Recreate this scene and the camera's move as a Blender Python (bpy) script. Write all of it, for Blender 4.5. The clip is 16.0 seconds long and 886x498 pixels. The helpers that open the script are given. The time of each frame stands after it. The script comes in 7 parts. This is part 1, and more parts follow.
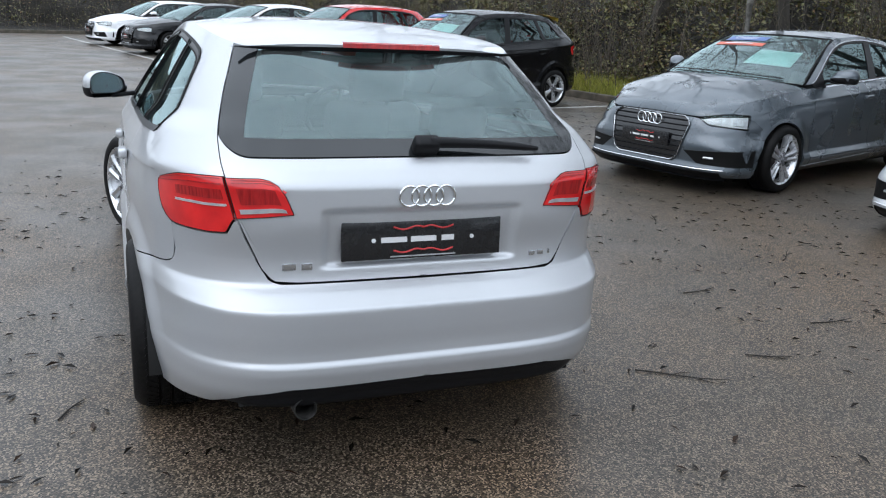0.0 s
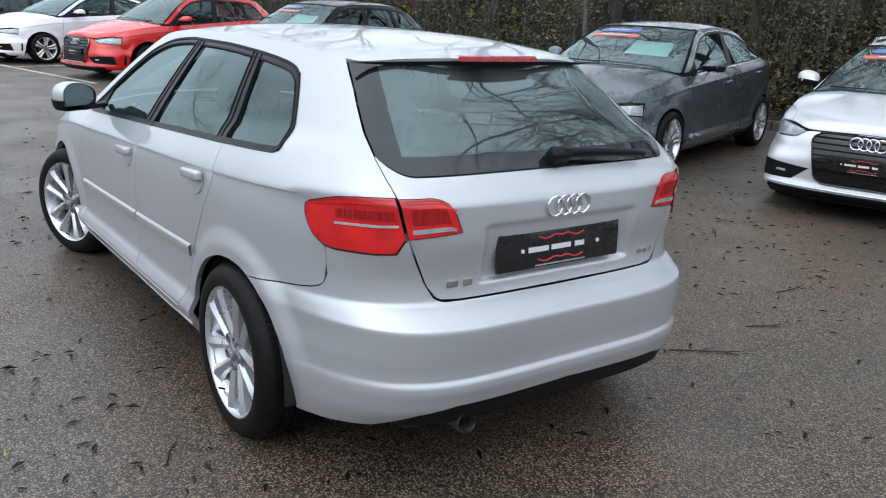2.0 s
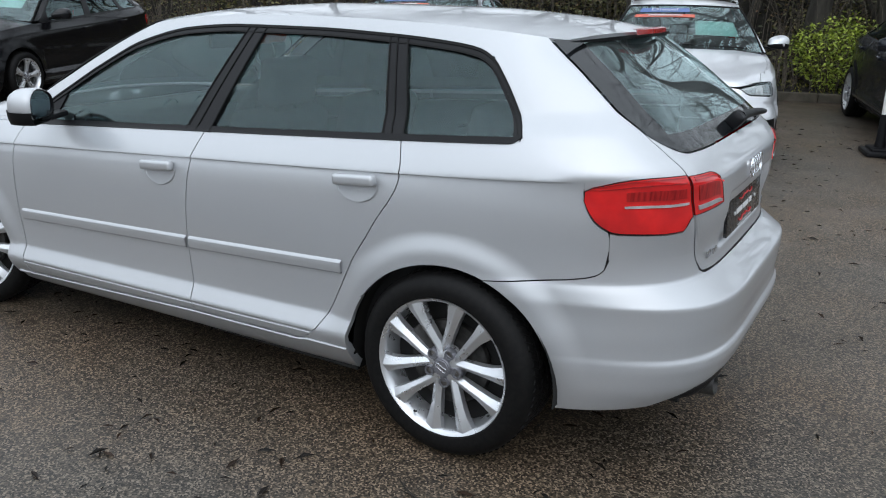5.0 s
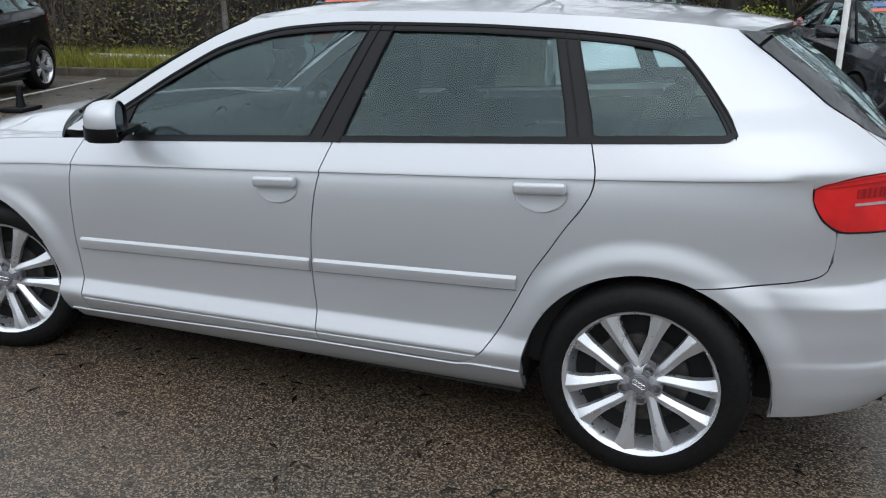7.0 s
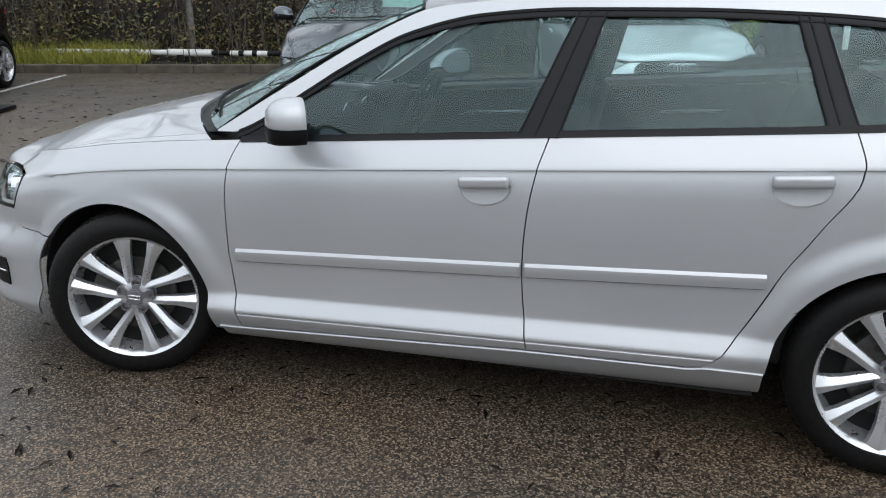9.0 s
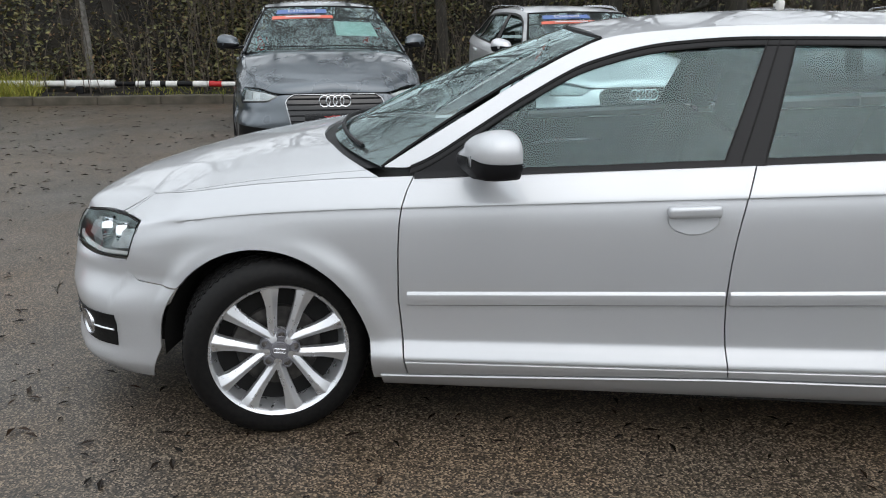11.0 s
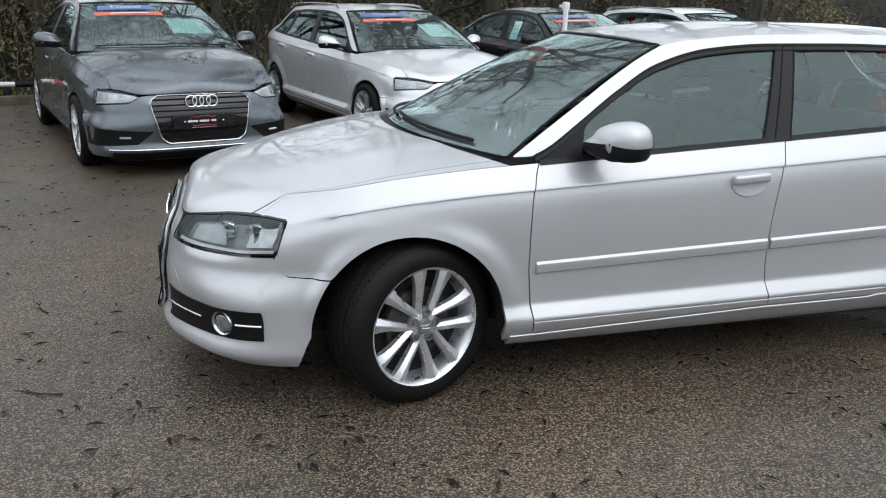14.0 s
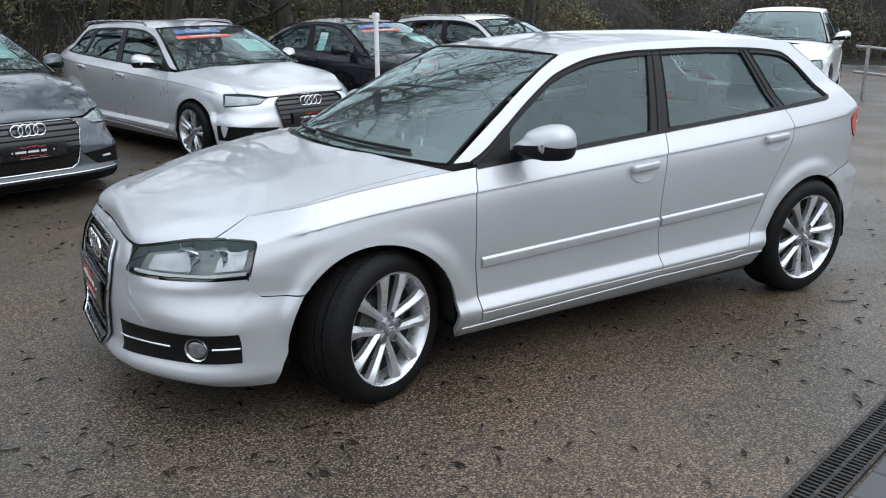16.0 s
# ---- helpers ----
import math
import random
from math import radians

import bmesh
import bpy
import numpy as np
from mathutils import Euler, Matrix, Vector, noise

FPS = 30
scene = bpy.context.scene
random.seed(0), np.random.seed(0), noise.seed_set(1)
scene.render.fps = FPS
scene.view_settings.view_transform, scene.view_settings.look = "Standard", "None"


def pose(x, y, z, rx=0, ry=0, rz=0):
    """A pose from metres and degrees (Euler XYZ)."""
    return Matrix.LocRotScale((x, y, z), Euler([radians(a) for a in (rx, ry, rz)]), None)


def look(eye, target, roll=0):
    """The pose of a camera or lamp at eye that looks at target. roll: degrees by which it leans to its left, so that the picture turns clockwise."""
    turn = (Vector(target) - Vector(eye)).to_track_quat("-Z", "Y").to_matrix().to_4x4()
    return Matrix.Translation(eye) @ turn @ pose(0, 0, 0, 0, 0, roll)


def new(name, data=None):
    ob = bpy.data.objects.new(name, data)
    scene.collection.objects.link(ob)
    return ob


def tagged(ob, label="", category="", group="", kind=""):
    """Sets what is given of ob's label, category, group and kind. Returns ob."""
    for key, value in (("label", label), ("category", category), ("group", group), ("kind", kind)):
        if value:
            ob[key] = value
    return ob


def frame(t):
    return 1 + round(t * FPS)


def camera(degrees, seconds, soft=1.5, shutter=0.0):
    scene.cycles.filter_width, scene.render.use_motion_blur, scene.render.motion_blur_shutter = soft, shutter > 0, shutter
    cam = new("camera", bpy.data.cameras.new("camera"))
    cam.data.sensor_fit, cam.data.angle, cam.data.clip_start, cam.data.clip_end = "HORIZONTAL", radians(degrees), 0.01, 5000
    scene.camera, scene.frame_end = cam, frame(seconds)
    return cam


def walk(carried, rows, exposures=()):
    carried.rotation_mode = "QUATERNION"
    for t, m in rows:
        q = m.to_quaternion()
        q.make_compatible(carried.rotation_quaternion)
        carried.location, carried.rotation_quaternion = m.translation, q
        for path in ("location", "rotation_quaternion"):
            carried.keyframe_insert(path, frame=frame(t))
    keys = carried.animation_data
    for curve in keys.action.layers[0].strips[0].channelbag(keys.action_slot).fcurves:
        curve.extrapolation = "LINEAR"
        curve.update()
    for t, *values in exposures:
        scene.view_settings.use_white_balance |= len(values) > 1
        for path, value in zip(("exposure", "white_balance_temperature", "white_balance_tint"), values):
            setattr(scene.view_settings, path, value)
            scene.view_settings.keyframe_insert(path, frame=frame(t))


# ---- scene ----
cam = camera(56.2, 16.0, soft=1.1)
PATH = [
    (0, (-0.887, -4.385, 1.474), (-0.171, -2.6, 0.928), 2.9),
    (0.5, (-1.127, -4.297, 1.481), (-0.314, -2.561, 0.908), 2.7),
    (1, (-1.335, -4.161, 1.477), (-0.435, -2.467, 0.911), 2.7),
    (1.5, (-1.558, -4.037, 1.491), (-0.54, -2.407, 0.934), 3.0),
    (2, (-1.847, -3.916, 1.515), (-0.728, -2.355, 0.959), 2.7),
    (2.5, (-2.061, -3.745, 1.492), (-0.88, -2.226, 0.946), 2.7),
    (3, (-2.242, -3.523, 1.491), (-0.957, -2.098, 0.926), 3.6),
    (3.2, (-2.319, -3.433, 1.483), (-0.978, -2.058, 0.923), 3.3),
    (5.3, (-3.066, -2.387, 1.477), (-1.393, -1.465, 0.883), 0.8),
    (5.5, (-3.109, -2.305, 1.47), (-1.423, -1.405, 0.88), 0.6),
    (6, (-3.119, -2.056, 1.452), (-1.398, -1.227, 0.86), 0.2),
    (6.5, (-3.132, -1.826, 1.446), (-1.381, -1.058, 0.861), 0.6),
    (7, (-3.192, -1.574, 1.459), (-1.419, -0.87, 0.857), 0.3),
    (7.5, (-3.232, -1.356, 1.457), (-1.451, -0.684, 0.844), 0.4),
    (8, (-3.211, -1.109, 1.446), (-1.416, -0.477, 0.828), 0.4),
    (8.5, (-3.241, -0.863, 1.444), (-1.424, -0.305, 0.822), 0.2),
    (9, (-3.311, -0.631, 1.44), (-1.488, -0.093, 0.816), -0.2),
    (9.5, (-3.318, -0.358, 1.44), (-1.501, 0.21, 0.828), -0.4),
    (10, (-3.357, -0.013, 1.44), (-1.495, 0.418, 0.854), 0.5),
    (10.2, (-3.375, 0.063, 1.438), (-1.504, 0.468, 0.86), 0.4),
    (12.3, (-3.554, 1.168, 1.46), (-1.645, 1.004, 0.888), 1.0),
    (12.5, (-3.615, 1.251, 1.47), (-1.709, 1.067, 0.895), 1.1),
    (13, (-3.659, 1.476, 1.465), (-1.759, 1.223, 0.893), 0.6),
    (13.5, (-3.684, 1.729, 1.479), (-1.798, 1.37, 0.917), 1.3),
    (14, (-3.731, 1.962, 1.5), (-1.877, 1.483, 0.925), 1.0),
    (14.5, (-3.823, 2.185, 1.532), (-2.0, 1.602, 0.952), -0.2),
    (15, (-3.795, 2.353, 1.532), (-2.01, 1.665, 0.95), -1.1),
    (15.5, (-3.731, 2.509, 1.55), (-2.006, 1.672, 0.982), -0.4),
    (16, (-3.683, 2.674, 1.55), (-2.022, 1.709, 0.992), -0.5),
]
walk(cam, [(t, look(eye, target, roll)) for t, eye, target, roll in PATH], ((0.0, 0.22, 6150, 13), (1.0, 0.19, 6150, 13), (2.0, 0.13, 6200, 13), (3.0, 0.06, 6250, 13), (5.0, -0.02, 6300, 12), (7.5, -0.02, 6400, 13), (9.0, -0.07, 6500, 13), (10.0, 0.04, 6700, 13), (14.0, 0.09, 6550, 13), (16.0, 0.09, 6300, 13)))

# ---- world and light: an overcast winter day ----
world = bpy.data.worlds.new("overcast")
scene.world = world
world.use_nodes = True
wn, wl = world.node_tree.nodes, world.node_tree.links
sky = wn.new("ShaderNodeTexSky")
sky.sky_type, sky.sun_disc = "NISHITA", False
sky.sun_elevation, sky.sun_rotation = radians(50), radians(250)
sky.air_density, sky.dust_density, sky.ozone_density = 1.0, 4.0, 1.0
grey = wn.new("ShaderNodeHueSaturation")
grey.inputs["Saturation"].default_value = 0.12
wl.new(sky.outputs[0], grey.inputs["Color"])
clear_sky = wn["Background"]
wl.new(grey.outputs[0], clear_sky.inputs["Color"])
clear_sky.inputs["Strength"].default_value = 0.10
# cloud cover: about three times as bright overhead as at the horizon
where = wn.new("ShaderNodeTexCoord")
split_xyz = wn.new("ShaderNodeSeparateXYZ")
height = wn.new("ShaderNodeMapRange")
cloud_noise = wn.new("ShaderNodeTexNoise")
cloud_noise.inputs["Scale"].default_value, cloud_noise.inputs["Detail"].default_value = 2.2, 4.0
soft_cloud = wn.new("ShaderNodeMapRange")
product = wn.new("ShaderNodeMath")
product.operation = "MULTIPLY"
clouds = wn.new("ShaderNodeBackground")
clouds.inputs["Color"].default_value = (0.90, 1.0, 1.07, 1)
both_skies = wn.new("ShaderNodeMixShader")
both_skies.inputs[0].default_value = 0.8
wl.new(where.outputs["Generated"], split_xyz.inputs[0])
wl.new(where.outputs["Generated"], cloud_noise.inputs["Vector"])
wl.new(split_xyz.outputs["Z"], height.inputs["Value"])
height.inputs["From Min"].default_value, height.inputs["From Max"].default_value = 0.0, 1.0
height.inputs["To Min"].default_value, height.inputs["To Max"].default_value = 1.30, 2.10
wl.new(cloud_noise.outputs["Fac"], soft_cloud.inputs["Value"])
soft_cloud.inputs["From Min"].default_value, soft_cloud.inputs["From Max"].default_value = 0.3, 0.7
soft_cloud.inputs["To Min"].default_value, soft_cloud.inputs["To Max"].default_value = 0.88, 1.12
wl.new(height.outputs[0], product.inputs[0])
wl.new(soft_cloud.outputs[0], product.inputs[1])
wl.new(product.outputs[0], clouds.inputs["Strength"])
wl.new(clear_sky.outputs[0], both_skies.inputs[1])
wl.new(clouds.outputs[0], both_skies.inputs[2])
wl.new(both_skies.outputs[0], wn["World Output"].inputs["Surface"])
sun = new("sun", bpy.data.lights.new("sun", "SUN"))
sun.data.energy, sun.data.angle, sun.data.color = 0.5, radians(60), (1.0, 0.97, 0.93)
sun.matrix_world = look((-8, -6, 14), (0, 0, 0))
scene.view_settings.exposure = 0.0


# ---- materials ----
def mat(name, colour, rough=0.5, metal=0.0, coat=0.0, spec=0.5):
    m = bpy.data.materials.new(name)
    m.use_nodes = True
    b = m.node_tree.nodes["Principled BSDF"]
    b.inputs["Base Color"].default_value = (*colour, 1)
    b.inputs["Roughness"].default_value, b.inputs["Metallic"].default_value = rough, metal
    b.inputs["Coat Weight"].default_value, b.inputs["Coat Roughness"].default_value = coat, 0.03
    b.inputs["Coat IOR"].default_value = 1.6
    b.inputs["Specular IOR Level"].default_value = spec
    return m


def node(m, kind, **sockets):
    n = m.node_tree.nodes.new(kind)
    for key, value in sockets.items():
        n.inputs[key.replace("_", " ")].default_value = value
    return n


def wire(m, a, b):
    m.node_tree.links.new(a, b)


def noisy(m, scale, low, high, amount=1.0, detail=6.0, socket="Base Color", coord="Object", stretch=(1, 1, 1), lo=0.3, hi=0.7):
    """Drives a socket of the shader by noise between two values."""
    tc = node(m, "ShaderNodeTexCoord")
    mp = node(m, "ShaderNodeMapping", Scale=stretch)
    wire(m, tc.outputs[coord], mp.inputs["Vector"])
    n = node(m, "ShaderNodeTexNoise", Scale=scale, Detail=detail)
    wire(m, mp.outputs[0], n.inputs["Vector"])
    r = node(m, "ShaderNodeValToRGB")
    r.color_ramp.elements[0].position, r.color_ramp.elements[1].position = lo, hi
    for e, c in zip(r.color_ramp.elements, (low, high)):
        e.color = (*c, 1) if isinstance(c, tuple) else (c, c, c, 1)
    wire(m, n.outputs["Fac"], r.inputs["Fac"])
    wire(m, r.outputs["Color"], m.node_tree.nodes["Principled BSDF"].inputs[socket])
    return n, r


def bumpy(m, scale, strength, distance=0.01, detail=4.0, coord="Object"):
    tc = node(m, "ShaderNodeTexCoord")
    n = node(m, "ShaderNodeTexNoise", Scale=scale, Detail=detail)
    wire(m, tc.outputs[coord], n.inputs["Vector"])
    b = node(m, "ShaderNodeBump", Strength=strength, Distance=distance)
    wire(m, n.outputs["Fac"], b.inputs["Height"])
    wire(m, b.outputs[0], m.node_tree.nodes["Principled BSDF"].inputs["Normal"])
    return n, b


def paint(name, colour, metal=0.55, rough=0.32, coat=0.8):
    """Car paint with fine flakes under a clear coat, and a film of road dust."""
    m = mat(name, colour, rough, metal, coat, 0.5 if coat > 0.6 else 0.25)
    noisy(m, 900.0, tuple(c * 0.9 for c in colour), tuple(min(c * 1.08, 1) for c in colour), detail=1.0)
    noisy(m, 3.0, rough * 0.9, rough * 1.15, socket="Roughness")
    return m


def glass(name, tint, rough=0.02, ior=1.6, film=0.03):
    m = mat(name, tint, rough)
    n = m.node_tree.nodes
    b = n["Principled BSDF"]
    b.inputs["Base Color"].default_value = (0.01, 0.012, 0.012, 1)
    clear = node(m, "ShaderNodeBsdfTransparent", Color=(*tint, 1))
    gloss = node(m, "ShaderNodeBsdfGlossy", Color=(0.80, 1, 1.0, 1), Roughness=rough)
    mix = node(m, "ShaderNodeMixShader")
    fres = node(m, "ShaderNodeFresnel", IOR=ior)
    wire(m, fres.outputs[0], mix.inputs[0])
    wire(m, clear.outputs[0], mix.inputs[1])
    wire(m, gloss.outputs[0], mix.inputs[2])
    if not film:
        wire(m, mix.outputs[0], n["Material Output"].inputs["Surface"])
        return m
    # a thin film of dried rain
    dust = node(m, "ShaderNodeBsdfDiffuse", Color=(0.55, 0.6, 0.6, 1))
    spots = node(m, "ShaderNodeTexNoise", Scale=7.0, Detail=8.0)
    tc = node(m, "ShaderNodeTexCoord")
    wire(m, tc.outputs["Object"], spots.inputs["Vector"])
    much = node(m, "ShaderNodeMapRange")
    for key, value in (("From Min", 0.35), ("From Max", 0.7), ("To Min", film * 0.4), ("To Max", film * 1.6)):
        much.inputs[key].default_value = value
    wire(m, spots.outputs["Fac"], much.inputs["Value"])
    filmed = node(m, "ShaderNodeMixShader")
    wire(m, much.outputs[0], filmed.inputs[0])
    wire(m, mix.outputs[0], filmed.inputs[1])
    wire(m, dust.outputs[0], filmed.inputs[2])
    wire(m, filmed.outputs[0], n["Material Output"].inputs["Surface"])
    return m


SILVER = paint("silver_paint", (0.485, 0.495, 0.512), 0.50, 0.40)
GREY = paint("grey_paint", (0.085, 0.102, 0.118), 0.5, 0.28)
WHITE = paint("white_paint", (0.78, 0.79, 0.80), 0.0, 0.3)
SILVER_B = paint("pale_silver_paint", (0.66, 0.67, 0.69), 0.4, 0.3)
BLACK = paint("black_paint", (0.004, 0.004, 0.005), 0.0, 0.2, 0.25)
RED = paint("red_paint", (0.62, 0.012, 0.012), 0.1, 0.25)
DARK = paint("dark_blue_grey_paint", (0.008, 0.010, 0.015), 0.3, 0.25, 0.4)
TRIM = mat("black_trim", (0.006, 0.006, 0.007), 0.45, spec=0.18)
noisy(TRIM, 300.0, 0.38, 0.55, socket="Roughness")
PILLAR = mat("satin_pillar_film", (0.007, 0.007, 0.008), 0.42, spec=0.20)
BORDER = mat("printed_glass_border", (0.008, 0.009, 0.010), 0.06, spec=0.65)
noisy(BORDER, 30.0, 0.04, 0.09, socket="Roughness")
GASKET = mat("rubber_gasket", (0.003, 0.003, 0.003), 0.6, spec=0.2)
noisy(GASKET, 90.0, 0.5, 0.7, socket="Roughness")
noisy(PILLAR, 250.0, 0.3, 0.42, socket="Roughness")
GLOSSBLACK = mat("gloss_black", (0.004, 0.004, 0.005), 0.12, 0, 0.3)
noisy(GLOSSBLACK, 40.0, 0.08, 0.16, socket="Roughness")
RUBBER = mat("tyre_rubber", (0.005, 0.005, 0.0055), 0.60, spec=0.17)
noisy(RUBBER, 60.0, (0.003, 0.003, 0.0035), (0.008, 0.0075, 0.007))
bumpy(RUBBER, 220.0, 0.25, 0.002)
ALLOY = mat("alloy", (0.66, 0.67, 0.69), 0.28, 0.8, 0.3)
noisy(ALLOY, 25.0, 0.24, 0.38, socket="Roughness")
HUB = mat("grey_cap", (0.2, 0.2, 0.22), 0.4, 0.5)
noisy(HUB, 80.0, 0.33, 0.5, socket="Roughness")
STEEL = mat("brake_steel", (0.12, 0.11, 0.1), 0.5, 0.8)
noisy(STEEL, 30.0, (0.07, 0.06, 0.05), (0.2, 0.19, 0.18))
LAMPGREY = mat("lamp_inner_grey", (0.5, 0.51, 0.52), 0.3, 0.5)
noisy(LAMPGREY, 30.0, (0.38, 0.39, 0.40), (0.58, 0.59, 0.60))
LAMPDARK = mat("lamp_housing_grey", (0.22, 0.22, 0.22), 0.4, 0.3)
noisy(LAMPDARK, 20.0, (0.14, 0.14, 0.14), (0.32, 0.32, 0.315))
LAMPPALE = mat("pale_lamp_housing", (0.62, 0.63, 0.64), 0.5)
noisy(LAMPPALE, 14.0, (0.42, 0.43, 0.44), (0.75, 0.76, 0.77))
FOGLENS = mat("fog_lens_grey", (0.22, 0.22, 0.23), 0.15, 0.5, 0.6)
noisy(FOGLENS, 60.0, (0.14, 0.14, 0.15), (0.30, 0.30, 0.31))
VENTBLACK = mat("vent_black", (0.004, 0.004, 0.004), 0.5, spec=0.2)
noisy(VENTBLACK, 120.0, 0.4, 0.6, socket="Roughness")
DARKSTEEL = mat("darkened_steel", (0.05, 0.048, 0.045), 0.5, 0.6)
noisy(DARKSTEEL, 30.0, (0.02, 0.02, 0.02), (0.09, 0.085, 0.08))
CHROME = mat("chrome", (0.82, 0.83, 0.85), 0.09, 1.0)
noisy(CHROME, 60.0, 0.06, 0.13, socket="Roughness")
MATTCHROME = mat("satin_chrome", (0.6, 0.61, 0.63), 0.22, 1.0)
noisy(MATTCHROME, 60.0, 0.18, 0.28, socket="Roughness")
GLASS = glass("tinted_glass", (0.62, 0.74, 0.73), ior=2.0, film=0.055)
SIDEGLASS = glass("tinted_side_glass", (0.76, 0.90, 0.90), ior=1.62, film=0.0)
PRIVACY = glass("dark_side_glass", (0.26, 0.30, 0.30), ior=1.62, film=0.0)
CLEAR = glass("clear_lens", (0.92, 0.93, 0.93), ior=1.5, film=0.0)
REDLENS = mat("red_lens", (0.62, 0.012, 0.012), 0.12, 0.0, 0.5, 0.4)
noisy(REDLENS, 9.0, (0.44, 0.006, 0.008), (0.74, 0.014, 0.014))
REDDARK = mat("dark_red_lens", (0.3, 0.006, 0.008), 0.2, 0.0, 0.3, 0.35)
noisy(REDDARK, 120.0, (0.20, 0.003, 0.005), (0.42, 0.012, 0.012), stretch=(1, 1, 0.1))
MIRROR = mat("mirror", (0.55, 0.62, 0.68), 0.02, 1.0)
# near black: arches, underside and wheel backs carry their shade in the colour
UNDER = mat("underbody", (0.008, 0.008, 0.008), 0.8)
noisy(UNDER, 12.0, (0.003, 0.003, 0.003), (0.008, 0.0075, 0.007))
CLOTH = mat("dark_cloth", (0.02, 0.021, 0.023), 0.85)
noisy(CLOTH, 180.0, (0.014, 0.015, 0.016), (0.032, 0.033, 0.035))
DASH = mat("dash_plastic", (0.014, 0.014, 0.015), 0.6)
noisy(DASH, 200.0, 0.5, 0.7, socket="Roughness")
HEADLINER = mat("pale_headliner", (0.32, 0.33, 0.33), 0.9)
noisy(HEADLINER, 120.0, (0.28, 0.29, 0.29), (0.36, 0.37, 0.37))
PLATE = mat("black_plate", (0.006, 0.006, 0.007), 0.25, 0, 0.3)
noisy(PLATE, 50.0, 0.2, 0.32, socket="Roughness")
INKWHITE = mat("white_ink", (0.62, 0.62, 0.62), 0.5)
INKRED = mat("red_ink", (0.5, 0.02, 0.02), 0.5)
INKBLUE = mat("blue_sticker", (0.10, 0.17, 0.38), 0.5)
INKCORAL = mat("orange_red_sticker", (0.62, 0.14, 0.09), 0.5)
CARD = mat("pale_price_card", (0.55, 0.78, 0.74), 0.6)


# ---- mesh helpers ----
def curve(*pts):
    """A smooth function through points (a, b), monotone between them."""
    x, y = np.array([p[0] for p in pts], float), np.array([p[1] for p in pts], float)
    o = np.argsort(x)
    x, y = x[o], y[o]
    h, d = np.diff(x), np.diff(y) / np.diff(x)
    m = np.zeros_like(y)
    m[0], m[-1] = d[0], d[-1]
    for i in range(1, len(x) - 1):
        if d[i - 1] * d[i] > 0:
            a, b = 2 * h[i] + h[i - 1], h[i] + 2 * h[i - 1]
            m[i] = (a + b) / (a / d[i - 1] + b / d[i])
    xs, ys = [], []
    for i in range(len(h)):
        t = np.linspace(0, 1, 24, endpoint=False)
        xs.append(x[i] + t * h[i])
        ys.append((2 * t**3 - 3 * t**2 + 1) * y[i] + (t**3 - 2 * t**2 + t) * h[i] * m[i] + (3 * t**2 - 2 * t**3) * y[i + 1] + (t**3 - t**2) * h[i] * m[i + 1])
    xs, ys = np.append(np.concatenate(xs), x[-1]), np.append(np.concatenate(ys), y[-1])
    return lambda a, z=None: np.interp(a, xs, ys)


def line(*pts):
    """A broken straight line through points (a, b), as a function."""
    x, y = np.array([p[0] for p in pts], float), np.array([p[1] for p in pts], float)
    o = np.argsort(x, kind="stable")
    return lambda a, z=None: np.interp(a, x[o], y[o])


def smooth(a):
    a = np.clip(a, 0, 1)
    return a * a * (3 - 2 * a)


def finish(name, bm, material, parent=None, label="", smoothed=True):
    me = bpy.data.meshes.new(name)
    bm.normal_update()
    if smoothed:
        sharpen(bm, 46)
    for f in bm.faces:
        f.smooth = smoothed
    bm.to_mesh(me)
    bm.free()
    for m in material if isinstance(material, (list, tuple)) else (material,):
        me.materials.append(m)
    ob = new(name, me)
    if parent:
        ob.parent = parent
    if label:
        ob["label"] = label
    return ob


def part(name, bm, material, parent, label="", smoothed=True):
    return finish(name, bm, material, parent, label, smoothed)


def thing(name, label, category, group="", kind="", at=None):
    ob = new(name)
    ob.empty_display_size = 0.1
    if at:
        ob.matrix_world = at
    return tagged(ob, label, category, group, kind)


def sharpen(bm, degrees=35):
    for e in bm.edges:
        if len(e.link_faces) == 2 and e.calc_face_angle(0) > radians(degrees):
            e.smooth = False


def add_grid(bm, pts, skirt=0.0, flip=False, index=0, open_side=""):
    """Faces of a grid of points (rows, columns, 3), with a turned-in edge of the given depth."""
    pts = np.asarray(pts)
    nv, nu = pts.shape[:2]
    vs = [[bm.verts.new(pts[j, i]) for i in range(nu)] for j in range(nv)]
    faces = []
    for j in range(nv - 1):
        for i in range(nu - 1):
            q = [vs[j][i], vs[j][i + 1], vs[j + 1][i + 1], vs[j + 1][i]]
            try:
                f = bm.faces.new(q[::-1] if flip else q)
                f.material_index = index
                faces.append(f)
            except ValueError:
                pass
    if skirt:
        n = normals(pts) * (-1 if flip else 1)
        rim = [(0, i) for i in range(nu)] + [(j, nu - 1) for j in range(1, nv)] + [(nv - 1, i) for i in range(nu - 2, -1, -1)] + [(j, 0) for j in range(nv - 2, 0, -1)]
        low = [bm.verts.new(pts[j, i] - n[j, i] * skirt) for j, i in rim]
        top = [bm.verts.new(pts[j, i]) for j, i in rim]
        for k in range(len(rim)):
            a, b = k, (k + 1) % len(rim)
            if open_side == "first" and rim[a][1] == 0 and rim[b][1] == 0 or open_side == "last" and rim[a][1] == nu - 1 and rim[b][1] == nu - 1:
                continue
            q = [top[b], top[a], low[a], low[b]]
            f = bm.faces.new(q[::-1] if flip else q)
            f.material_index = index
    return faces


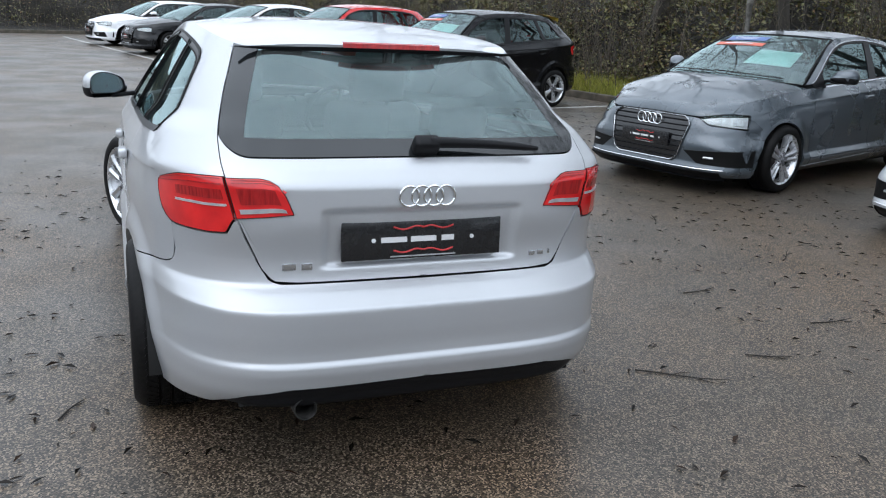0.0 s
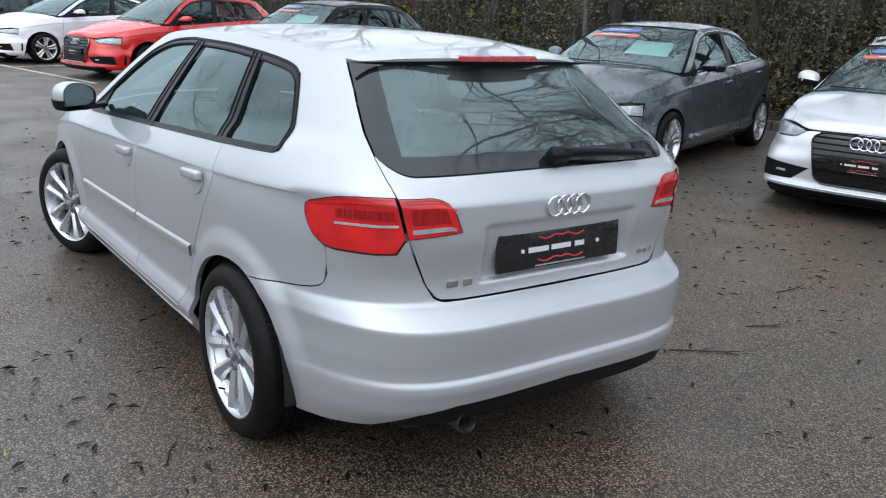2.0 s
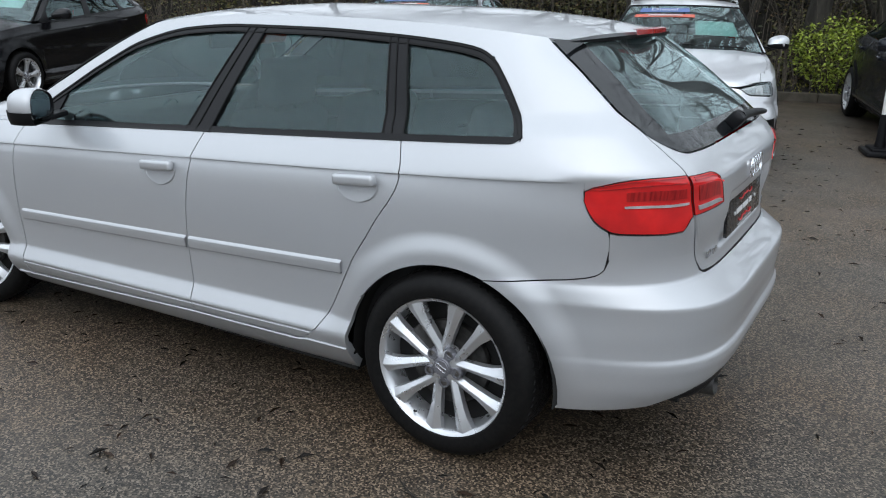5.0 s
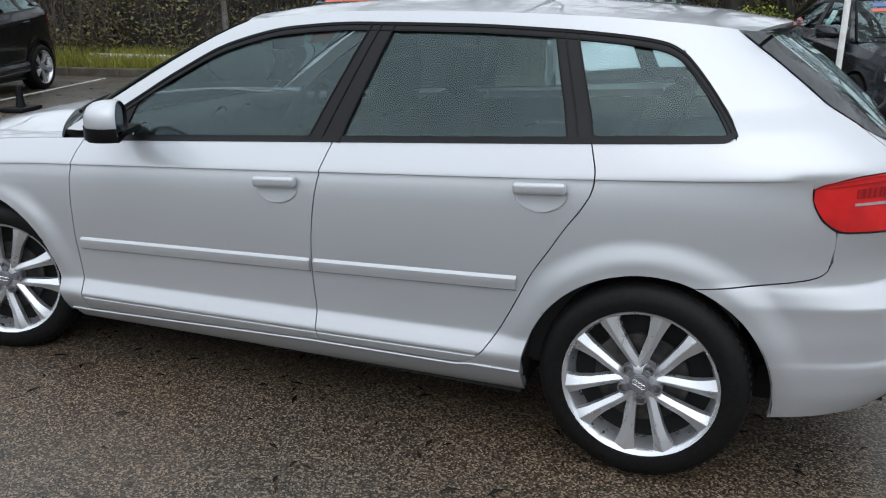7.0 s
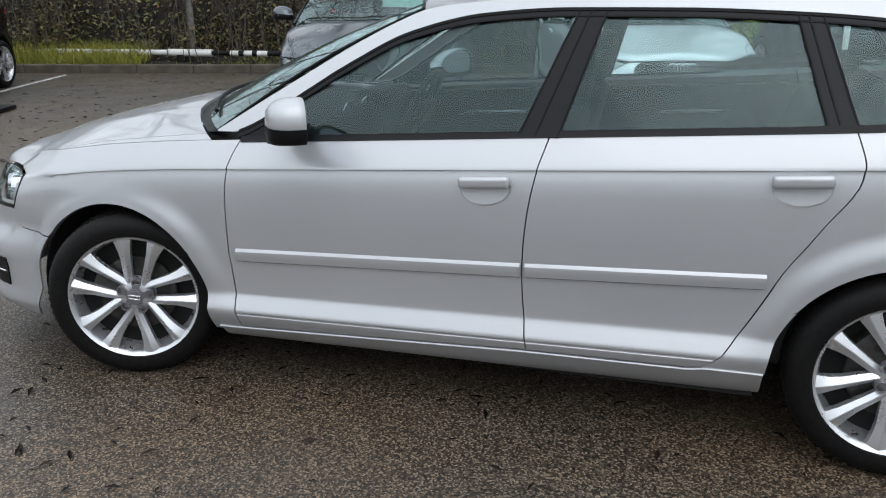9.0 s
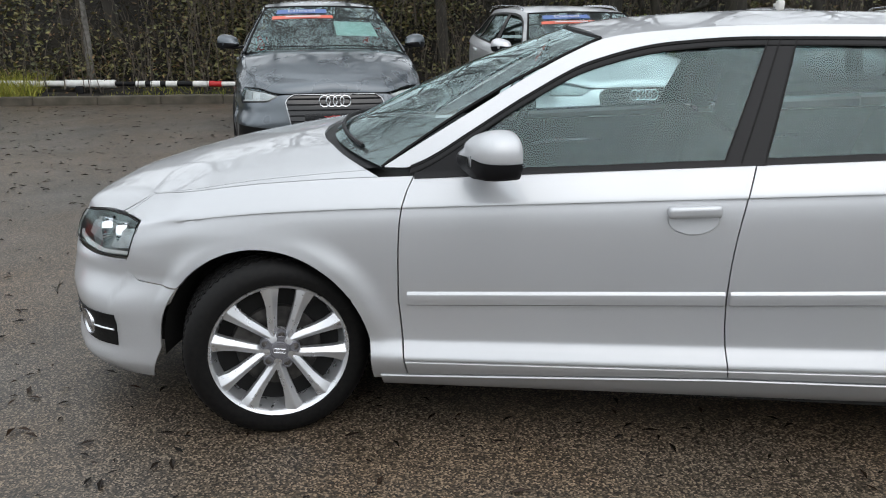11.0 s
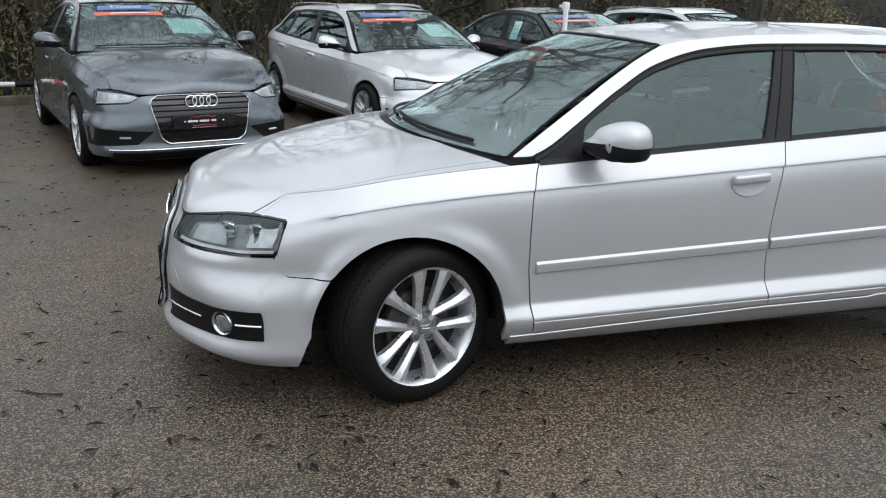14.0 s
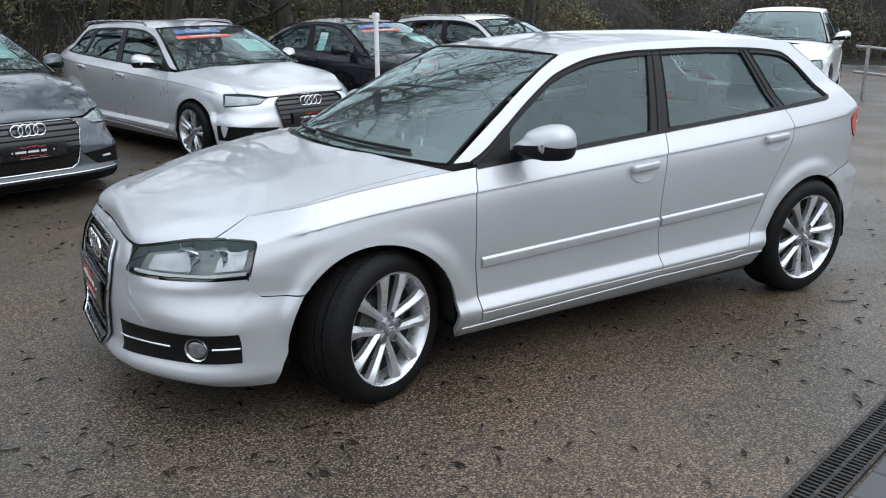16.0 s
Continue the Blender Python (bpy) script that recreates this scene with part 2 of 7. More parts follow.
def normals(p):
    du, dv = np.gradient(p, axis=1), np.gradient(p, axis=0)
    n = np.cross(du, dv)
    return n / np.maximum(np.linalg.norm(n, axis=-1, keepdims=True), 1e-9)


def mirrored(p):
    return np.asarray(p) * np.array([-1, 1, 1])


def add_box(bm, size, m=None, bevel=0.0, segments=2):
    r = bmesh.ops.create_cube(bm, size=1.0, matrix=(m or Matrix()) @ Matrix.Diagonal((*size, 1)))
    if bevel:
        es = list({e for v in r["verts"] for e in v.link_edges})
        bmesh.ops.bevel(bm, geom=es, offset=bevel, segments=segments, affect="EDGES", profile=0.6)
    return r


def add_revolve(bm, profile, steps=48, m=None, index=0):
    """Turns a profile of (radius, along) about the x axis."""
    m = m or Matrix()
    rings = []
    for k in range(steps):
        a = 2 * math.pi * k / steps
        rings.append([bm.verts.new(m @ Vector((x, r * math.cos(a), r * math.sin(a)))) for r, x in profile])
    for k in range(steps):
        a, b = rings[k], rings[(k + 1) % steps]
        for i in range(len(profile) - 1):
            f = bm.faces.new((a[i], a[i + 1], b[i + 1], b[i]))
            f.material_index = index


def add_tube(bm, pts, radius, sides=8, closed=False, caps=True):
    pts = [Vector(p) for p in pts]
    n = len(pts)
    rings = []
    for i, p in enumerate(pts):
        a = pts[(i + 1) % n] if closed or i < n - 1 else p
        b = pts[(i - 1) % n] if closed or i > 0 else p
        d = (a - b).normalized()
        s = d.cross(Vector((0, 0, 1)))
        if s.length < 1e-3:
            s = d.cross(Vector((0, 1, 0)))
        s.normalize()
        t = s.cross(d)
        r = radius[i] if isinstance(radius, (list, tuple)) else radius
        rings.append([bm.verts.new(p + r * (math.cos(2 * math.pi * k / sides) * s + math.sin(2 * math.pi * k / sides) * t)) for k in range(sides)])
    for i in range(n if closed else n - 1):
        a, b = rings[i], rings[(i + 1) % n]
        for k in range(sides):
            bm.faces.new((a[k], b[k], b[(k + 1) % sides], a[(k + 1) % sides]))
    if caps and not closed:
        bm.faces.new(rings[0])
        bm.faces.new(rings[-1][::-1])


# ---- the skin of a car ----
THETA = np.linspace(0, np.pi / 2, 4000)
REFX, REFY = 0.87 * np.cos(THETA) ** (2 / 5.5), 2.1 * np.sin(THETA) ** (2 / 5.5)
ARC = np.concatenate([[0], np.cumsum(np.hypot(np.diff(REFX), np.diff(REFY)))])
QMAX = ARC[-1]


class Skin:
    """The outer form: half-widths by height, ends in plan, a belt that rises to the rear. q runs round the car from the middle of its side (+ to the front)."""

    def __init__(self, front, rear, low, belt=0.965, rise=0.066, nf=6.5, nr=5.0, tumble=0.5, taper=0.05, chamfer=0.122, radius=0.370, wheels=((1.339, 0.297), (-1.290, 0.296)), droop=1.0):
        self.front, self.rear, self.low = curve(*front), curve(*rear), curve(*low)
        self.plain = curve(*[p for p in low if not 0.855 < p[0] < 0.875])
        self.arches = wheels
        self.belt0, self.rise, self.nf, self.nr, self.tumble, self.taper, self.radius, self.wheels, self.chamfer = belt, rise, nf, nr, tumble, taper, radius, wheels, chamfer
        self.drop = curve((-3, 0), (1.0, 0), (1.3, 0.008), (1.67, 0.045 * droop), (1.9, 0.08 * droop), (2.15, 0.125 * droop), (2.5, 0.2 * droop))

    def tilt(self, y):
        return (1 - self.rise * y) * (1 - self.drop(y))

    def belt(self, y):
        return self.belt0 * self.tilt(y)

    def width(self, y, z):
        zb = self.belt(y)
        low = self.low(z / self.tilt(y))
        low = low + (self.plain(z / self.tilt(y)) - low) * np.maximum(smooth((y - 1.56) / 0.12), smooth((-1.60 - y) / 0.08))
        low = low + (np.interp(z, [0.10, 0.16, 0.22, 0.60], [0.81, 0.850, 0.868, 0.864]) - low) * smooth((np.abs(y) - 1.42) / 0.2) * smooth((0.58 - z) / 0.1)
        dz = np.maximum(z - zb, 0)
        up = self.low(self.belt0) - self.tumble * dz - 0.25 * dz**2
        up = up * (1 - self.taper * smooth((-y - 0.4) / 1.1) * smooth(dz / 0.08))
        low = low - 0.006 * np.exp(-(((z / self.tilt(y) - 0.3155) / 0.0022) ** 2)) * smooth((0.86 - y) / 0.02) * smooth((y + 0.95) / 0.03)
        w = np.where(z < zb, low, up)
        for yc, zc in self.wheels:
            r = np.hypot(y - yc, z - zc)
            w = w + 0.019 * (1 - smooth((r - self.radius - 0.022) / 0.085)) * smooth((r - self.radius + 0.10) / 0.06) * smooth((zb - 0.12 - z) / 0.2) * smooth((z - 0.28) / 0.20)
        return w

    def ends(self, s, z):
        return np.where(s >= 0, self.front(z), self.rear(z)), np.where(s >= 0, self.nf + 2.5 * smooth((0.55 - z) / 0.15), self.nr + 0.8 * smooth((z - 0.9) / 0.15))

    def at(self, q, z):
        th = np.interp(np.abs(q), ARC, THETA)
        e, n = self.ends(q, z)
        y = np.sign(q) * e * np.sin(th) ** (2 / n)
        x = self.width(y, z) * np.cos(th) ** (2 / n)
        low = smooth((0.62 - z) / 0.06)
        bow = NOSE(x) * np.interp(z, [0.20, 0.26, 0.36, 0.46, 0.56], [1.18, 1.2, 1.15, 0.85, 0.70])
        lamp = np.exp(-(((x - 0.685) / 0.15) ** 2)) * 0.122 * smooth((0.95 - z) / 0.1)
        y = y - self.chamfer / 0.122 * (q > 0) * (lamp + (bow - lamp) * low) * smooth((y - 1.50) / 0.35)
        return np.stack([-x, y, np.broadcast_to(z, x.shape)], -1)

    def qy(self, y, z):
        y, z = np.broadcast_arrays(np.asarray(y, float), np.asarray(z, float))
        e, n = self.ends(y, z)
        f = lambda a: np.sign(y) * np.interp(np.arcsin(np.clip(np.abs(a) / e, 0, 1) ** (n / 2)), THETA, ARC)
        q, nominal = f(y), np.array(y)
        if np.any(y > 1.48):
            for _ in range(8):
                nominal = nominal + 0.7 * (y - self.at(q, z)[..., 1]) * (y > 1.48)
                q = f(nominal)
        return q

    def qx(self, x, z, front):
        x, z = np.broadcast_arrays(np.asarray(x, float), np.asarray(z, float))
        s = 1.0 if front else -1.0
        e, n = self.ends(s, z)
        y = s * e * 0.93
        for _ in range(4):
            c = np.clip(np.abs(x) / self.width(y, z), 0, 1)
            y = s * e * (1 - c**n) ** (1 / n)
        return s * np.interp(np.arccos(c ** (n / 2)), THETA, ARC)

    def patch(self, qa, qb, za, zb, nu=24, nv=16, off=0.0, gap=0.002, cut=None, upper=None):
        """A grid on the skin between two borders qa(z), qb(z) and two borders za(q), zb(q). cut: a level height from which the given upper rows go on."""
        ga, gb, gc, gd = gap if isinstance(gap, tuple) else (gap,) * 4
        if upper is None:
            rows = np.linspace(0, 1, nv)
        else:
            rows = np.concatenate([np.linspace(0, 1, nv), np.zeros(len(upper))])
        s, t = np.meshgrid(np.linspace(0, 1, nu), rows)
        q = np.full_like(s, 0.5 * (np.mean(qa(np.array(0.6))) + np.mean(qb(np.array(0.6)))))
        z = np.full_like(s, 0.6)
        for step in range(30):
            a, b = qa(z), qb(z)
            q = 0.5 * q * (step > 0) + (1 - 0.5 * (step > 0)) * (a + ga + (b - a - ga - gb) * s)
            a, b = za(q, z) + gc, zb(q, z) - gd
            if upper is None:
                target = a + (b - a) * t
            else:
                y = self.at(q, z)[..., 1]
                tilt = self.tilt(y)
                target = a + (np.maximum(cut * tilt, a + 0.004) - a) * t
                for k, u in enumerate(upper):
                    j = nv + k
                    target[j] = np.maximum(np.minimum(u * tilt[j], b[j]), a[j] + 0.006 + 0.001 * k)
            z = 0.5 * z * (step > 0) + (1 - 0.5 * (step > 0)) * target
        p = self.at(q, z)
        return p + normals(p) * -off if off else p

    def band(self, upper, lower, off=0.0, n=None):
        """A strip on the flank between two broken lines of (y, z)."""
        u, v = np.array(upper, float), np.array(lower, float)
        rows = []
        for f in np.linspace(0, 1, 4):
            yz = v + (u - v) * f
            q = self.qy(yz[:, 0], yz[:, 1])
            rows.append(self.at(q, yz[:, 1]))
        p = np.stack(rows)
        nn = normals(p)
        nn = nn * np.where(nn[..., :1] > 0, -1, 1)
        return p + nn * off


# how far the front corners of the bumper fall back, by the distance from the middle
NOSE = curve((0, 0), (0.2, 0.001), (0.3, 0.006), (0.45, 0.035), (0.55, 0.073), (0.62, 0.102), (0.685, 0.125), (0.75, 0.134), (0.80, 0.120), (0.84, 0.075), (0.88, 0.02), (1.0, 0))


def const(v):
    return lambda a, z=None: np.full_like(np.asarray(a, float), v)


# ---- cars ----
LOW = ((0.10, 0.70), (0.165, 0.76), (0.19, 0.805), (0.235, 0.846), (0.28, 0.875), (0.300, 0.8845), (0.316, 0.8895), (0.325, 0.8910), (0.331, 0.8900), (0.345, 0.8830), (0.365, 0.8720), (0.380, 0.8635), (0.389, 0.8605), (0.405, 0.8598), (0.43, 0.8595), (0.50, 0.8615), (0.58, 0.866), (0.70, 0.868), (0.78, 0.866), (0.83, 0.8605), (0.852, 0.8555), (0.8615, 0.8530), (0.8640, 0.8528), (0.8665, 0.8585), (0.869, 0.8583), (0.876, 0.855), (0.92, 0.828), (0.965, 0.797))
FRONT = ((0.10, 2.12), (0.175, 2.225), (0.20, 2.270), (0.225, 2.284), (0.245, 2.282), (0.265, 2.270), (0.29, 2.260), (0.34, 2.260), (0.40, 2.260), (0.55, 2.238), (0.64, 2.205), (0.70, 2.165), (0.74, 2.10), (0.80, 2.05), (1.5, 2.0))
HATCH = ((0.10, 1.88), (0.20, 1.95), (0.27, 2.03), (0.33, 2.078), (0.36, 2.088), (0.40, 2.097), (0.412, 2.097), (0.420, 2.0945), (0.434, 2.087), (0.45, 2.087), (0.52, 2.093), (0.585, 2.097), (0.598, 2.094), (0.605, 2.084), (0.64, 2.035), (0.66, 2.006), (0.72, 1.998), (0.86, 2.02), (0.95, 2.018), (1.0, 1.985), (1.04, 1.94), (1.20, 1.755), (1.345, 1.56), (1.45, 1.45))
NOTCH = ((0.10, 1.88), (0.20, 1.95), (0.27, 2.02), (0.40, 2.09), (0.56, 2.10), (0.635, 2.05), (0.66, 2.01), (0.80, 2.02), (0.95, 2.03), (0.985, 2.0), (1.0, 1.92), (1.02, 1.66), (1.05, 1.60), (1.20, 1.32), (1.36, 0.98), (1.45, 0.80))
WIN_TOP = {"hatch": ((0.86, 0.93), (0.80, 0.955), (0.649, 1.048), (0.475, 1.158), (0.272, 1.262), (0.025, 1.321), (-0.25, 1.340), (-0.60, 1.342), (-0.92, 1.333), (-1.13, 1.319), (-1.25, 1.302), (-1.305, 1.278), (-1.362, 1.226), (-1.437, 1.138), (-1.474, 1.088), (-1.486, 1.066)),
           "notch": ((0.86, 0.93), (0.80, 0.955), (0.649, 1.048), (0.475, 1.158), (0.272, 1.262), (0.025, 1.321), (-0.25, 1.338), (-0.55, 1.320), (-0.85, 1.255), (-1.05, 1.18), (-1.2, 1.10), (-1.27, 1.052))}
EDGE = {"hatch": ((0.95, 0.925), (0.80, 1.02), (0.65, 1.112), (0.475, 1.218), (0.32, 1.300), (0.22, 1.340), (0.05, 1.362), (-0.243, 1.381), (-0.6, 1.385), (-1.0, 1.378), (-1.3, 1.360), (-1.52, 1.335)),
        "notch": ((0.95, 0.925), (0.80, 1.02), (0.65, 1.112), (0.475, 1.218), (0.32, 1.300), (0.22, 1.340), (0.05, 1.362), (-0.25, 1.377), (-0.55, 1.362), (-0.85, 1.305), (-1.1, 1.22), (-1.35, 1.11), (-1.6, 1.02))}
CROWN = {"hatch": ((0.40, 1.354), (0.1, 1.398), (-0.4, 1.424), (-0.9, 1.421), (-1.3, 1.397), (-1.62, 1.352)), "notch": ((0.40, 1.354), (0.1, 1.398), (-0.4, 1.422), (-0.7, 1.405), (-1.02, 1.36))}
GAP_A = line((0.21, 0.845), (0.30, 0.857), (0.356, 0.864), (0.514, 0.878), (0.673, 0.877), (0.76, 0.873), (0.813, 0.866), (0.87, 0.851), (0.93, 0.824))
GAP_B = line((0.20, -0.196), (0.29, -0.193), (0.373, -0.182), (0.46, -0.172), (0.55, -0.168), (0.65, -0.171), (0.733, -0.179), (0.81, -0.191), (0.887, -0.207), (1.0, -0.240))
GAP_C = curve((0.20, -0.60), (0.28, -0.68), (0.304, -0.735), (0.34, -0.785), (0.378, -0.813), (0.429, -0.844), (0.534, -0.897), (0.624, -0.940), (0.702, -0.990), (0.778, -1.037), (0.843, -1.083), (0.90, -1.110), (0.94, -1.114), (1.0, -1.098), (1.06, -1.075))
HATCH_LINE = curve((0.64, 0.44), (0.66, 0.475), (0.75, 0.525), (0.85, 0.568), (0.91, 0.583), (0.97, 0.599), (1.03, 0.609), (1.07, 0.608), (1.16, 0.582), (1.214, 0.562), (1.256, 0.543), (1.325, 0.513), (1.345, 0.504))


def add_rings(bm, m, size, tube):
    """A row of four linked rings, a plain badge."""
    for k in range(4):
        c = (k - 1.5) * size * 1.25
        add_tube(bm, [m @ Vector((c + size * math.cos(a), 0, size * math.sin(a))) for a in np.linspace(0, 2 * math.pi, 20, endpoint=False)], tube, 6, True)


def wheel(parent, centre, side, steer=0.0, style=0, spin=0.0):
    """side -1: left. The wheel's outer face looks along -x before it is turned."""
    turn = Matrix.Translation(centre) @ Matrix.Rotation(radians(steer), 4, "Z")
    if side > 0:
        turn = turn @ Matrix.Rotation(math.pi, 4, "Z")
    hub = new("wheel")
    hub.empty_display_size = 0.1
    hub.parent = parent
    hub.matrix_local = turn @ Matrix.Rotation(radians(spin), 4, "X")
    if style not in WHEELS:
        WHEELS[style] = wheel_meshes(style)
    for name, me, n in WHEELS[style]:
        ob = new(name, me)
        ob.parent = hub
        if n:
            ob["label"] = n
        if name == "tread":
            ob["kind"] = "stuff"
    return hub


WHEELS = {}


def wheel_meshes(style):
    out = []

    def keep(name, bm, material, label="", smoothed=True):
        sharpen(bm, 40)
        ob = finish(name, bm, material, smoothed=smoothed)
        out.append((name, ob.data, label))
        bpy.data.objects.remove(ob)

    bm = bmesh.new()
    prof = [(0.236, 0.0), (0.240, -0.012), (0.262, -0.017), (0.286, -0.013), (0.302, 0.000), (0.310, 0.012), (0.314, 0.022)]
    for g in range(4):
        x = 0.030 + g * 0.044
        prof += [(0.317, x), (0.317, x + 0.034), (0.309, x + 0.036), (0.309, x + 0.042)]
    prof += [(0.314, 0.203), (0.302, 0.222), (0.262, 0.238), (0.225, 0.225)]
    add_revolve(bm, prof, 72)
    keep("tyre", bm, RUBBER, "black rubber tyre with ribbed tread")
    bm = bmesh.new()
    for k in range(72):
        for row, (x, wide, slant) in enumerate(((0.046, 0.042, -30), (0.0915, 0.030, 38), (0.1355, 0.030, -38), (0.178, 0.042, 30))):
            a = 2 * math.pi * (k + 0.37 * row) / 72
            m = Matrix.Rotation(a, 4, "X") @ Matrix.Translation((x, 0, 0.3162)) @ Matrix.Rotation(radians(slant), 4, "Z")
            add_box(bm, (wide, 0.0125, 0.006), m)
    keep("tread", bm, RUBBER, "rows of small tread blocks")
    bm = bmesh.new()
    add_revolve(bm, [(0.222, 0.010), (0.228, -0.004), (0.236, -0.008), (0.238, 0.004), (0.230, 0.010), (0.226, 0.03), (0.212, 0.05), (0.205, 0.19), (0.23, 0.205)], 64)
    keep("rim", bm, ALLOY)
    # near-black disc added behind the spokes for the shade inside the wheel
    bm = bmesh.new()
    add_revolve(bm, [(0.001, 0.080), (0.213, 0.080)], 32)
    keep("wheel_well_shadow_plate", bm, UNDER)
    out[-1] = ("spoke_shadow_disc", out[-1][1], "")
    # brake disc and caliper are darkened for the shade behind the spokes
    bm = bmesh.new()
    add_revolve(bm, [(0.03, 0.055), (0.142, 0.055), (0.144, 0.060), (0.144, 0.075), (0.03, 0.075)], 48)
    keep("brake_disc", bm, DARKSTEEL)
    bm = bmesh.new()
    add_box(bm, (0.05, 0.10, 0.075), Matrix.Translation((0.055, 0.105, 0.03)) @ Matrix.Rotation(radians(15), 4, "X"), 0.012)
    keep("brake_caliper", bm, DARKSTEEL)
    pairs = 5
    for k in range(pairs):
        for s in ((-1, 1) if style != 2 else (0,)):
            bm = bmesh.new()
            rows = []
            for r, skew, wd, x0, dp in ((0.040, 0.62, 0.0175, 0.014, 0.03), (0.070, 0.44, 0.0160, 0.009, 0.032), (0.11, 0.345, 0.0175, 0.004, 0.034), (0.15, 0.295, 0.0190, 0.000, 0.036), (0.185, 0.280, 0.0235, -0.004, 0.036), (0.210, 0.276, 0.0295, -0.005, 0.034), (0.231, 0.276, 0.035, -0.004, 0.03)):
                if style == 2:
                    wd = wd * 1.75
                elif style == 1:
                    skew = skew * 0.62
                a = 2 * math.pi * (k + 0.25) / pairs + s * skew
                c = Vector((0, r * math.cos(a), r * math.sin(a)))
                t = Vector((0, -math.sin(a), math.cos(a)))
                rows.append([c + t * u + Vector((x0 + d, 0, 0)) for u, d in ((-wd, dp), (-wd * 0.97, 0.0125), (-wd * 0.10 * (s or 1) - 0.002, 0.0005), (-wd * 0.10 * (s or 1) + 0.002, 0.0005), (wd * 0.97, 0.0125), (wd, dp))])
            add_grid(bm, np.array([[list(v) for v in row] for row in rows]))
            bmesh.ops.recalc_face_normals(bm, faces=bm.faces)
            sharpen(bm, 16)
            keep("spoke", bm, ALLOY)
    bm = bmesh.new()
    add_revolve(bm, [(0.001, 0.000), (0.024, 0.0), (0.0255, 0.002), (0.029, 0.0015), (0.032, 0.005), (0.033, 0.02)], 32)
    for k in range(5):
        a = 2 * math.pi * (k + 0.25) / 5
        add_revolve(bm, [(0.0125, 0.016), (0.0128, 0.004), (0.0165, 0.0035), (0.018, 0.008), (0.018, 0.03)], 16, Matrix.Translation((0, 0.053 * math.cos(a), 0.053 * math.sin(a))))
        add_box(bm, (0.02, 0.026, 0.030), Matrix.Rotation(a - math.pi / 2, 4, "X") @ Matrix.Translation((0.0165, 0, 0.036)), 0.002, 1)
    keep("hub_cap", bm, HUB, "grey hub cap with a small badge")
    bm = bmesh.new()
    add_revolve(bm, [(0.029, 0.010), (0.048, 0.011), (0.064, 0.020), (0.070, 0.05)], 28)
    keep("hub_face", bm, ALLOY)
    bm = bmesh.new()
    add_rings(bm, Matrix.Rotation(radians(90), 4, "Z") @ Matrix.Translation((0, 0.001, 0)), 0.0075, 0.0012)
    keep("cap_badge", bm, CHROME)
    for k in range(5):
        bm = bmesh.new()
        a = 2 * math.pi * (k + 0.25) / 5
        add_revolve(bm, [(0.001, 0.006), (0.009, 0.006), (0.012, 0.008), (0.012, 0.03)], 12, Matrix.Translation((0.002, 0.053 * math.cos(a), 0.053 * math.sin(a))))
        keep("wheel_bolt", bm, STEEL)
    bm = bmesh.new()
    add_tube(bm, [(0.012, 0.0, -0.215), (-0.004, 0.0, -0.205), (-0.012, 0.0, -0.198)], 0.004, 6)
    keep("valve", bm, TRIM)
    return out


def seat_mesh(back=0.62, wide=0.50):
    """A car seat, cushion, back and headrest in one form."""
    bm = bmesh.new()
    add_box(bm, (wide, 0.50, 0.16), pose(0, 0.05, 0.08, 6), 0.05, 3)
    add_box(bm, (wide, 0.15, back), pose(0, -0.24, 0.10 + back / 2, 16), 0.06, 3)
    add_box(bm, (wide * 0.56, 0.10, 0.19), pose(0, -0.36, 0.10 + back + 0.10, 12), 0.04, 3)
    add_tube(bm, [(-0.06, -0.33, back), (-0.06, -0.345, back + 0.14)], 0.007, 6)
    add_tube(bm, [(0.06, -0.33, back), (0.06, -0.345, back + 0.14)], 0.007, 6)
    return bm


CREASE = (0.80, 0.82, 0.84, 0.852, 0.8615, 0.8640, 0.8665, 0.869, 0.876, 0.885, 0.90, 0.92, 0.945, 0.966)


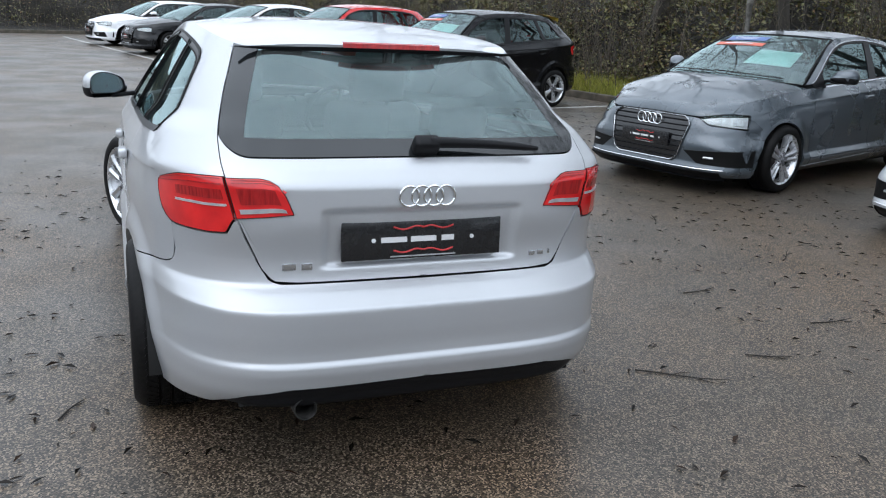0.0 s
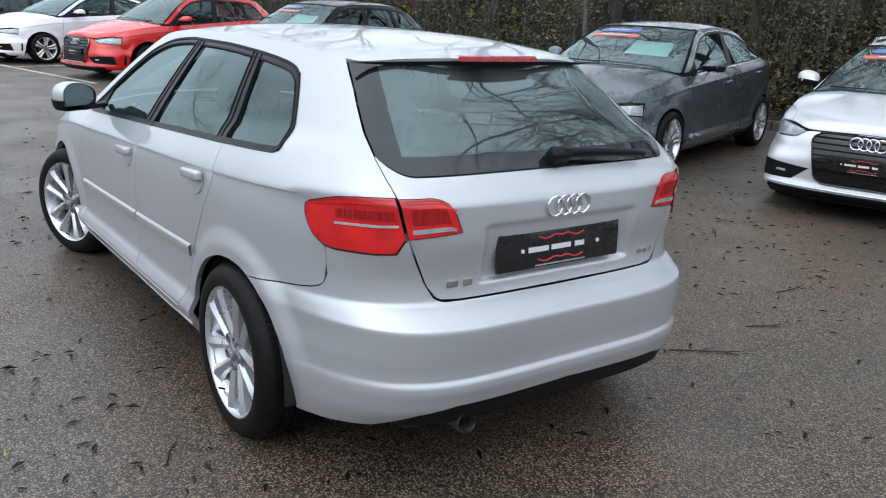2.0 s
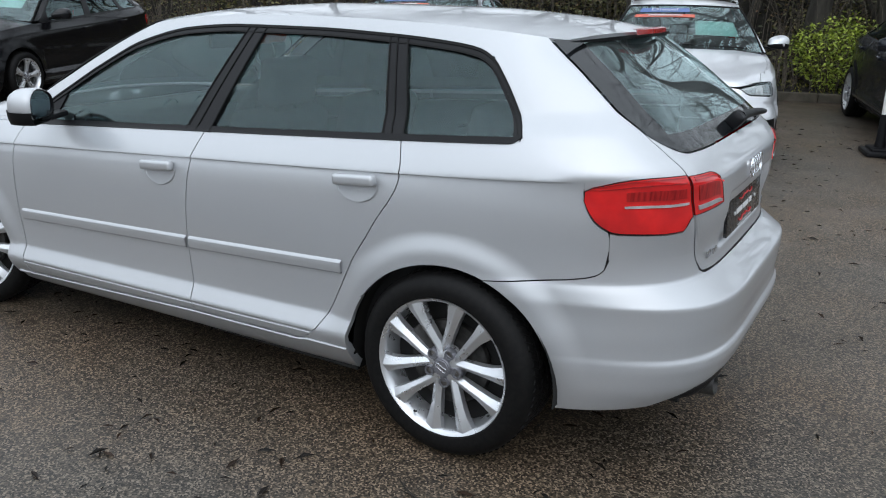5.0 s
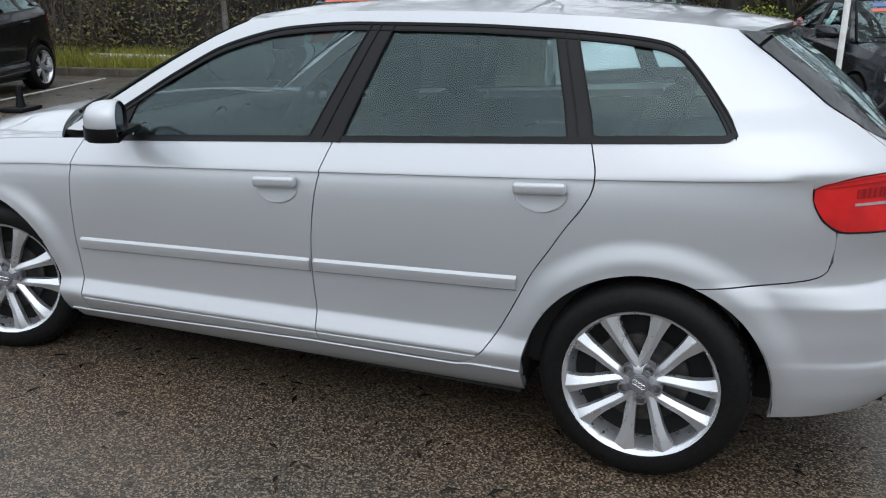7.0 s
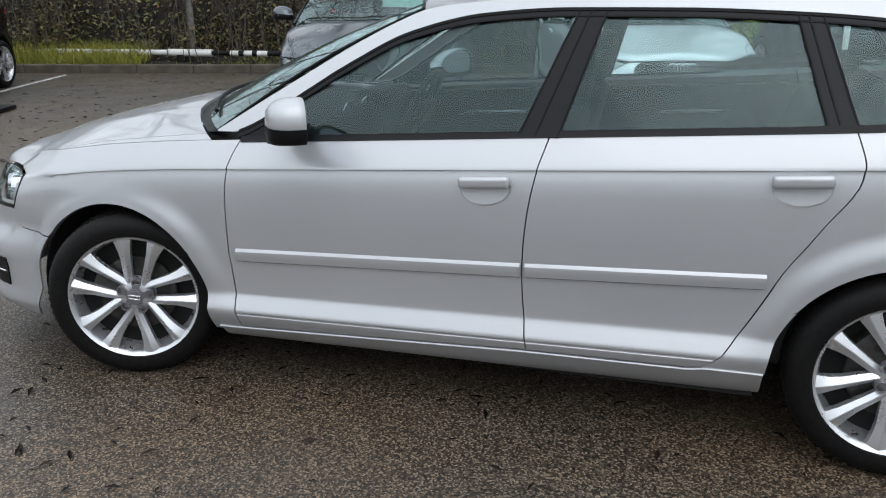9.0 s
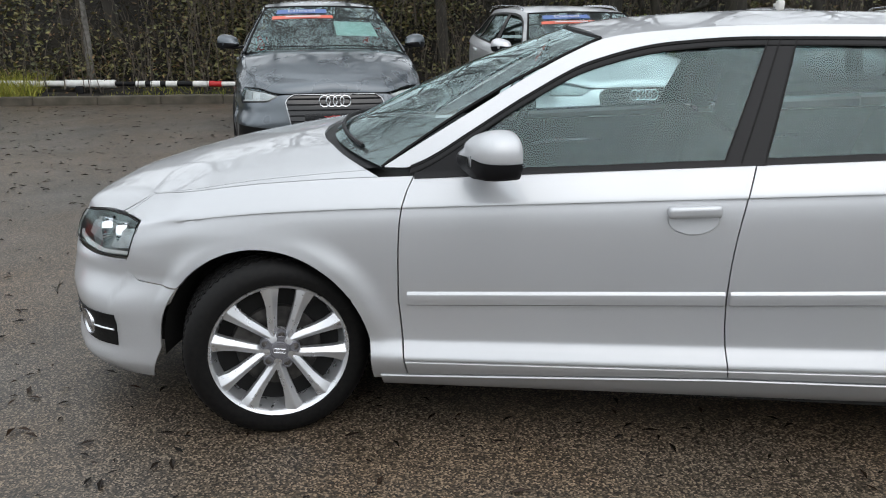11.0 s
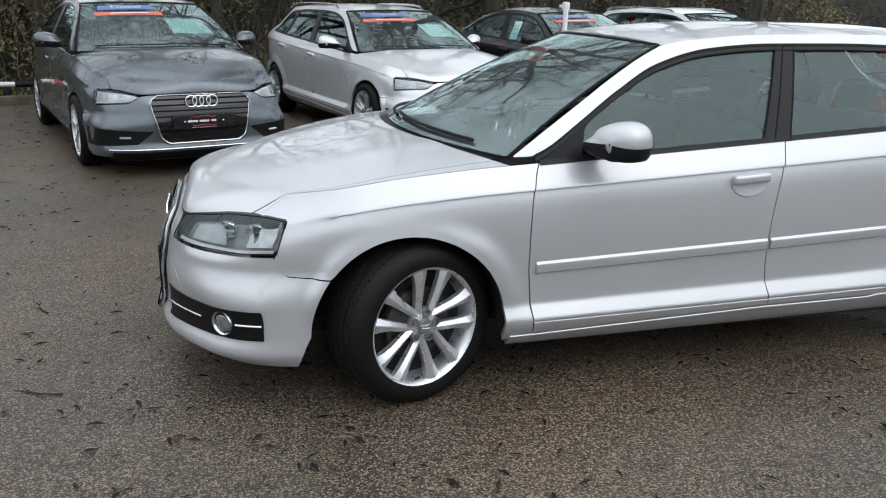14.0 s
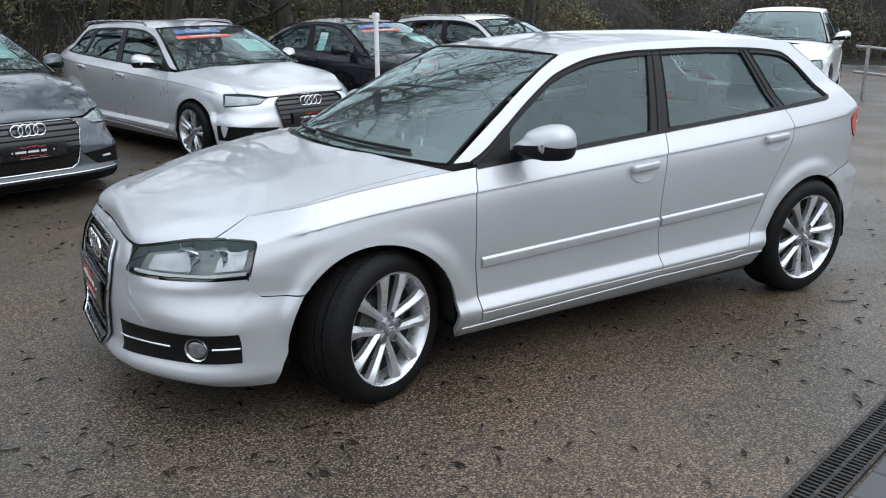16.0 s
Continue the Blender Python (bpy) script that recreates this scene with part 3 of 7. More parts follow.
def build_car(label, body, place, style="hatch", warp=None, res=1.0, wheel_style=0, steer=0.0, hero=False, stickers=False, plate="dealer", group="", rails=False, name="car"):
    car = thing(name, label, "car", group)
    S = Skin(FRONT, HATCH if style == "hatch" else NOTCH, LOW) if hero else Skin(FRONT, HATCH if style == "hatch" else NOTCH, LOW, nf=5.2, chamfer=0.06)
    T, E, C = curve(*WIN_TOP[style]), curve(*EDGE[style]), curve(*CROWN[style])
    wy = line(*warp["y"]) if warp else (lambda a: a)
    sx, wz = (warp["x"], line(*warp["z"])) if warp else (1, lambda a: a)

    def W(p):
        p = np.array(p, float)
        p[..., 1] = wy(p[..., 1])
        p[..., 0] *= sx
        p[..., 2] = wz(p[..., 2])
        return p

    def V(x, y, z):
        return Vector(W([x, y, z]))

    def n(a):
        return max(4, int(a * res))

    def one(nm, grid, material, parent=car, skirt=0.0, note="", side=-1, sharp=True):
        bm = bmesh.new()
        add_grid(bm, W(grid if side < 0 else mirrored(grid)), skirt, flip=side < 0)
        return part(nm, bm, material, parent, note)

    def both(nm, grid, material, parent=car, skirt=0.0, note=""):
        return [one(nm, grid, material, parent, skirt, note, sd) for sd in (-1, 1)]

    def joined(nm, grids, material, parent=car, skirt=0.0, note="", weld=0.004):
        bm = bmesh.new()
        for g in grids:
            g = np.array(g)
            end = "first" if np.abs(g[:, 0, 0]).mean() < np.abs(g[:, -1, 0]).mean() else "last"
            g[:, 0 if end == "first" else -1, 0] *= np.abs(g[:, 0 if end == "first" else -1, 0]) > 0.02
            add_grid(bm, W(g), skirt, flip=True, open_side=end)
            add_grid(bm, W(mirrored(g)), skirt, flip=False, open_side=end)
        mid = [v for v in bm.verts if abs(v.co.x) < 0.001]
        for v in mid:
            v.co.x = 0
        bmesh.ops.remove_doubles(bm, verts=mid, dist=weld)
        return part(nm, bm, material, parent, note)

    R, (yfw, zfw), (yrw, zrw) = S.radius, *S.arches
    if style == "notch":
        T_end, back_end = -1.27, -1.30
    else:
        T_end, back_end = -1.486, -1.458

    def arch(y, yc, zc):
        return zc + np.sqrt(np.maximum(R**2 - (y - yc) ** 2, 0)) * 0.985

    def ybyq(q, z=0.6):
        return S.at(np.asarray(q, float), np.full_like(np.asarray(q, float), z))[..., 1]

    def by_y(f, z=0.6):
        return lambda q, zz: f(S.at(q, zz)[..., 1])

    def gap(f):
        return lambda z: S.qy(f(z), z)

    # front wing
    def wing_low(y):
        a = arch(y, yfw, zfw)
        low = np.where(y < yfw, np.maximum(a, 0.50), a)
        return np.where(y > 1.55, np.maximum(a, np.interp(y, [1.55, 1.60, 1.74, 1.795, 1.825, 1.84], [0.509, 0.512, 0.520, 0.525, 0.542, 0.598])), low)

    wing = S.patch(gap(GAP_A), lambda z: S.qy(np.interp(z, [0.5, 0.598, 0.72, 0.76], [1.845, 1.835, 1.785, 1.80]), z), by_y(wing_low), by_y(S.belt, 0.8), n(48), n(28), cut=0.78, upper=CREASE)
    leg = S.patch(gap(GAP_A), lambda z: S.qy(yfw - np.sqrt(np.maximum(R**2 - (np.maximum(z - zfw, 0) / 0.985) ** 2, 0.001)), z), const(0.213), const(0.502), n(8), n(16), gap=(0.002, 0, 0.002, 0))
    for sd in (-1, 1):
        bm = bmesh.new()
        for g_ in (wing, leg):
            add_grid(bm, W(g_ if sd < 0 else mirrored(g_)), 0.02, flip=sd < 0)
        part("front_wing", bm, body, car)
    # doors
    bottom = line((0.90, 0.238), (0.845, 0.240), (-0.17, 0.286), (-0.70, 0.292), (-0.745, 0.302), (-1.3, 0.302))
    rows_ = (0.306, 0.3110, 0.3135, 0.3155, 0.3175, 0.320, 0.3255, 0.330, 0.334, 0.340, 0.347, 0.355, 0.363, 0.371, 0.379, 0.385, 0.391, 0.400, 0.42, 0.45, 0.50, 0.54, 0.58, 0.62, 0.66, 0.70, 0.74, 0.78) + CREASE
    df = S.patch(gap(GAP_B), gap(GAP_A), by_y(bottom), by_y(S.belt, 0.9), n(36), n(4), cut=0.298, upper=rows_, gap=(0.0025, 0.0025, 0.003, 0.001))
    dr = S.patch(gap(GAP_C), gap(GAP_B), by_y(bottom), by_y(S.belt, 0.9), n(36), n(4), cut=0.298, upper=rows_, gap=(0.0025, 0.0025, 0.003, 0.001))
    doors = both("front_door", df, body, skirt=0.025) + both("rear_door", dr, body, skirt=0.025)
    # sill
    sill = S.patch(lambda z: S.qy(-0.918 + 0.0 * z, z), lambda z: S.qy(0.945 + 0 * z, z), by_y(line((0.96, 0.172), (-0.93, 0.198))), by_y(lambda y: bottom(y) - 0.004), n(40), n(10))
    for sd, ob in zip((-1, 1), both("sill", sill, body, skirt=0.03)):
        bead = sill[-1] + np.array([-0.002, 0, -0.001])
        bm = bmesh.new()
        add_tube(bm, W(bead if sd < 0 else mirrored(bead)), 0.0045, 6)
        part("sill_bead", bm, body, ob)
    # rear quarter
    seam = line((-1.80, 0.768), (-1.773, 0.765), (-1.770, 0.712), (-1.762, 0.698), (-1.748, 0.687), (-1.72, 0.677), (-1.67, 0.668), (-1.58, 0.656), (-1.429, 0.638))

    def quarter_low(y):
        a = arch(y, yrw, zrw)
        low = np.where(y > yrw, np.maximum(a, 0.50), a)
        return np.where(y < -1.43, np.maximum(np.where(y < yrw - R, 0, a), seam(y)), low)

    lamp_edge = line((0.80, -1.776), (0.818, -1.772), (0.832, -1.752), (0.850, -1.731), (0.878, -1.712), (0.905, -1.702), (0.930, -1.697), (0.940, -1.699), (1.05, -1.703))
    quarter = S.patch(gap(lamp_edge), gap(GAP_C), by_y(quarter_low), by_y(S.belt, 0.95), n(52), n(30), cut=0.78, upper=CREASE, gap=(0.002, 0.002, 0.002, -0.001))
    leg = S.patch(lambda z: S.qy(yrw + np.sqrt(np.maximum(R**2 - (np.maximum(z - zrw, 0) / 0.985) ** 2, 0.001)), z), gap(GAP_C), const(0.298), const(0.502), n(10), n(14), gap=(0, 0.002, 0, 0))
    for sd in (-1, 1):
        bm = bmesh.new()
        for g_ in (quarter, leg):
            add_grid(bm, W(g_ if sd < 0 else mirrored(g_)), 0.02, flip=sd < 0)
        part("rear_quarter", bm, body, car)
    # rear pillar, between the quarter window and the tailgate
    back = line((0.98, back_end), (1.060 if style == "hatch" else 1.055, back_end), *[(z, y) for y, z in WIN_TOP[style][-5:]])
    if style == "hatch":
        hl_ = lambda z: S.qx(HATCH_LINE(z), z, False)
        pil = S.patch(hl_, gap(back), by_y(S.belt, 1.0), by_y(E, 1.3), n(34), n(24), gap=(0.002, 0.001, 0, 0))
        over = S.patch(hl_, lambda z: S.qy(-1.700 + 0 * z, z), line((S.qx(0.58, 0.98, False).item(), 0.986), (S.qy(-1.93, 0.98).item(), 0.986), (S.qy(-1.87, 0.98).item(), 0.984), (S.qy(-1.82, 0.97).item(), 0.978), (S.qy(-1.778, 0.97).item(), 0.969), (S.qy(-1.72, 0.96).item(), 0.951), (S.qy(-1.70, 0.94).item(), 0.938)), by_y(S.belt, 1.0), n(18), n(12), gap=(0.002, -0.002, 0.0, 0))
        for sd in (-1, 1):
            bm = bmesh.new()
            for g_ in (pil, over):
                add_grid(bm, W(g_ if sd < 0 else mirrored(g_)), 0.012, flip=sd < 0)
            part("rear_pillar", bm, body, car)
    else:
        pil = S.patch(lambda z: S.qx(np.interp(z, [1.0, 1.05, 1.36], [0.64, 0.60, 0.50]), z, False), gap(back), by_y(lambda y: S.belt(np.maximum(y, -1.45)) + 0.0, 1.05), by_y(E, 1.2), n(28), n(22))
        both("rear_pillar", pil, body, skirt=0.015)
    # cant rail and front pillar
    ct = S.patch(lambda z: S.qy(T_end + 0.15 + 0 * z, z), lambda z: S.qy(0.93 - 0 * z, z), by_y(lambda y: np.minimum(T(y) + 0.004, E(y) - 0.004), 1.2), by_y(E, 1.3), n(60), 6, gap=0.0)
    both("roof_rail", ct, body, skirt=0.01)
    # roof
    tt, xn = np.meshgrid(np.linspace(0, 1, n(36)), np.linspace(-1, 1, n(30)), indexing="ij")
    yf_, yr_ = 0.235 + 0.10 * (1 - xn**2), ((-1.495 - 0.105 * (1 - xn**2)) if style == "hatch" else (-0.90 - 0.10 * (1 - xn**2)))
    yy = yf_ + (yr_ - yf_) * tt
    ee = E(np.minimum(yy, 0.235))
    xe = -S.at(S.qy(np.maximum(yy, -0.965 * S.rear(ee)), ee), ee)[..., 0]
    zz = ee + (C(yy) - ee) * (1 - np.abs(xn) ** 2.4)
    roof_pts = np.stack([xn * xe, yy, zz], -1)
    bm = bmesh.new()
    add_grid(bm, W(roof_pts[::-1]), 0.012)
    part("roof", bm, body, car)
    # windscreen
    tt, xn = np.meshgrid(np.linspace(0, 1, n(14)), np.linspace(-1, 1, n(24)), indexing="ij")
    b_, t_ = np.stack([0.755 * xn, 0.945 + 0.30 * (1 - np.abs(xn) ** 2.2), 0.93 + 0.035 * (1 - xn**2)], -1), np.stack([0.555 * xn, 0.245 + 0.10 * (1 - xn**2), 1.338 + 0.018 * (1 - xn**2)], -1)
    t3 = tt[..., None]
    ws = b_ + (t_ - b_) * t3 + np.stack([0 * tt, 0 * tt, 0.028 * np.sin(np.pi * tt)], -1)
    bm = bmesh.new()
    add_grid(bm, W(ws[:, ::-1]))
    bmesh.ops.recalc_face_normals(bm, faces=bm.faces)
    screen = part("windscreen", bm, GLASS, car)
    screen.visible_shadow = False
    bm = bmesh.new()
    rim = [Vector(p) for p in W(np.concatenate([ws[:, 0], ws[-1, 1:], ws[::-1, -1][1:]]))]
    add_tube(bm, rim, 0.006 if hero else 0.010, 6)
    part("windscreen_seal", bm, GASKET, car)
    # cowl under the screen
    bm = bmesh.new()
    cw = np.stack([b_[0] * np.array([0.965, 1, 1]) + np.array([0, 0.035 + 0.02, -0.012]), b_[0] * np.array([0.965, 1, 1]) + np.array([0, -0.03, -0.004])])
    add_grid(bm, W(cw))
    bmesh.ops.recalc_face_normals(bm, faces=bm.faces)
    part("cowl", bm, TRIM, car)
    # bonnet and wing tops
    k = lambda y, z: S.qy(y, z).item()
    kx = lambda x, z: S.qx(x, z, True).item()
    lz1 = line((k(1.79, 0.7), 0.724), (k(1.9, 0.7), 0.728), (kx(0.62, 0.70), 0.722), (kx(0.46, 0.69), 0.688))
    nose = S.patch(lambda z: S.qy(1.74 + 0 * z, z), lambda z: S.qx(0.694 + 0 * z, z, True), lambda q, z: lz1(q) + 0.002, lambda q, z: np.maximum(np.minimum(S.belt(S.at(q, z)[..., 1]) + 0.001, np.interp(S.at(q, z)[..., 1], [1.771, 1.82, 1.86, 1.886], [0.806, 0.775, 0.751, 0.736])), lz1(q) + 0.004), n(16), n(8), gap=0.0)
    def on_front(x, z, off):
        q = S.qx(np.abs(x), z, True)
        p = S.at(q, z)
        p[..., 0] = x
        p[..., 1] += off
        return p

    def bonnet(e0, e1, nn):
        tt, f = np.meshgrid(np.linspace(0, 1, n(30)), np.linspace(0, 1, nn), indexing="ij")
        a, b = e0[0] + (e0[1] - e0[0]) * tt**0.9, e1[0] + (e1[1] - e1[0]) * tt**0.9
        xn = a + (b - a) * f
        yc = 1.285 + (2.105 - 1.285) * tt
        y = yc - 0.335 * np.abs(xn) ** 2.3
        zb = S.belt(y)
        q = S.qy(y, zb)
        xe = -S.at(q, zb)[..., 0]
        h = np.interp(tt, [0, 0.3, 0.6, 0.85, 1.0], [0.088, 0.084, 0.076, 0.060, 0.044])
        z = zb + h * (1 - np.abs(xn) ** 2.6) + 0.006 * np.exp(-(((np.abs(xn) - 0.62) / 0.09) ** 2)) * (1 - tt)
        p = np.stack([xn * xe, y, z], -1)
        last = p[-1]
        zt = np.interp(np.abs(last[:, 0]), [0, 0.45, 0.48, 0.62, 0.70, 0.78], [0.703, 0.695, 0.697, 0.727, 0.732, 0.732])
        gx = last[:, 0] * (1 - 0.024 * np.interp(np.abs(xn[-1]), [0.8, 0.9845, 0.999], [0, 1, 0]))
        goal = on_front(gx, zt, 0.0)
        knee = np.stack([last[:, 0], goal[:, 1] - 0.006, np.minimum(last[:, 2] - 0.10 * (goal[:, 1] - last[:, 1]) - 0.012, last[:, 2])], -1)
        lean = smooth((np.abs(xn[-1]) - 0.80) / 0.19)[:, None]
        knee = knee * (1 - lean) + (0.5 * (last + goal) + np.array([0, 0, -0.004])) * lean
        roll = [(1 - f) ** 2 * last + 2 * f * (1 - f) * knee + f**2 * goal for f in np.linspace(0, 1, 9)[1:]]
        return np.concatenate([p, np.stack(roll)])

    bm = bmesh.new()
    add_grid(bm, W(bonnet((-0.935, -0.988), (0.935, 0.988), n(48))), 0.02)
    part("bonnet", bm, body, car)
    for sd in (-1, 1):
        bm = bmesh.new()
        add_grid(bm, W(bonnet((sd * 0.999, sd * 0.999), (sd * 0.9385, sd * 0.991), n(8))[:, :: -sd]), 0.015)
        rim = bonnet((-0.999, -0.999), (-0.939, -0.991), n(8))[-9:, 0]
        web = np.stack([rim + np.array([0.0015, 0, 0]), 0.5 * rim + 0.5 * on_front(rim[:, 0] - 0.008, rim[:, 2] - 0.002, 0.0), on_front(np.full(9, -0.698), rim[:, 2] - 0.004, -0.0005)])
        add_grid(bm, W(web if sd < 0 else mirrored(web)), 0.0, flip=sd < 0)
        add_grid(bm, W(nose if sd < 0 else mirrored(nose)), 0.01, flip=sd < 0)
        part("wing_top", bm, body, car)
    # front bumper
    sides = ((k(1.60, 0.5), 0.510), (k(1.74, 0.51), 0.520), (k(1.795, 0.52), 0.525), (k(1.825, 0.53), 0.542), (k(1.838, 0.59), 0.596))
    under = ((kx(0.62, 0.59), 0.588), (kx(0.47, 0.60), 0.592), (kx(0.452, 0.65), 0.690)) if hero else ((kx(0.70, 0.61), 0.610), (kx(0.56, 0.62), 0.622), (kx(0.46, 0.68), 0.684))
    ztop = line(*sides, *under, (QMAX, 0.70))
    zlow = line((k(1.60, 0.3), 0.168), (k(1.9, 0.3), 0.172), (QMAX, 0.185))

    def bump_start(z):
        return S.qy(yfw + np.sqrt(np.maximum(R**2 - np.maximum(z - zfw, 0) ** 2, 0.01)) + 0.50 * np.maximum(zfw - z, 0) + np.interp(z, [0.17, 0.25, 0.34, 0.46, 0.50], [-0.006, 0.006, 0.007, 0.004, 0.002]), z)

    fb = S.patch(bump_start, const(QMAX), zlow, ztop, n(54), n(26), gap=(0.001, 0, 0, 0.002))
    joined("front_bumper", [fb], body, skirt=0.006)
    # grille
    gz0, gz1 = (0.235, 0.668) if hero else (0.288, 0.688)
    halfw = line((gz0, 0.235), (0.30, 0.285), (0.52, 0.325), (0.63, 0.30), (gz1, 0.265)) if hero else line((gz0, 0.288), (0.305, 0.325), (0.335, 0.352), (0.60, 0.410), (0.63, 0.413), (0.655, 0.400), (gz1, 0.345))
    s_, z_ = np.meshgrid(np.linspace(-1, 1, n(16)), np.linspace(gz0, gz1, n(14)))
    grille = new("grille")
    grille.parent = car
    bm = bmesh.new()
    lift = 0.0 if hero else 0.010
    add_grid(bm, W(on_front(s_ * halfw(z_), z_, 0.006 + lift)), 0.02)
    bmesh.ops.recalc_face_normals(bm, faces=bm.faces)
    part("grille_back", bm, GLOSSBLACK, grille)
    for zz_ in np.linspace(gz0 + 0.035, gz1 - 0.035, 9 if hero else 8):
        bm = bmesh.new()
        xs = np.linspace(-1, 1, 14) * (halfw(zz_) - 0.008)
        add_tube(bm, W(on_front(xs, np.full(14, zz_), 0.012 + lift)), 0.0065, 5)
        part("grille_bar", bm, GLOSSBLACK if hero else TRIM, grille)
    zz_ = np.concatenate([np.linspace(gz0, gz1, 14)])
    left = on_front(-halfw(zz_), zz_, 0.014 + lift)
    right = on_front(halfw(zz_), zz_, 0.014 + lift)
    topx = np.linspace(-1, 1, 12)[1:-1] * halfw(gz1)
    low_x = np.linspace(1, -1, 12)[1:-1] * halfw(gz0)
    loop = np.concatenate([left, on_front(topx, np.full(10, gz1), 0.014 + lift), right[::-1], on_front(low_x, np.full(10, gz0), 0.014 + lift)])
    bm = bmesh.new()
    add_tube(bm, W(loop), 0.006, 6, True)
    part("grille_frame", bm, GLOSSBLACK if body is SILVER_B else MATTCHROME, grille, "slim grille surround")
    bm = bmesh.new()
    add_rings(bm, Matrix.Translation(V(0, on_front(np.array([0.0]), np.array([0.60]), 0.022)[0, 1], 0.60 if hero else 0.632)), 0.048, 0.0055)
    part("badge", bm, CHROME, grille, "chrome row of rings")
    if plate:
        pm = Matrix.Translation(V(0, S.front(0.45) + (0.020 if hero else 0.032), 0.45 if hero else 0.468)) @ Matrix.Rotation(math.pi, 4, "Z")
        plate_parts(car, pm)
    # lower side intakes with fog lamps
    for sd in (-1, 1):
        u, v = np.meshgrid(np.linspace(0, 1, n(14)), np.linspace(0, 1, 7))
        inner = 0.41 if hero else 0.53 - 0.13 * v
        x = inner + ((0.832 if hero else 0.845) - inner) * u
        z0_, z1_ = (0.268 + 0.016 * u, 0.392 + 0.004 * u) if hero else (0.288 - 0.018 * u, 0.392 + 0.028 * u)
        z = z0_ + (z1_ - z0_) * v
        p = on_front(-x, z, 0.0) + np.stack([-0.004 * u, 0.004 + 0 * u, 0 * u], -1)
        vent = one("bumper_vent", p[:, ::-1], VENTBLACK, car, 0.012, "black bumper vent", sd)
        mid = p[3] + np.array([-0.004, 0.006, 0.004])
        pts = W(mid if sd < 0 else mirrored(mid))
        nn = len(pts)
        for i0, i1 in ((0, int(nn * 0.62)), (int(nn * 0.90), nn)) if hero else ((int(nn * 0.35), int(nn * 0.62)),):
            bm = bmesh.new()
            add_tube(bm, pts[i0:i1], 0.0045 if hero else 0.010, 5)
            part("vent_strip" if hero else "fog_lamp", bm, MATTCHROME if hero else LAMPGREY, vent)
        if hero:
            i_ = int(len(p[3]) * 0.78)
            nn_ = -normals(p[:, ::-1])[3, len(p[3]) - 1 - i_]
            c = p[3, i_] + nn_ * 0.001
            if sd > 0:
                c, nn_ = mirrored(c), mirrored(nn_)
            fm = Matrix.Translation(Vector(W(c))) @ Vector((-1, 0, 0)).rotation_difference(Vector(nn_)).to_matrix().to_4x4()
            bm = bmesh.new()
            add_revolve(bm, [(0.038, 0.012), (0.041, -0.002), (0.046, -0.006), (0.049, 0.002), (0.049, 0.02)], 28, fm)
            fl = part("fog_lamp", bm, MATTCHROME, vent, "round fog lamp with a chrome ring")
            bm = bmesh.new()
            add_revolve(bm, [(0.001, -0.005), (0.018, -0.0045), (0.030, -0.002), (0.039, 0.004)], 28, fm)
            part("fog_lens", bm, FOGLENS, fl)
    # black valance and slim splitter under the nose of the newer cars
    if not hero:
        s_, z_ = np.meshgrid(np.linspace(-1, 1, 25), np.linspace(0.15, 0.225, 4))
        bm = bmesh.new()
        add_grid(bm, W(on_front(s_ * 0.72, z_, 0.008)), 0.01)
        bmesh.ops.recalc_face_normals(bm, faces=bm.faces)
        valance = part("valance", bm, TRIM, car, "black lower valance")
        bm = bmesh.new()
        xs = np.linspace(-0.74, 0.74, 25)
        add_tube(bm, W(on_front(xs, np.full(25, 0.243), 0.006)), 0.007, 6)
        part("splitter", bm, MATTCHROME if body is GREY else body, valance)
    # headlamps
    hq0, hq1 = (lambda z: S.qy(np.interp(z, [0.58, 0.598, 0.722], [1.835, 1.828, 1.788]), z)), (lambda z: S.qx(np.interp(z, [0.58, 0.70], [0.455, 0.475]), z, True))
    lz0 = line((k(1.84, 0.6), 0.602), (kx(0.62, 0.6), 0.592), (kx(0.45, 0.6), 0.597)) if hero else line((k(1.84, 0.6), 0.604), (kx(0.70, 0.61), 0.614), (kx(0.56, 0.62), 0.627), (kx(0.46, 0.68), 0.684))
    lens = S.patch(hq0, hq1, lz0, lz1, n(22), n(10), off=0.001, gap=0.004)
    rear_shell = S.patch(hq0, hq1, lz0, lz1, n(22), n(10), off=-0.055 if hero else -0.026, gap=0.006)
    shine = S.patch(lambda z: hq0(z) * 0.40 + hq1(z) * 0.60, lambda z: hq0(z) * 0.12 + hq1(z) * 0.88, lambda q, z: lz0(q) + 0.022, lambda q, z: lz1(q) - 0.022, n(10), n(8), off=-0.040 if hero else -0.018)
    strip_ = S.patch(lambda z: hq0(z) * 0.96 + hq1(z) * 0.04, lambda z: hq0(z) * 0.05 + hq1(z) * 0.95, lambda q, z: lz0(q) + 0.004, lambda q, z: lz0(q) + 0.020, n(14), 3, off=-0.014 if hero else -0.008)
    block = S.patch(lambda z: hq0(z) * 0.92 + hq1(z) * 0.08, lambda z: hq0(z) * 0.62 + hq1(z) * 0.38, lambda q, z: lz0(q) + 0.028, lambda q, z: lz1(q) - 0.018, n(10), n(6), off=-0.03 if hero else -0.014)
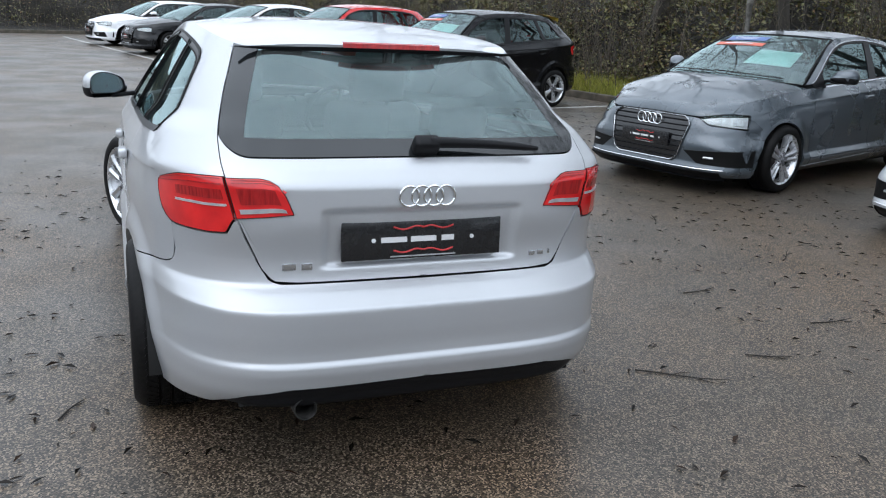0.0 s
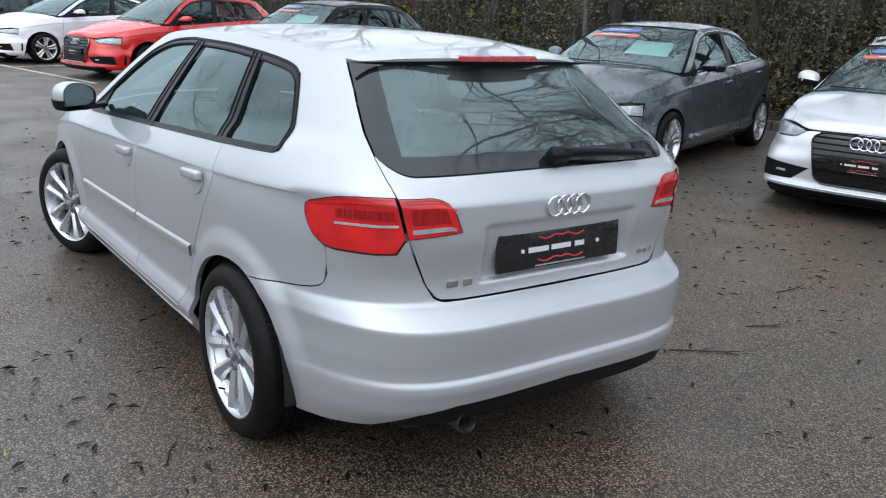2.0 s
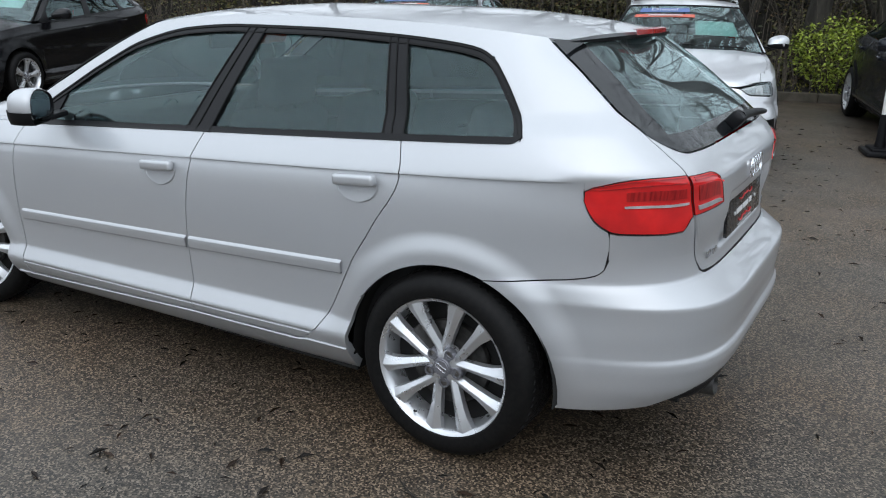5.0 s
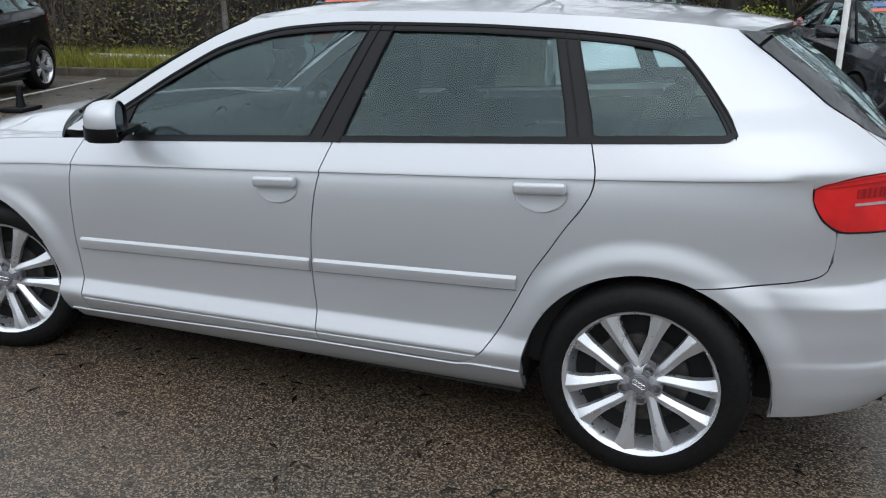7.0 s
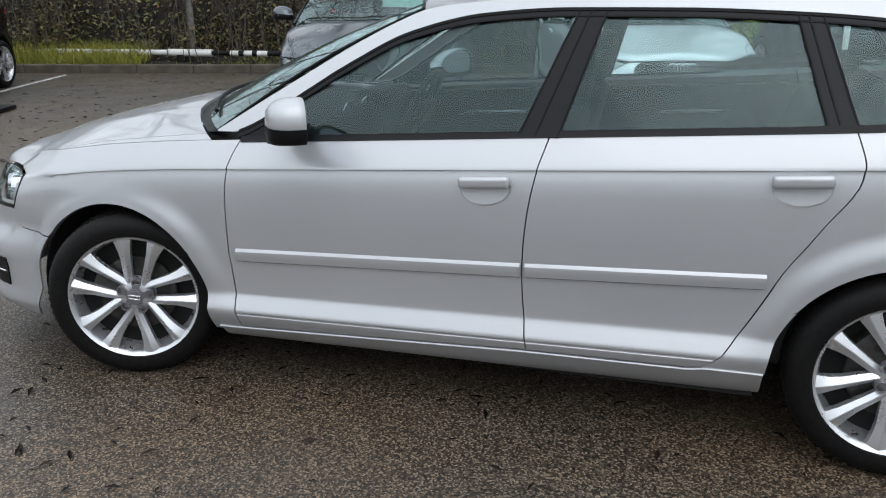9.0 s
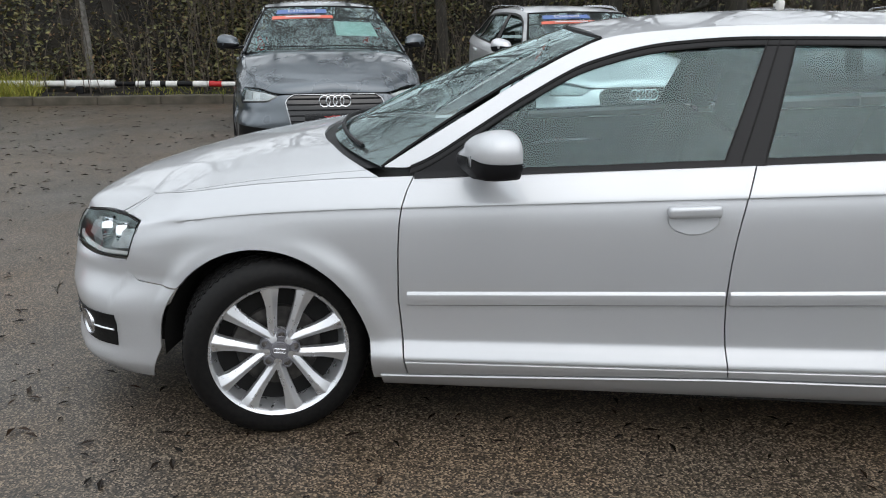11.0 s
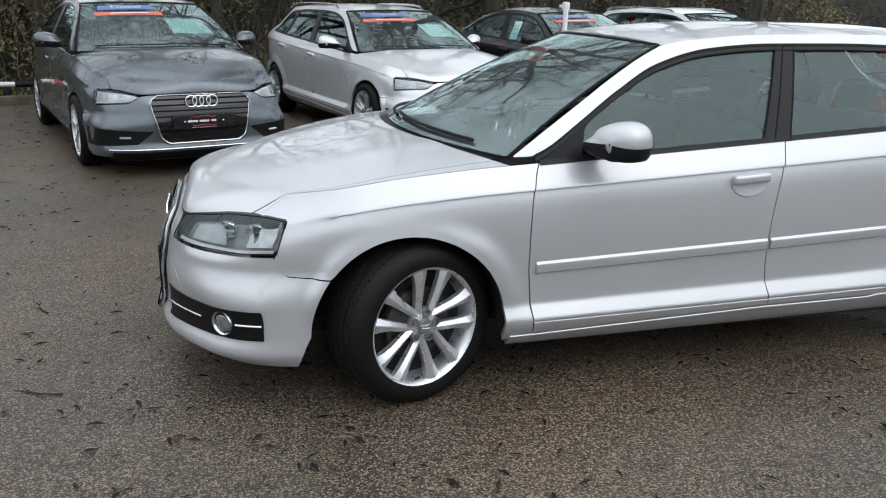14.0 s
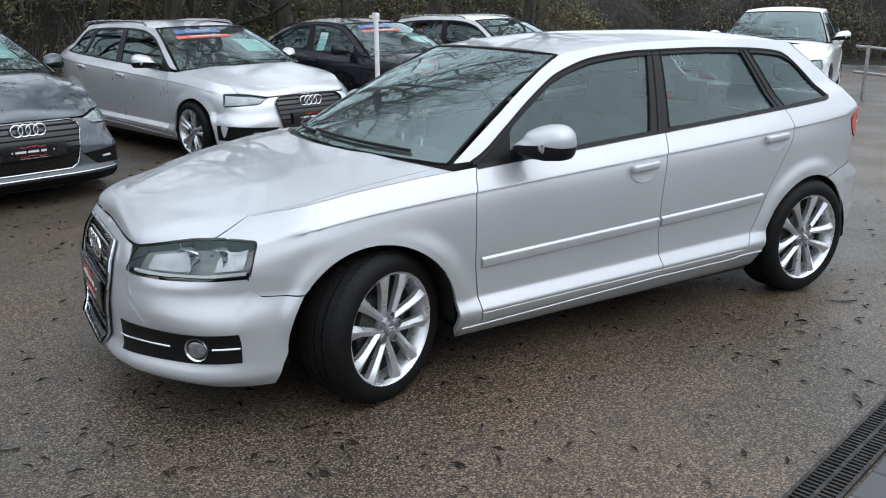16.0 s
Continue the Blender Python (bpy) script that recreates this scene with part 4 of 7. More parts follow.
    for sd in (-1, 1):
        hl = one("headlamp", rear_shell, LAMPDARK if hero else LAMPPALE, car, 0, "clear headlamp with a chrome reflector", sd)
        one("reflector", shine, LAMPGREY, hl, 0.012, "", sd)
        one("indicator_reflector", block, LAMPGREY, hl, 0.01, "", sd)
        one("light_strip", strip_, INKWHITE, hl, 0.008, "", sd)
        if hero:
            for fu, fv, rad in ((0.38, 0.60, 0.042), (0.68, 0.56, 0.050)):
                c = rear_shell[int(fv * (rear_shell.shape[0] - 1)), int(fu * (rear_shell.shape[1] - 1))] + np.array([0, 0.012, 0])
                aim = np.array([-0.30, 0.95, 0.0])
                if sd > 0:
                    c, aim = mirrored(c), mirrored(aim)
                bm_ = bmesh.new()
                add_revolve(bm_, [(0.001, 0.030), (rad * 0.4, 0.026), (rad * 0.8, 0.010), (rad, -0.008), (rad * 1.1, -0.006), (rad * 1.1, 0.03)], 24, Matrix.Translation(Vector(c)) @ Vector((-1, 0, 0)).rotation_difference(Vector(aim)).to_matrix().to_4x4())
                part("lamp_bowl", bm_, CHROME, hl)
        lo = one("lens", lens, CLEAR, hl, 0.0, "", sd)
        lo.visible_shadow = False
        bm = bmesh.new()
        rim = np.concatenate([lens[0], lens[1:, -1], lens[-1, ::-1][1:], lens[::-1, 0][1:-1]])
        add_tube(bm, W(rim if sd < 0 else mirrored(rim)), 0.0022, 5, True)
        part("lamp_seal", bm, GASKET, hl)
    # rear bumper
    kr = lambda x, z: S.qx(x, z, False).item()
    rtop = line((-QMAX, 0.6575), (kr(0.45, 0.655), 0.660), (kr(0.47, 0.66), 0.665), (kr(0.487, 0.67), 0.675), (kr(0.525, 0.74), 0.740), (k(-1.80, 0.74), 0.738), (k(-1.774, 0.73), 0.736), (k(-1.771, 0.71), 0.712), (k(-1.762, 0.70), 0.698), (k(-1.748, 0.69), 0.687), (k(-1.72, 0.68), 0.677), (k(-1.67, 0.67), 0.668), (k(-1.58, 0.66), 0.656), (k(-1.43, 0.64), 0.639))
    rlow = line((-QMAX, 0.348), (kr(0.44, 0.3), 0.342), (kr(0.56, 0.3), 0.318), (kr(0.66, 0.25), 0.264), (kr(0.74, 0.25), 0.250), (k(-1.66, 0.25), 0.244))
    rb = S.patch(const(-QMAX), lambda z: S.qy(yrw - np.sqrt(np.maximum(R**2 - ((z - zrw) / 0.985) ** 2, 0.016)), z), rlow, rtop, n(64), n(44), gap=(0, 0.001, 0, 0.002), cut=0.514, upper=(0.5185, 0.522, 0.525, 0.5275, 0.530, 0.533, 0.538, 0.546, 0.555, 0.565, 0.572, 0.58, 0.585, 0.59, 0.60, 0.62, 0.64, 0.66))
    ucor = S.patch(lambda z: S.qx(HATCH_LINE(z), z, False), lambda z: S.qy(-1.774 + 0 * z, z), const(0.734), line((kr(0.566, 0.86), 0.858), (kr(0.582, 0.86), 0.855), (kr(0.600, 0.82), 0.816), (kr(0.65, 0.82), 0.812), (k(-1.80, 0.82), 0.814), (k(-1.775, 0.82), 0.818)), n(16), n(9), gap=(0.003, 0.001, 0, 0.002))
    bm = bmesh.new()
    for g_ in (rb, ucor):
        end = "first" if g_ is rb else ""
        add_grid(bm, W(g_), 0.007, flip=True, open_side=end)
        add_grid(bm, W(mirrored(g_)), 0.007, open_side=end)
    mid = [v for v in bm.verts if abs(v.co.x) < 0.001]
    bmesh.ops.remove_doubles(bm, verts=mid, dist=0.004)
    part("rear_bumper", bm, body, car)
    # tail lamps
    zA = line((kr(0.578, 0.86), 0.862), (kr(0.586, 0.86), 0.856), (kr(0.602, 0.82), 0.820), (kr(0.65, 0.82), 0.816), (k(-1.80, 0.82), 0.818), (k(-1.775, 0.82), 0.822), (k(-1.752, 0.84), 0.836), (k(-1.731, 0.85), 0.853), (k(-1.712, 0.88), 0.881), (k(-1.698, 0.93), 0.92))
    zB = line((kr(0.575, 0.97), 0.985), (k(-1.93, 0.97), 0.985), (k(-1.87, 0.97), 0.983), (k(-1.82, 0.97), 0.977), (k(-1.778, 0.97), 0.968), (k(-1.72, 0.96), 0.951), (k(-1.698, 0.93), 0.938))
    split = line((0.80, 0.571), (0.85, 0.575), (0.91, 0.589), (0.97, 0.604), (1.0, 0.609))
    tl = S.patch(lambda z: S.qx(split(z), z, False), lambda z: S.qy(-1.699 + 0 * z, z), zA, zB, n(40), n(16), off=0.004, gap=(0.002, 0.0005, 0.001, 0.0005))
    inz0, inz1 = line((kr(0.30, 0.87), 0.880), (kr(0.425, 0.87), 0.877), (kr(0.57, 0.86), 0.863)), line((kr(0.445, 0.95), 0.945), (kr(0.455, 0.96), 0.964), (kr(0.475, 0.97), 0.978), (kr(0.505, 0.98), 0.984), (kr(0.59, 0.98), 0.983))
    tin = S.patch(lambda z: S.qx(np.interp(z, [0.87, 0.92, 0.95, 0.98], [0.408, 0.428, 0.442, 0.458]), z, False), lambda z: S.qx(split(z) - 0.004, z, False), inz0, inz1, n(14), n(12), off=0.004, gap=0.0015)
    for grid, bar in ((tl, (0.04, 0.66, 0.46, 0.48)), (tin, (0.10, 0.94, 0.16, 0.20))):
        for sd in (-1, 1):
            lo = one("tail_lamp", grid, REDLENS, car, 0.012, "red tail lamp with a pale strip", sd)
            nv_, nu_ = grid.shape[:2]
            a, b, c_, d_ = int(bar[0] * nu_), max(int(bar[1] * nu_), 3), int(bar[2] * nv_), int(bar[3] * nv_) + 2
            piece = grid[c_:d_, a:b]
            nn_ = normals(piece)
            one("reversing_strip", piece - nn_ * 0.003, LAMPGREY, lo, 0.004, "pale strip lens", sd)
            piece = grid[d_ + 1:int(nv_ * 0.80), a + 1:b - 1]
            if piece.shape[0] > 1:
                one("brake_element", piece - normals(piece) * 0.002, REDDARK, lo, 0.003, "", sd)
            for f0, f1 in ((0.84, 0.87), (0.92, 0.95)) if hero else ():
                rib = grid[int(nv_ * f0), 2:-2], grid[min(int(nv_ * f0) + 1, nv_ - 1), 2:-2]
                rib = np.stack([rib[0], 0.65 * rib[0] + 0.35 * rib[1]])
                one("lens_rib", rib - normals(rib) * 0.0025, REDDARK, lo, 0.003, "", sd)
            rim_ = np.concatenate([grid[0], grid[1:, -1], grid[-1, ::-1][1:], grid[::-1, 0][1:-1]])
            bm = bmesh.new()
            add_tube(bm, W(rim_ if sd < 0 else mirrored(rim_)), 0.0014, 5, True)
            part("lamp_seal", bm, GASKET, lo)
    # tailgate or boot lid
    if style == "hatch":
        def corner(q, z):
            xx = np.abs(S.at(q, z)[..., 0])
            return 1.038 + 0.075 * (1 - np.sqrt(1 - np.clip((xx - 0.525) / 0.083, 0, 0.97) ** 2))

        # plate recess as a dip in the panel
        hz = line((-QMAX, 0.66), (kr(0.40, 0.66), 0.662), (kr(0.465, 0.66), 0.6665), (kr(0.487, 0.67), 0.680), (kr(0.53, 0.75), 0.748), (kr(0.572, 0.85), 0.85))
        hgrid = S.patch(const(-QMAX), lambda z: S.qx(HATCH_LINE(z), z, False), hz, lambda q, z: corner(q, z) - 0.003, n(44), n(44), gap=(0, 0.002, 0.002, 0.001))
        inside = smooth((0.335 - np.abs(hgrid[..., 0])) / 0.035) * smooth((hgrid[..., 2] - 0.70) / 0.012) * smooth((0.895 - hgrid[..., 2]) / 0.02)
        hgrid[..., 1] += 0.018 * inside
        tail = joined("tailgate", [hgrid], body, skirt=0.02)
        gl = S.patch(const(-QMAX), lambda z: S.qx(HATCH_LINE(z) - 0.006, z, False), corner, const(1.338), n(30), n(18), gap=(0, 0.001, 0.001, 0.001))
        lo = joined("rear_glass", [gl], GLASS)
        lo.visible_shadow = False
        # dark printed border behind the glass
        a, b = S.patch(const(-QMAX), lambda z: S.qx(HATCH_LINE(z) - 0.006, z, False), lambda q, z: corner(q, z), lambda q, z: np.maximum(corner(q, z), 1.085), n(30), 3, off=0.0012, gap=0.0), S.patch(lambda z: S.qx(HATCH_LINE(z) - 0.072, z, False), lambda z: S.qx(HATCH_LINE(z) - 0.004, z, False), const(1.085), const(1.338), 4, n(14), off=0.0012, gap=0.0)
        joined("glass_border", [a, b], BORDER, note="dark printed border of the rear glass")
    else:
        hz = line((-QMAX, 0.66), (kr(0.55, 0.66), 0.665), (kr(0.60, 0.75), 0.75), (kr(0.64, 0.9), 0.9))
        hgrid = S.patch(const(-QMAX), lambda z: S.qx(np.interp(z, [0.65, 0.75, 0.9, 1.0, 1.03], [0.50, 0.56, 0.64, 0.66, 0.62]), z, False), hz, const(1.028), n(30), n(44), gap=(0, 0.002, 0.002, 0))
        joined("boot_lid", [hgrid], body, skirt=0.02)
        gl = S.patch(const(-QMAX), lambda z: S.qx(np.interp(z, [1.0, 1.05, 1.36], [0.635, 0.595, 0.495]), z, False), const(1.034), const(1.352), n(20), n(16), gap=(0, 0.001, 0.001, 0.001))
        lo = joined("rear_glass", [gl], GLASS)
        lo.visible_shadow = False
        shoulder = S.patch(lambda z: S.qx(np.interp(z, [0.97, 1.03], [0.66, 0.62]), z, False), lambda z: S.qy(-1.45 + 0 * z, z), const(0.975), const(1.05), n(20), n(10), gap=0.0)
        both("rear_shoulder", shoulder, body)
    # side glass and its frames
    yw = np.linspace(T_end, 0.83, n(80))
    zt, zbel = T(yw), S.belt(yw)
    zb2 = np.minimum(zbel, zt)

    def glass_band(ya, yb, lean=(0, 0), m=22):
        """A pane between two leaning edges, under the window line."""
        u, v = np.meshgrid(np.linspace(0, 1, m), np.linspace(0, 1, 10))
        z = 1.1 + 0 * u
        for _ in range(8):
            y = (ya + lean[0] * (z - 0.98)) + ((yb + lean[1] * (z - 0.98)) - (ya + lean[0] * (z - 0.98))) * u
            z = S.belt(y) + (np.maximum(T(y) - 0.004, S.belt(y) + 0.002) - S.belt(y)) * v
        p = S.at(S.qy(y, z), z)
        nn = normals(p)
        nn = nn * np.where(nn[..., :1] > 0, -1, 1)
        return p - nn * 0.006

    for pane_grid in (glass_band(-0.20, 0.82, (-0.35, 0.0)), glass_band(-1.07, -0.20, (0.30, -0.35)), glass_band(T_end + 0.006, -1.06, (0.0, 0.30))):
        for sd in (-1, 1):
            lo = one("side_window", pane_grid, PRIVACY if body is SILVER_B or body is BLACK else SIDEGLASS, car, 0.0, "tinted side window", sd)
            lo.visible_shadow = False
    def frame_strip(up, low, off=0.001, nm="window_frame", material=PILLAR):
        g = S.band(up, low, off)
        if normals(g)[..., 0].mean() < 0:
            g = g[::-1]
        both(nm, g, material, skirt=0.007)

    yt = np.linspace(T_end, 0.845, n(90))
    frame_strip([(y, T(y) + 0.003) for y in yt], [(y, max(T(y) - 0.019, S.belt(y) - 0.004)) for y in yt], 0.001)
    if hero:
        frame_strip([(y, T(y) + 0.005) for y in yt], [(y, T(y) - 0.004) for y in yt], 0.004, "window_gasket", GASKET)
        frame_strip([(y, max(T(y) - 0.017, S.belt(y) - 0.002)) for y in yt], [(y, max(T(y) - 0.022, S.belt(y) - 0.004)) for y in yt], 0.003, "window_gasket", GASKET)
    yb_ = np.concatenate([np.linspace(T_end, T_end + 0.05, 9)[:-1], np.linspace(T_end + 0.05, 0.83, n(60))])
    round_ = lambda y: 0.021 * np.clip((-1.452 - y) / 0.038, 0, 1) ** 2 if style == "hatch" else 0.0
    frame_strip([(y, min(S.belt(y) + 0.009 + round_(y), T(y) + 0.003)) for y in yb_], [(y, min(S.belt(y) - 0.010 + round_(y), T(y) + 0.001)) for y in yb_], 0.004, "belt_seal", PILLAR)
    if body is GREY:
        frame_strip([(y, S.belt(y) - 0.004) for y in yb_], [(y, S.belt(y) - 0.016) for y in yb_], 0.007, "window_trim", MATTCHROME)
        frame_strip([(y, T(y) + 0.010) for y in yt[3:]], [(y, T(y) + 0.001) for y in yt[3:]], 0.004, "window_trim", MATTCHROME)
    if style == "hatch":
        for (y0, d0), (y1, d1) in (((-0.135, -0.40), (-0.262, -0.30)), ((-1.028, 0.32), (-1.115, 0.36))):
            zs_ = np.linspace(0, 1, 10)
            za_, zb_ = S.belt(y0) - 0.004, T(y0 + d0 * 0.34) - 0.004
            frame_strip([(y0 + d0 * (z - 0.98), z) for z in za_ + (zb_ - za_) * zs_], [(y1 + d1 * (z - 0.98), z) for z in za_ + (zb_ - za_) * zs_], 0.001, "window_pillar")
            for f in (0.03, 0.42, 0.97) if hero else ():
                edge = [(y0 + d0 * (z - 0.98) + f * (y1 - y0 + (d1 - d0) * (z - 0.98)), z) for z in za_ + (zb_ - za_) * zs_]
                frame_strip([(y + 0.0025, z) for y, z in edge], [(y - 0.0025, z) for y, z in edge], 0.004, "window_gasket", GASKET)
        zs_ = np.linspace(0, 1, 12)
        za_, zb_ = 1.066, 1.285
        frame_strip([(back(z).item() + 0.024, z) for z in za_ + (zb_ - za_) * zs_], [(back(z).item() - 0.004, z) for z in za_ + (zb_ - za_) * zs_], 0.001, "window_frame")
    else:
        zs_ = np.linspace(0, 1, 10)
        y0, y1 = -0.135, -0.262
        za_, zb_ = S.belt(y0) - 0.004, T(y0 - 0.14) - 0.004
        frame_strip([(y0 - 0.40 * (z - 0.98), z) for z in za_ + (zb_ - za_) * zs_], [(y1 - 0.30 * (z - 0.98), z) for z in za_ + (zb_ - za_) * zs_], 0.001, "window_pillar")
    # the triangle behind the front pillar
    frame_strip([(y, T(y) - 0.01) for y in np.linspace(0.62, 0.83, 8)], [(y, S.belt(y)) for y in np.linspace(0.66, 0.83, 8)], 0.0, "mirror_triangle", TRIM)
    # rub strips and handles on the doors
    sb = line((0.85, 0.500), (-0.166, 0.541), (-0.90, 0.574))
    for ya, yb, dl in ((-0.162, 0.848, doors[:2]), (-0.893, -0.178, doors[2:])) if hero else ():
        ys = np.linspace(ya, yb, n(24))
        u = np.array([(y, sb(y) + 0.040) for y in ys])
        g = np.stack([S.at(S.qy(u[:, 0], u[:, 1] + dz), u[:, 1] + dz) + np.array([-o, 0, 0]) for dz, o in ((-0.049, -0.004), (-0.0475, 0.0072), (-0.030, 0.0090), (-0.0125, 0.0095), (-0.0115, 0.0092), (-0.001, -0.002))])
        for sd, d in zip((-1, 1), dl):
            ob = one("rub_strip", g, body, d, 0.0, "", sd)
            # thin black line added along the lower edge as the strip's shade
            underline = g[0] + np.array([-0.0045, 0, -0.0005])
            bm = bmesh.new()
            add_tube(bm, W(underline if sd < 0 else mirrored(underline)), 0.0018, 5)
            part("strip_shade_line", bm, GASKET, ob)
    for yc, zc, dl in ((-0.046, 0.826, doors[:2]), (-0.958, 0.885, doors[2:])):
        for sd, d in zip((-1, 1), dl):
            x = S.at(S.qy(yc, zc), np.array(zc))[0]
            tilt = -0.066
            bm = bmesh.new()
            hm = Matrix.Translation(V(x if sd < 0 else -x, yc, zc)) @ Matrix.Rotation(math.atan(tilt), 4, "X")
            add_box(bm, (0.034, 0.160, 0.036), hm @ Matrix.Translation((sd * 0.017, 0, 0.010)), 0.012, 3)
            add_box(bm, (0.03, 0.03, 0.02), hm @ Matrix.Translation((sd * 0.006, 0.065, 0.006)), 0.005)
            part("door_handle", bm, body, d, "body-coloured grab handle")
            bm = bmesh.new()
            u, v = np.meshgrid(np.linspace(-1, 1, 13), np.linspace(0, 1, 7))
            wv = np.sqrt(np.maximum(1 - (v * 0.98) ** 2.6, 0.0))
            dd = np.stack([0 * u + 0.0, 0.078 * u * wv, 0.006 - 0.068 * v], -1)
            pts = np.array([[list(hm @ Vector((sd * (0.002 + 0.009 * b**1.5), q[1], q[2]))) for a, b, q in zip(ru, rv, rq)] for ru, rv, rq in zip(u, v, dd)])
            add_grid(bm, pts, 0, flip=sd > 0)
            part("handle_cup", bm, body, d)
            bm = bmesh.new()
            add_tube(bm, [hm @ Vector((sd * 0.003, 0.080 * a * math.sqrt(max(1 - b**2.6, 0)), 0.004 - 0.070 * b)) for a, b in [(-1, f) for f in np.linspace(0.1, 0.98, 9)] + [(g, 1.0 - 0.02) for g in (0,)] + [(1, f) for f in np.linspace(0.98, 0.1, 9)]], 0.0032, 6)
            part("handle_cup_rim", bm, body, d)
    # mirrors
    for sd in (-1, 1):
        mm = Matrix.Translation(V(sd * 0.922, 0.535, 1.006)) @ Matrix.Rotation(radians(-32 * sd), 4, "Z")

        def oval(scale, depth, a0=0.0, a1=2 * math.pi, steps=33, sole=0.042):
            row = []
            for a in np.linspace(a0, a1, steps):
                out_ = math.copysign(abs(math.cos(a)) ** 0.72, math.cos(a))
                up_ = math.copysign(abs(math.sin(a)) ** 0.72, math.sin(a))
                up_ = up_ * (1 - 0.26 * smooth((0.35 - out_) / 1.3)) * (0.84 if up_ < 0 else 1.0)
                high = 0.076 * scale * up_ if up_ > 0 else max(1.6 * sole * max(scale, 0.02) ** 0.4 * up_, -sole)
                arm = 0.045 * smooth((-out_ - 0.25) / 0.6) * smooth((0.25 - up_) / 0.5) * smooth(depth / 0.07) * min(scale * 1.5, 1)
                row.append(list(mm @ Vector((sd * (0.108 * scale * out_ - arm), depth * 0.86, high + 0.004))))
            return row

        bm = bmesh.new()
        add_grid(bm, np.array([oval(sc, d) for d, sc in ((0.0, 0.96), (0.004, 1.0), (0.025, 1.03), (0.06, 1.01), (0.09, 0.93), (0.115, 0.77), (0.132, 0.50), (0.138, 0.02))]))
        bmesh.ops.remove_doubles(bm, verts=bm.verts, dist=0.0004)
        bmesh.ops.recalc_face_normals(bm, faces=bm.faces)
        house = part("wing_mirror", bm, body, car, "body-coloured wing mirror")
        bm = bmesh.new()
        add_grid(bm, np.array([oval(sc, d) for d, sc in ((0.001, 0.965), (-0.001, 0.94), (0.002, 0.90), (0.012, 0.89))]))
        bmesh.ops.recalc_face_normals(bm, faces=bm.faces)
        part("mirror_edge", bm, TRIM, house)
        bm = bmesh.new()
        add_grid(bm, np.array([oval(sc, 0.007) for sc in (0.905, 0.5, 0.02)]))
        part("mirror_glass", bm, MIRROR, house)
        bm = bmesh.new()
        add_grid(bm, np.array([oval(sc, d, math.pi * 1.02, math.pi * 1.98, 21, 0.064) for d, sc in ((-0.001, 0.96), (0.002, 1.0), (0.025, 1.04), (0.06, 1.03), (0.09, 0.955), (0.117, 0.80), (0.135, 0.54), (0.141, 0.1))]))
        bmesh.ops.recalc_face_normals(bm, faces=bm.faces)
        part("mirror_tray", bm, TRIM, house)
        bm = bmesh.new()
        add_box(bm, (0.130, 0.060, 0.024), Matrix.Translation(V(sd * 0.842, 0.605, 0.958)) @ Matrix.Rotation(radians(8 * sd), 4, "Y"), 0.01)
        part("mirror_foot", bm, TRIM, house)
    # wheels, arches and underside
    yfw2, yrw2 = wy(1.289), wy(-1.289)
    for yc, st in ((yfw2, steer), (yrw2, 0)):
        for sd in (-1, 1):
            wheel(car, (sd * (0.866 * sx + (0.008 if st else 0.0)), yc - (0.002 if st else 0), 0.317 - (0.008 if st else 0)), sd, st if sd < 0 else st * 0.85, wheel_style, 10 if yc > 0 else 28)
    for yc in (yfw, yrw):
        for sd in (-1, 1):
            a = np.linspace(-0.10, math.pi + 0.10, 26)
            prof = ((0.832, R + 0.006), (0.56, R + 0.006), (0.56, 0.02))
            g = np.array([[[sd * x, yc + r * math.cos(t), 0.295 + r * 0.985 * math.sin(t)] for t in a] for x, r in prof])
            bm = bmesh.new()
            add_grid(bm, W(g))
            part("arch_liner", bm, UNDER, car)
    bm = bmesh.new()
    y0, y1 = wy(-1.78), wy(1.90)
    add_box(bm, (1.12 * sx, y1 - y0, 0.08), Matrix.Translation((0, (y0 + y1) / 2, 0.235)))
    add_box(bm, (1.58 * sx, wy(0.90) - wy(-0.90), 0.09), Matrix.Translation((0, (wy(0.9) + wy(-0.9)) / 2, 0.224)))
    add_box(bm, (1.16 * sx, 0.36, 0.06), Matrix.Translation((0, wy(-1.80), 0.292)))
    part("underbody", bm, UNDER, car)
    # cabin
    cabin(car, W, V, style, hero)
    # wipers
    for xa, xb, ya in ((-0.60, 0.02, 0.0), (0.02, 0.62, 0.0)):
        bm = bmesh.new()
        xs = np.linspace(xa, xb, 8)
        f = 0.030 + 0.03 * np.linspace(0, 1, 8)
        pts = []
        for x, g in zip(xs, f):
            u = x / 0.755
            base = np.array([x, 0.945 + 0.30 * (1 - abs(u) ** 2.2), 0.93 + 0.035 * (1 - u**2)])
            pts.append(base + np.array([0, -0.010 - g * 0.5, 0.020 + g * 0.31]))
        add_tube(bm, W(pts), 0.008 if hero else 0.006, 6)
        part("wiper", bm, TRIM, car)
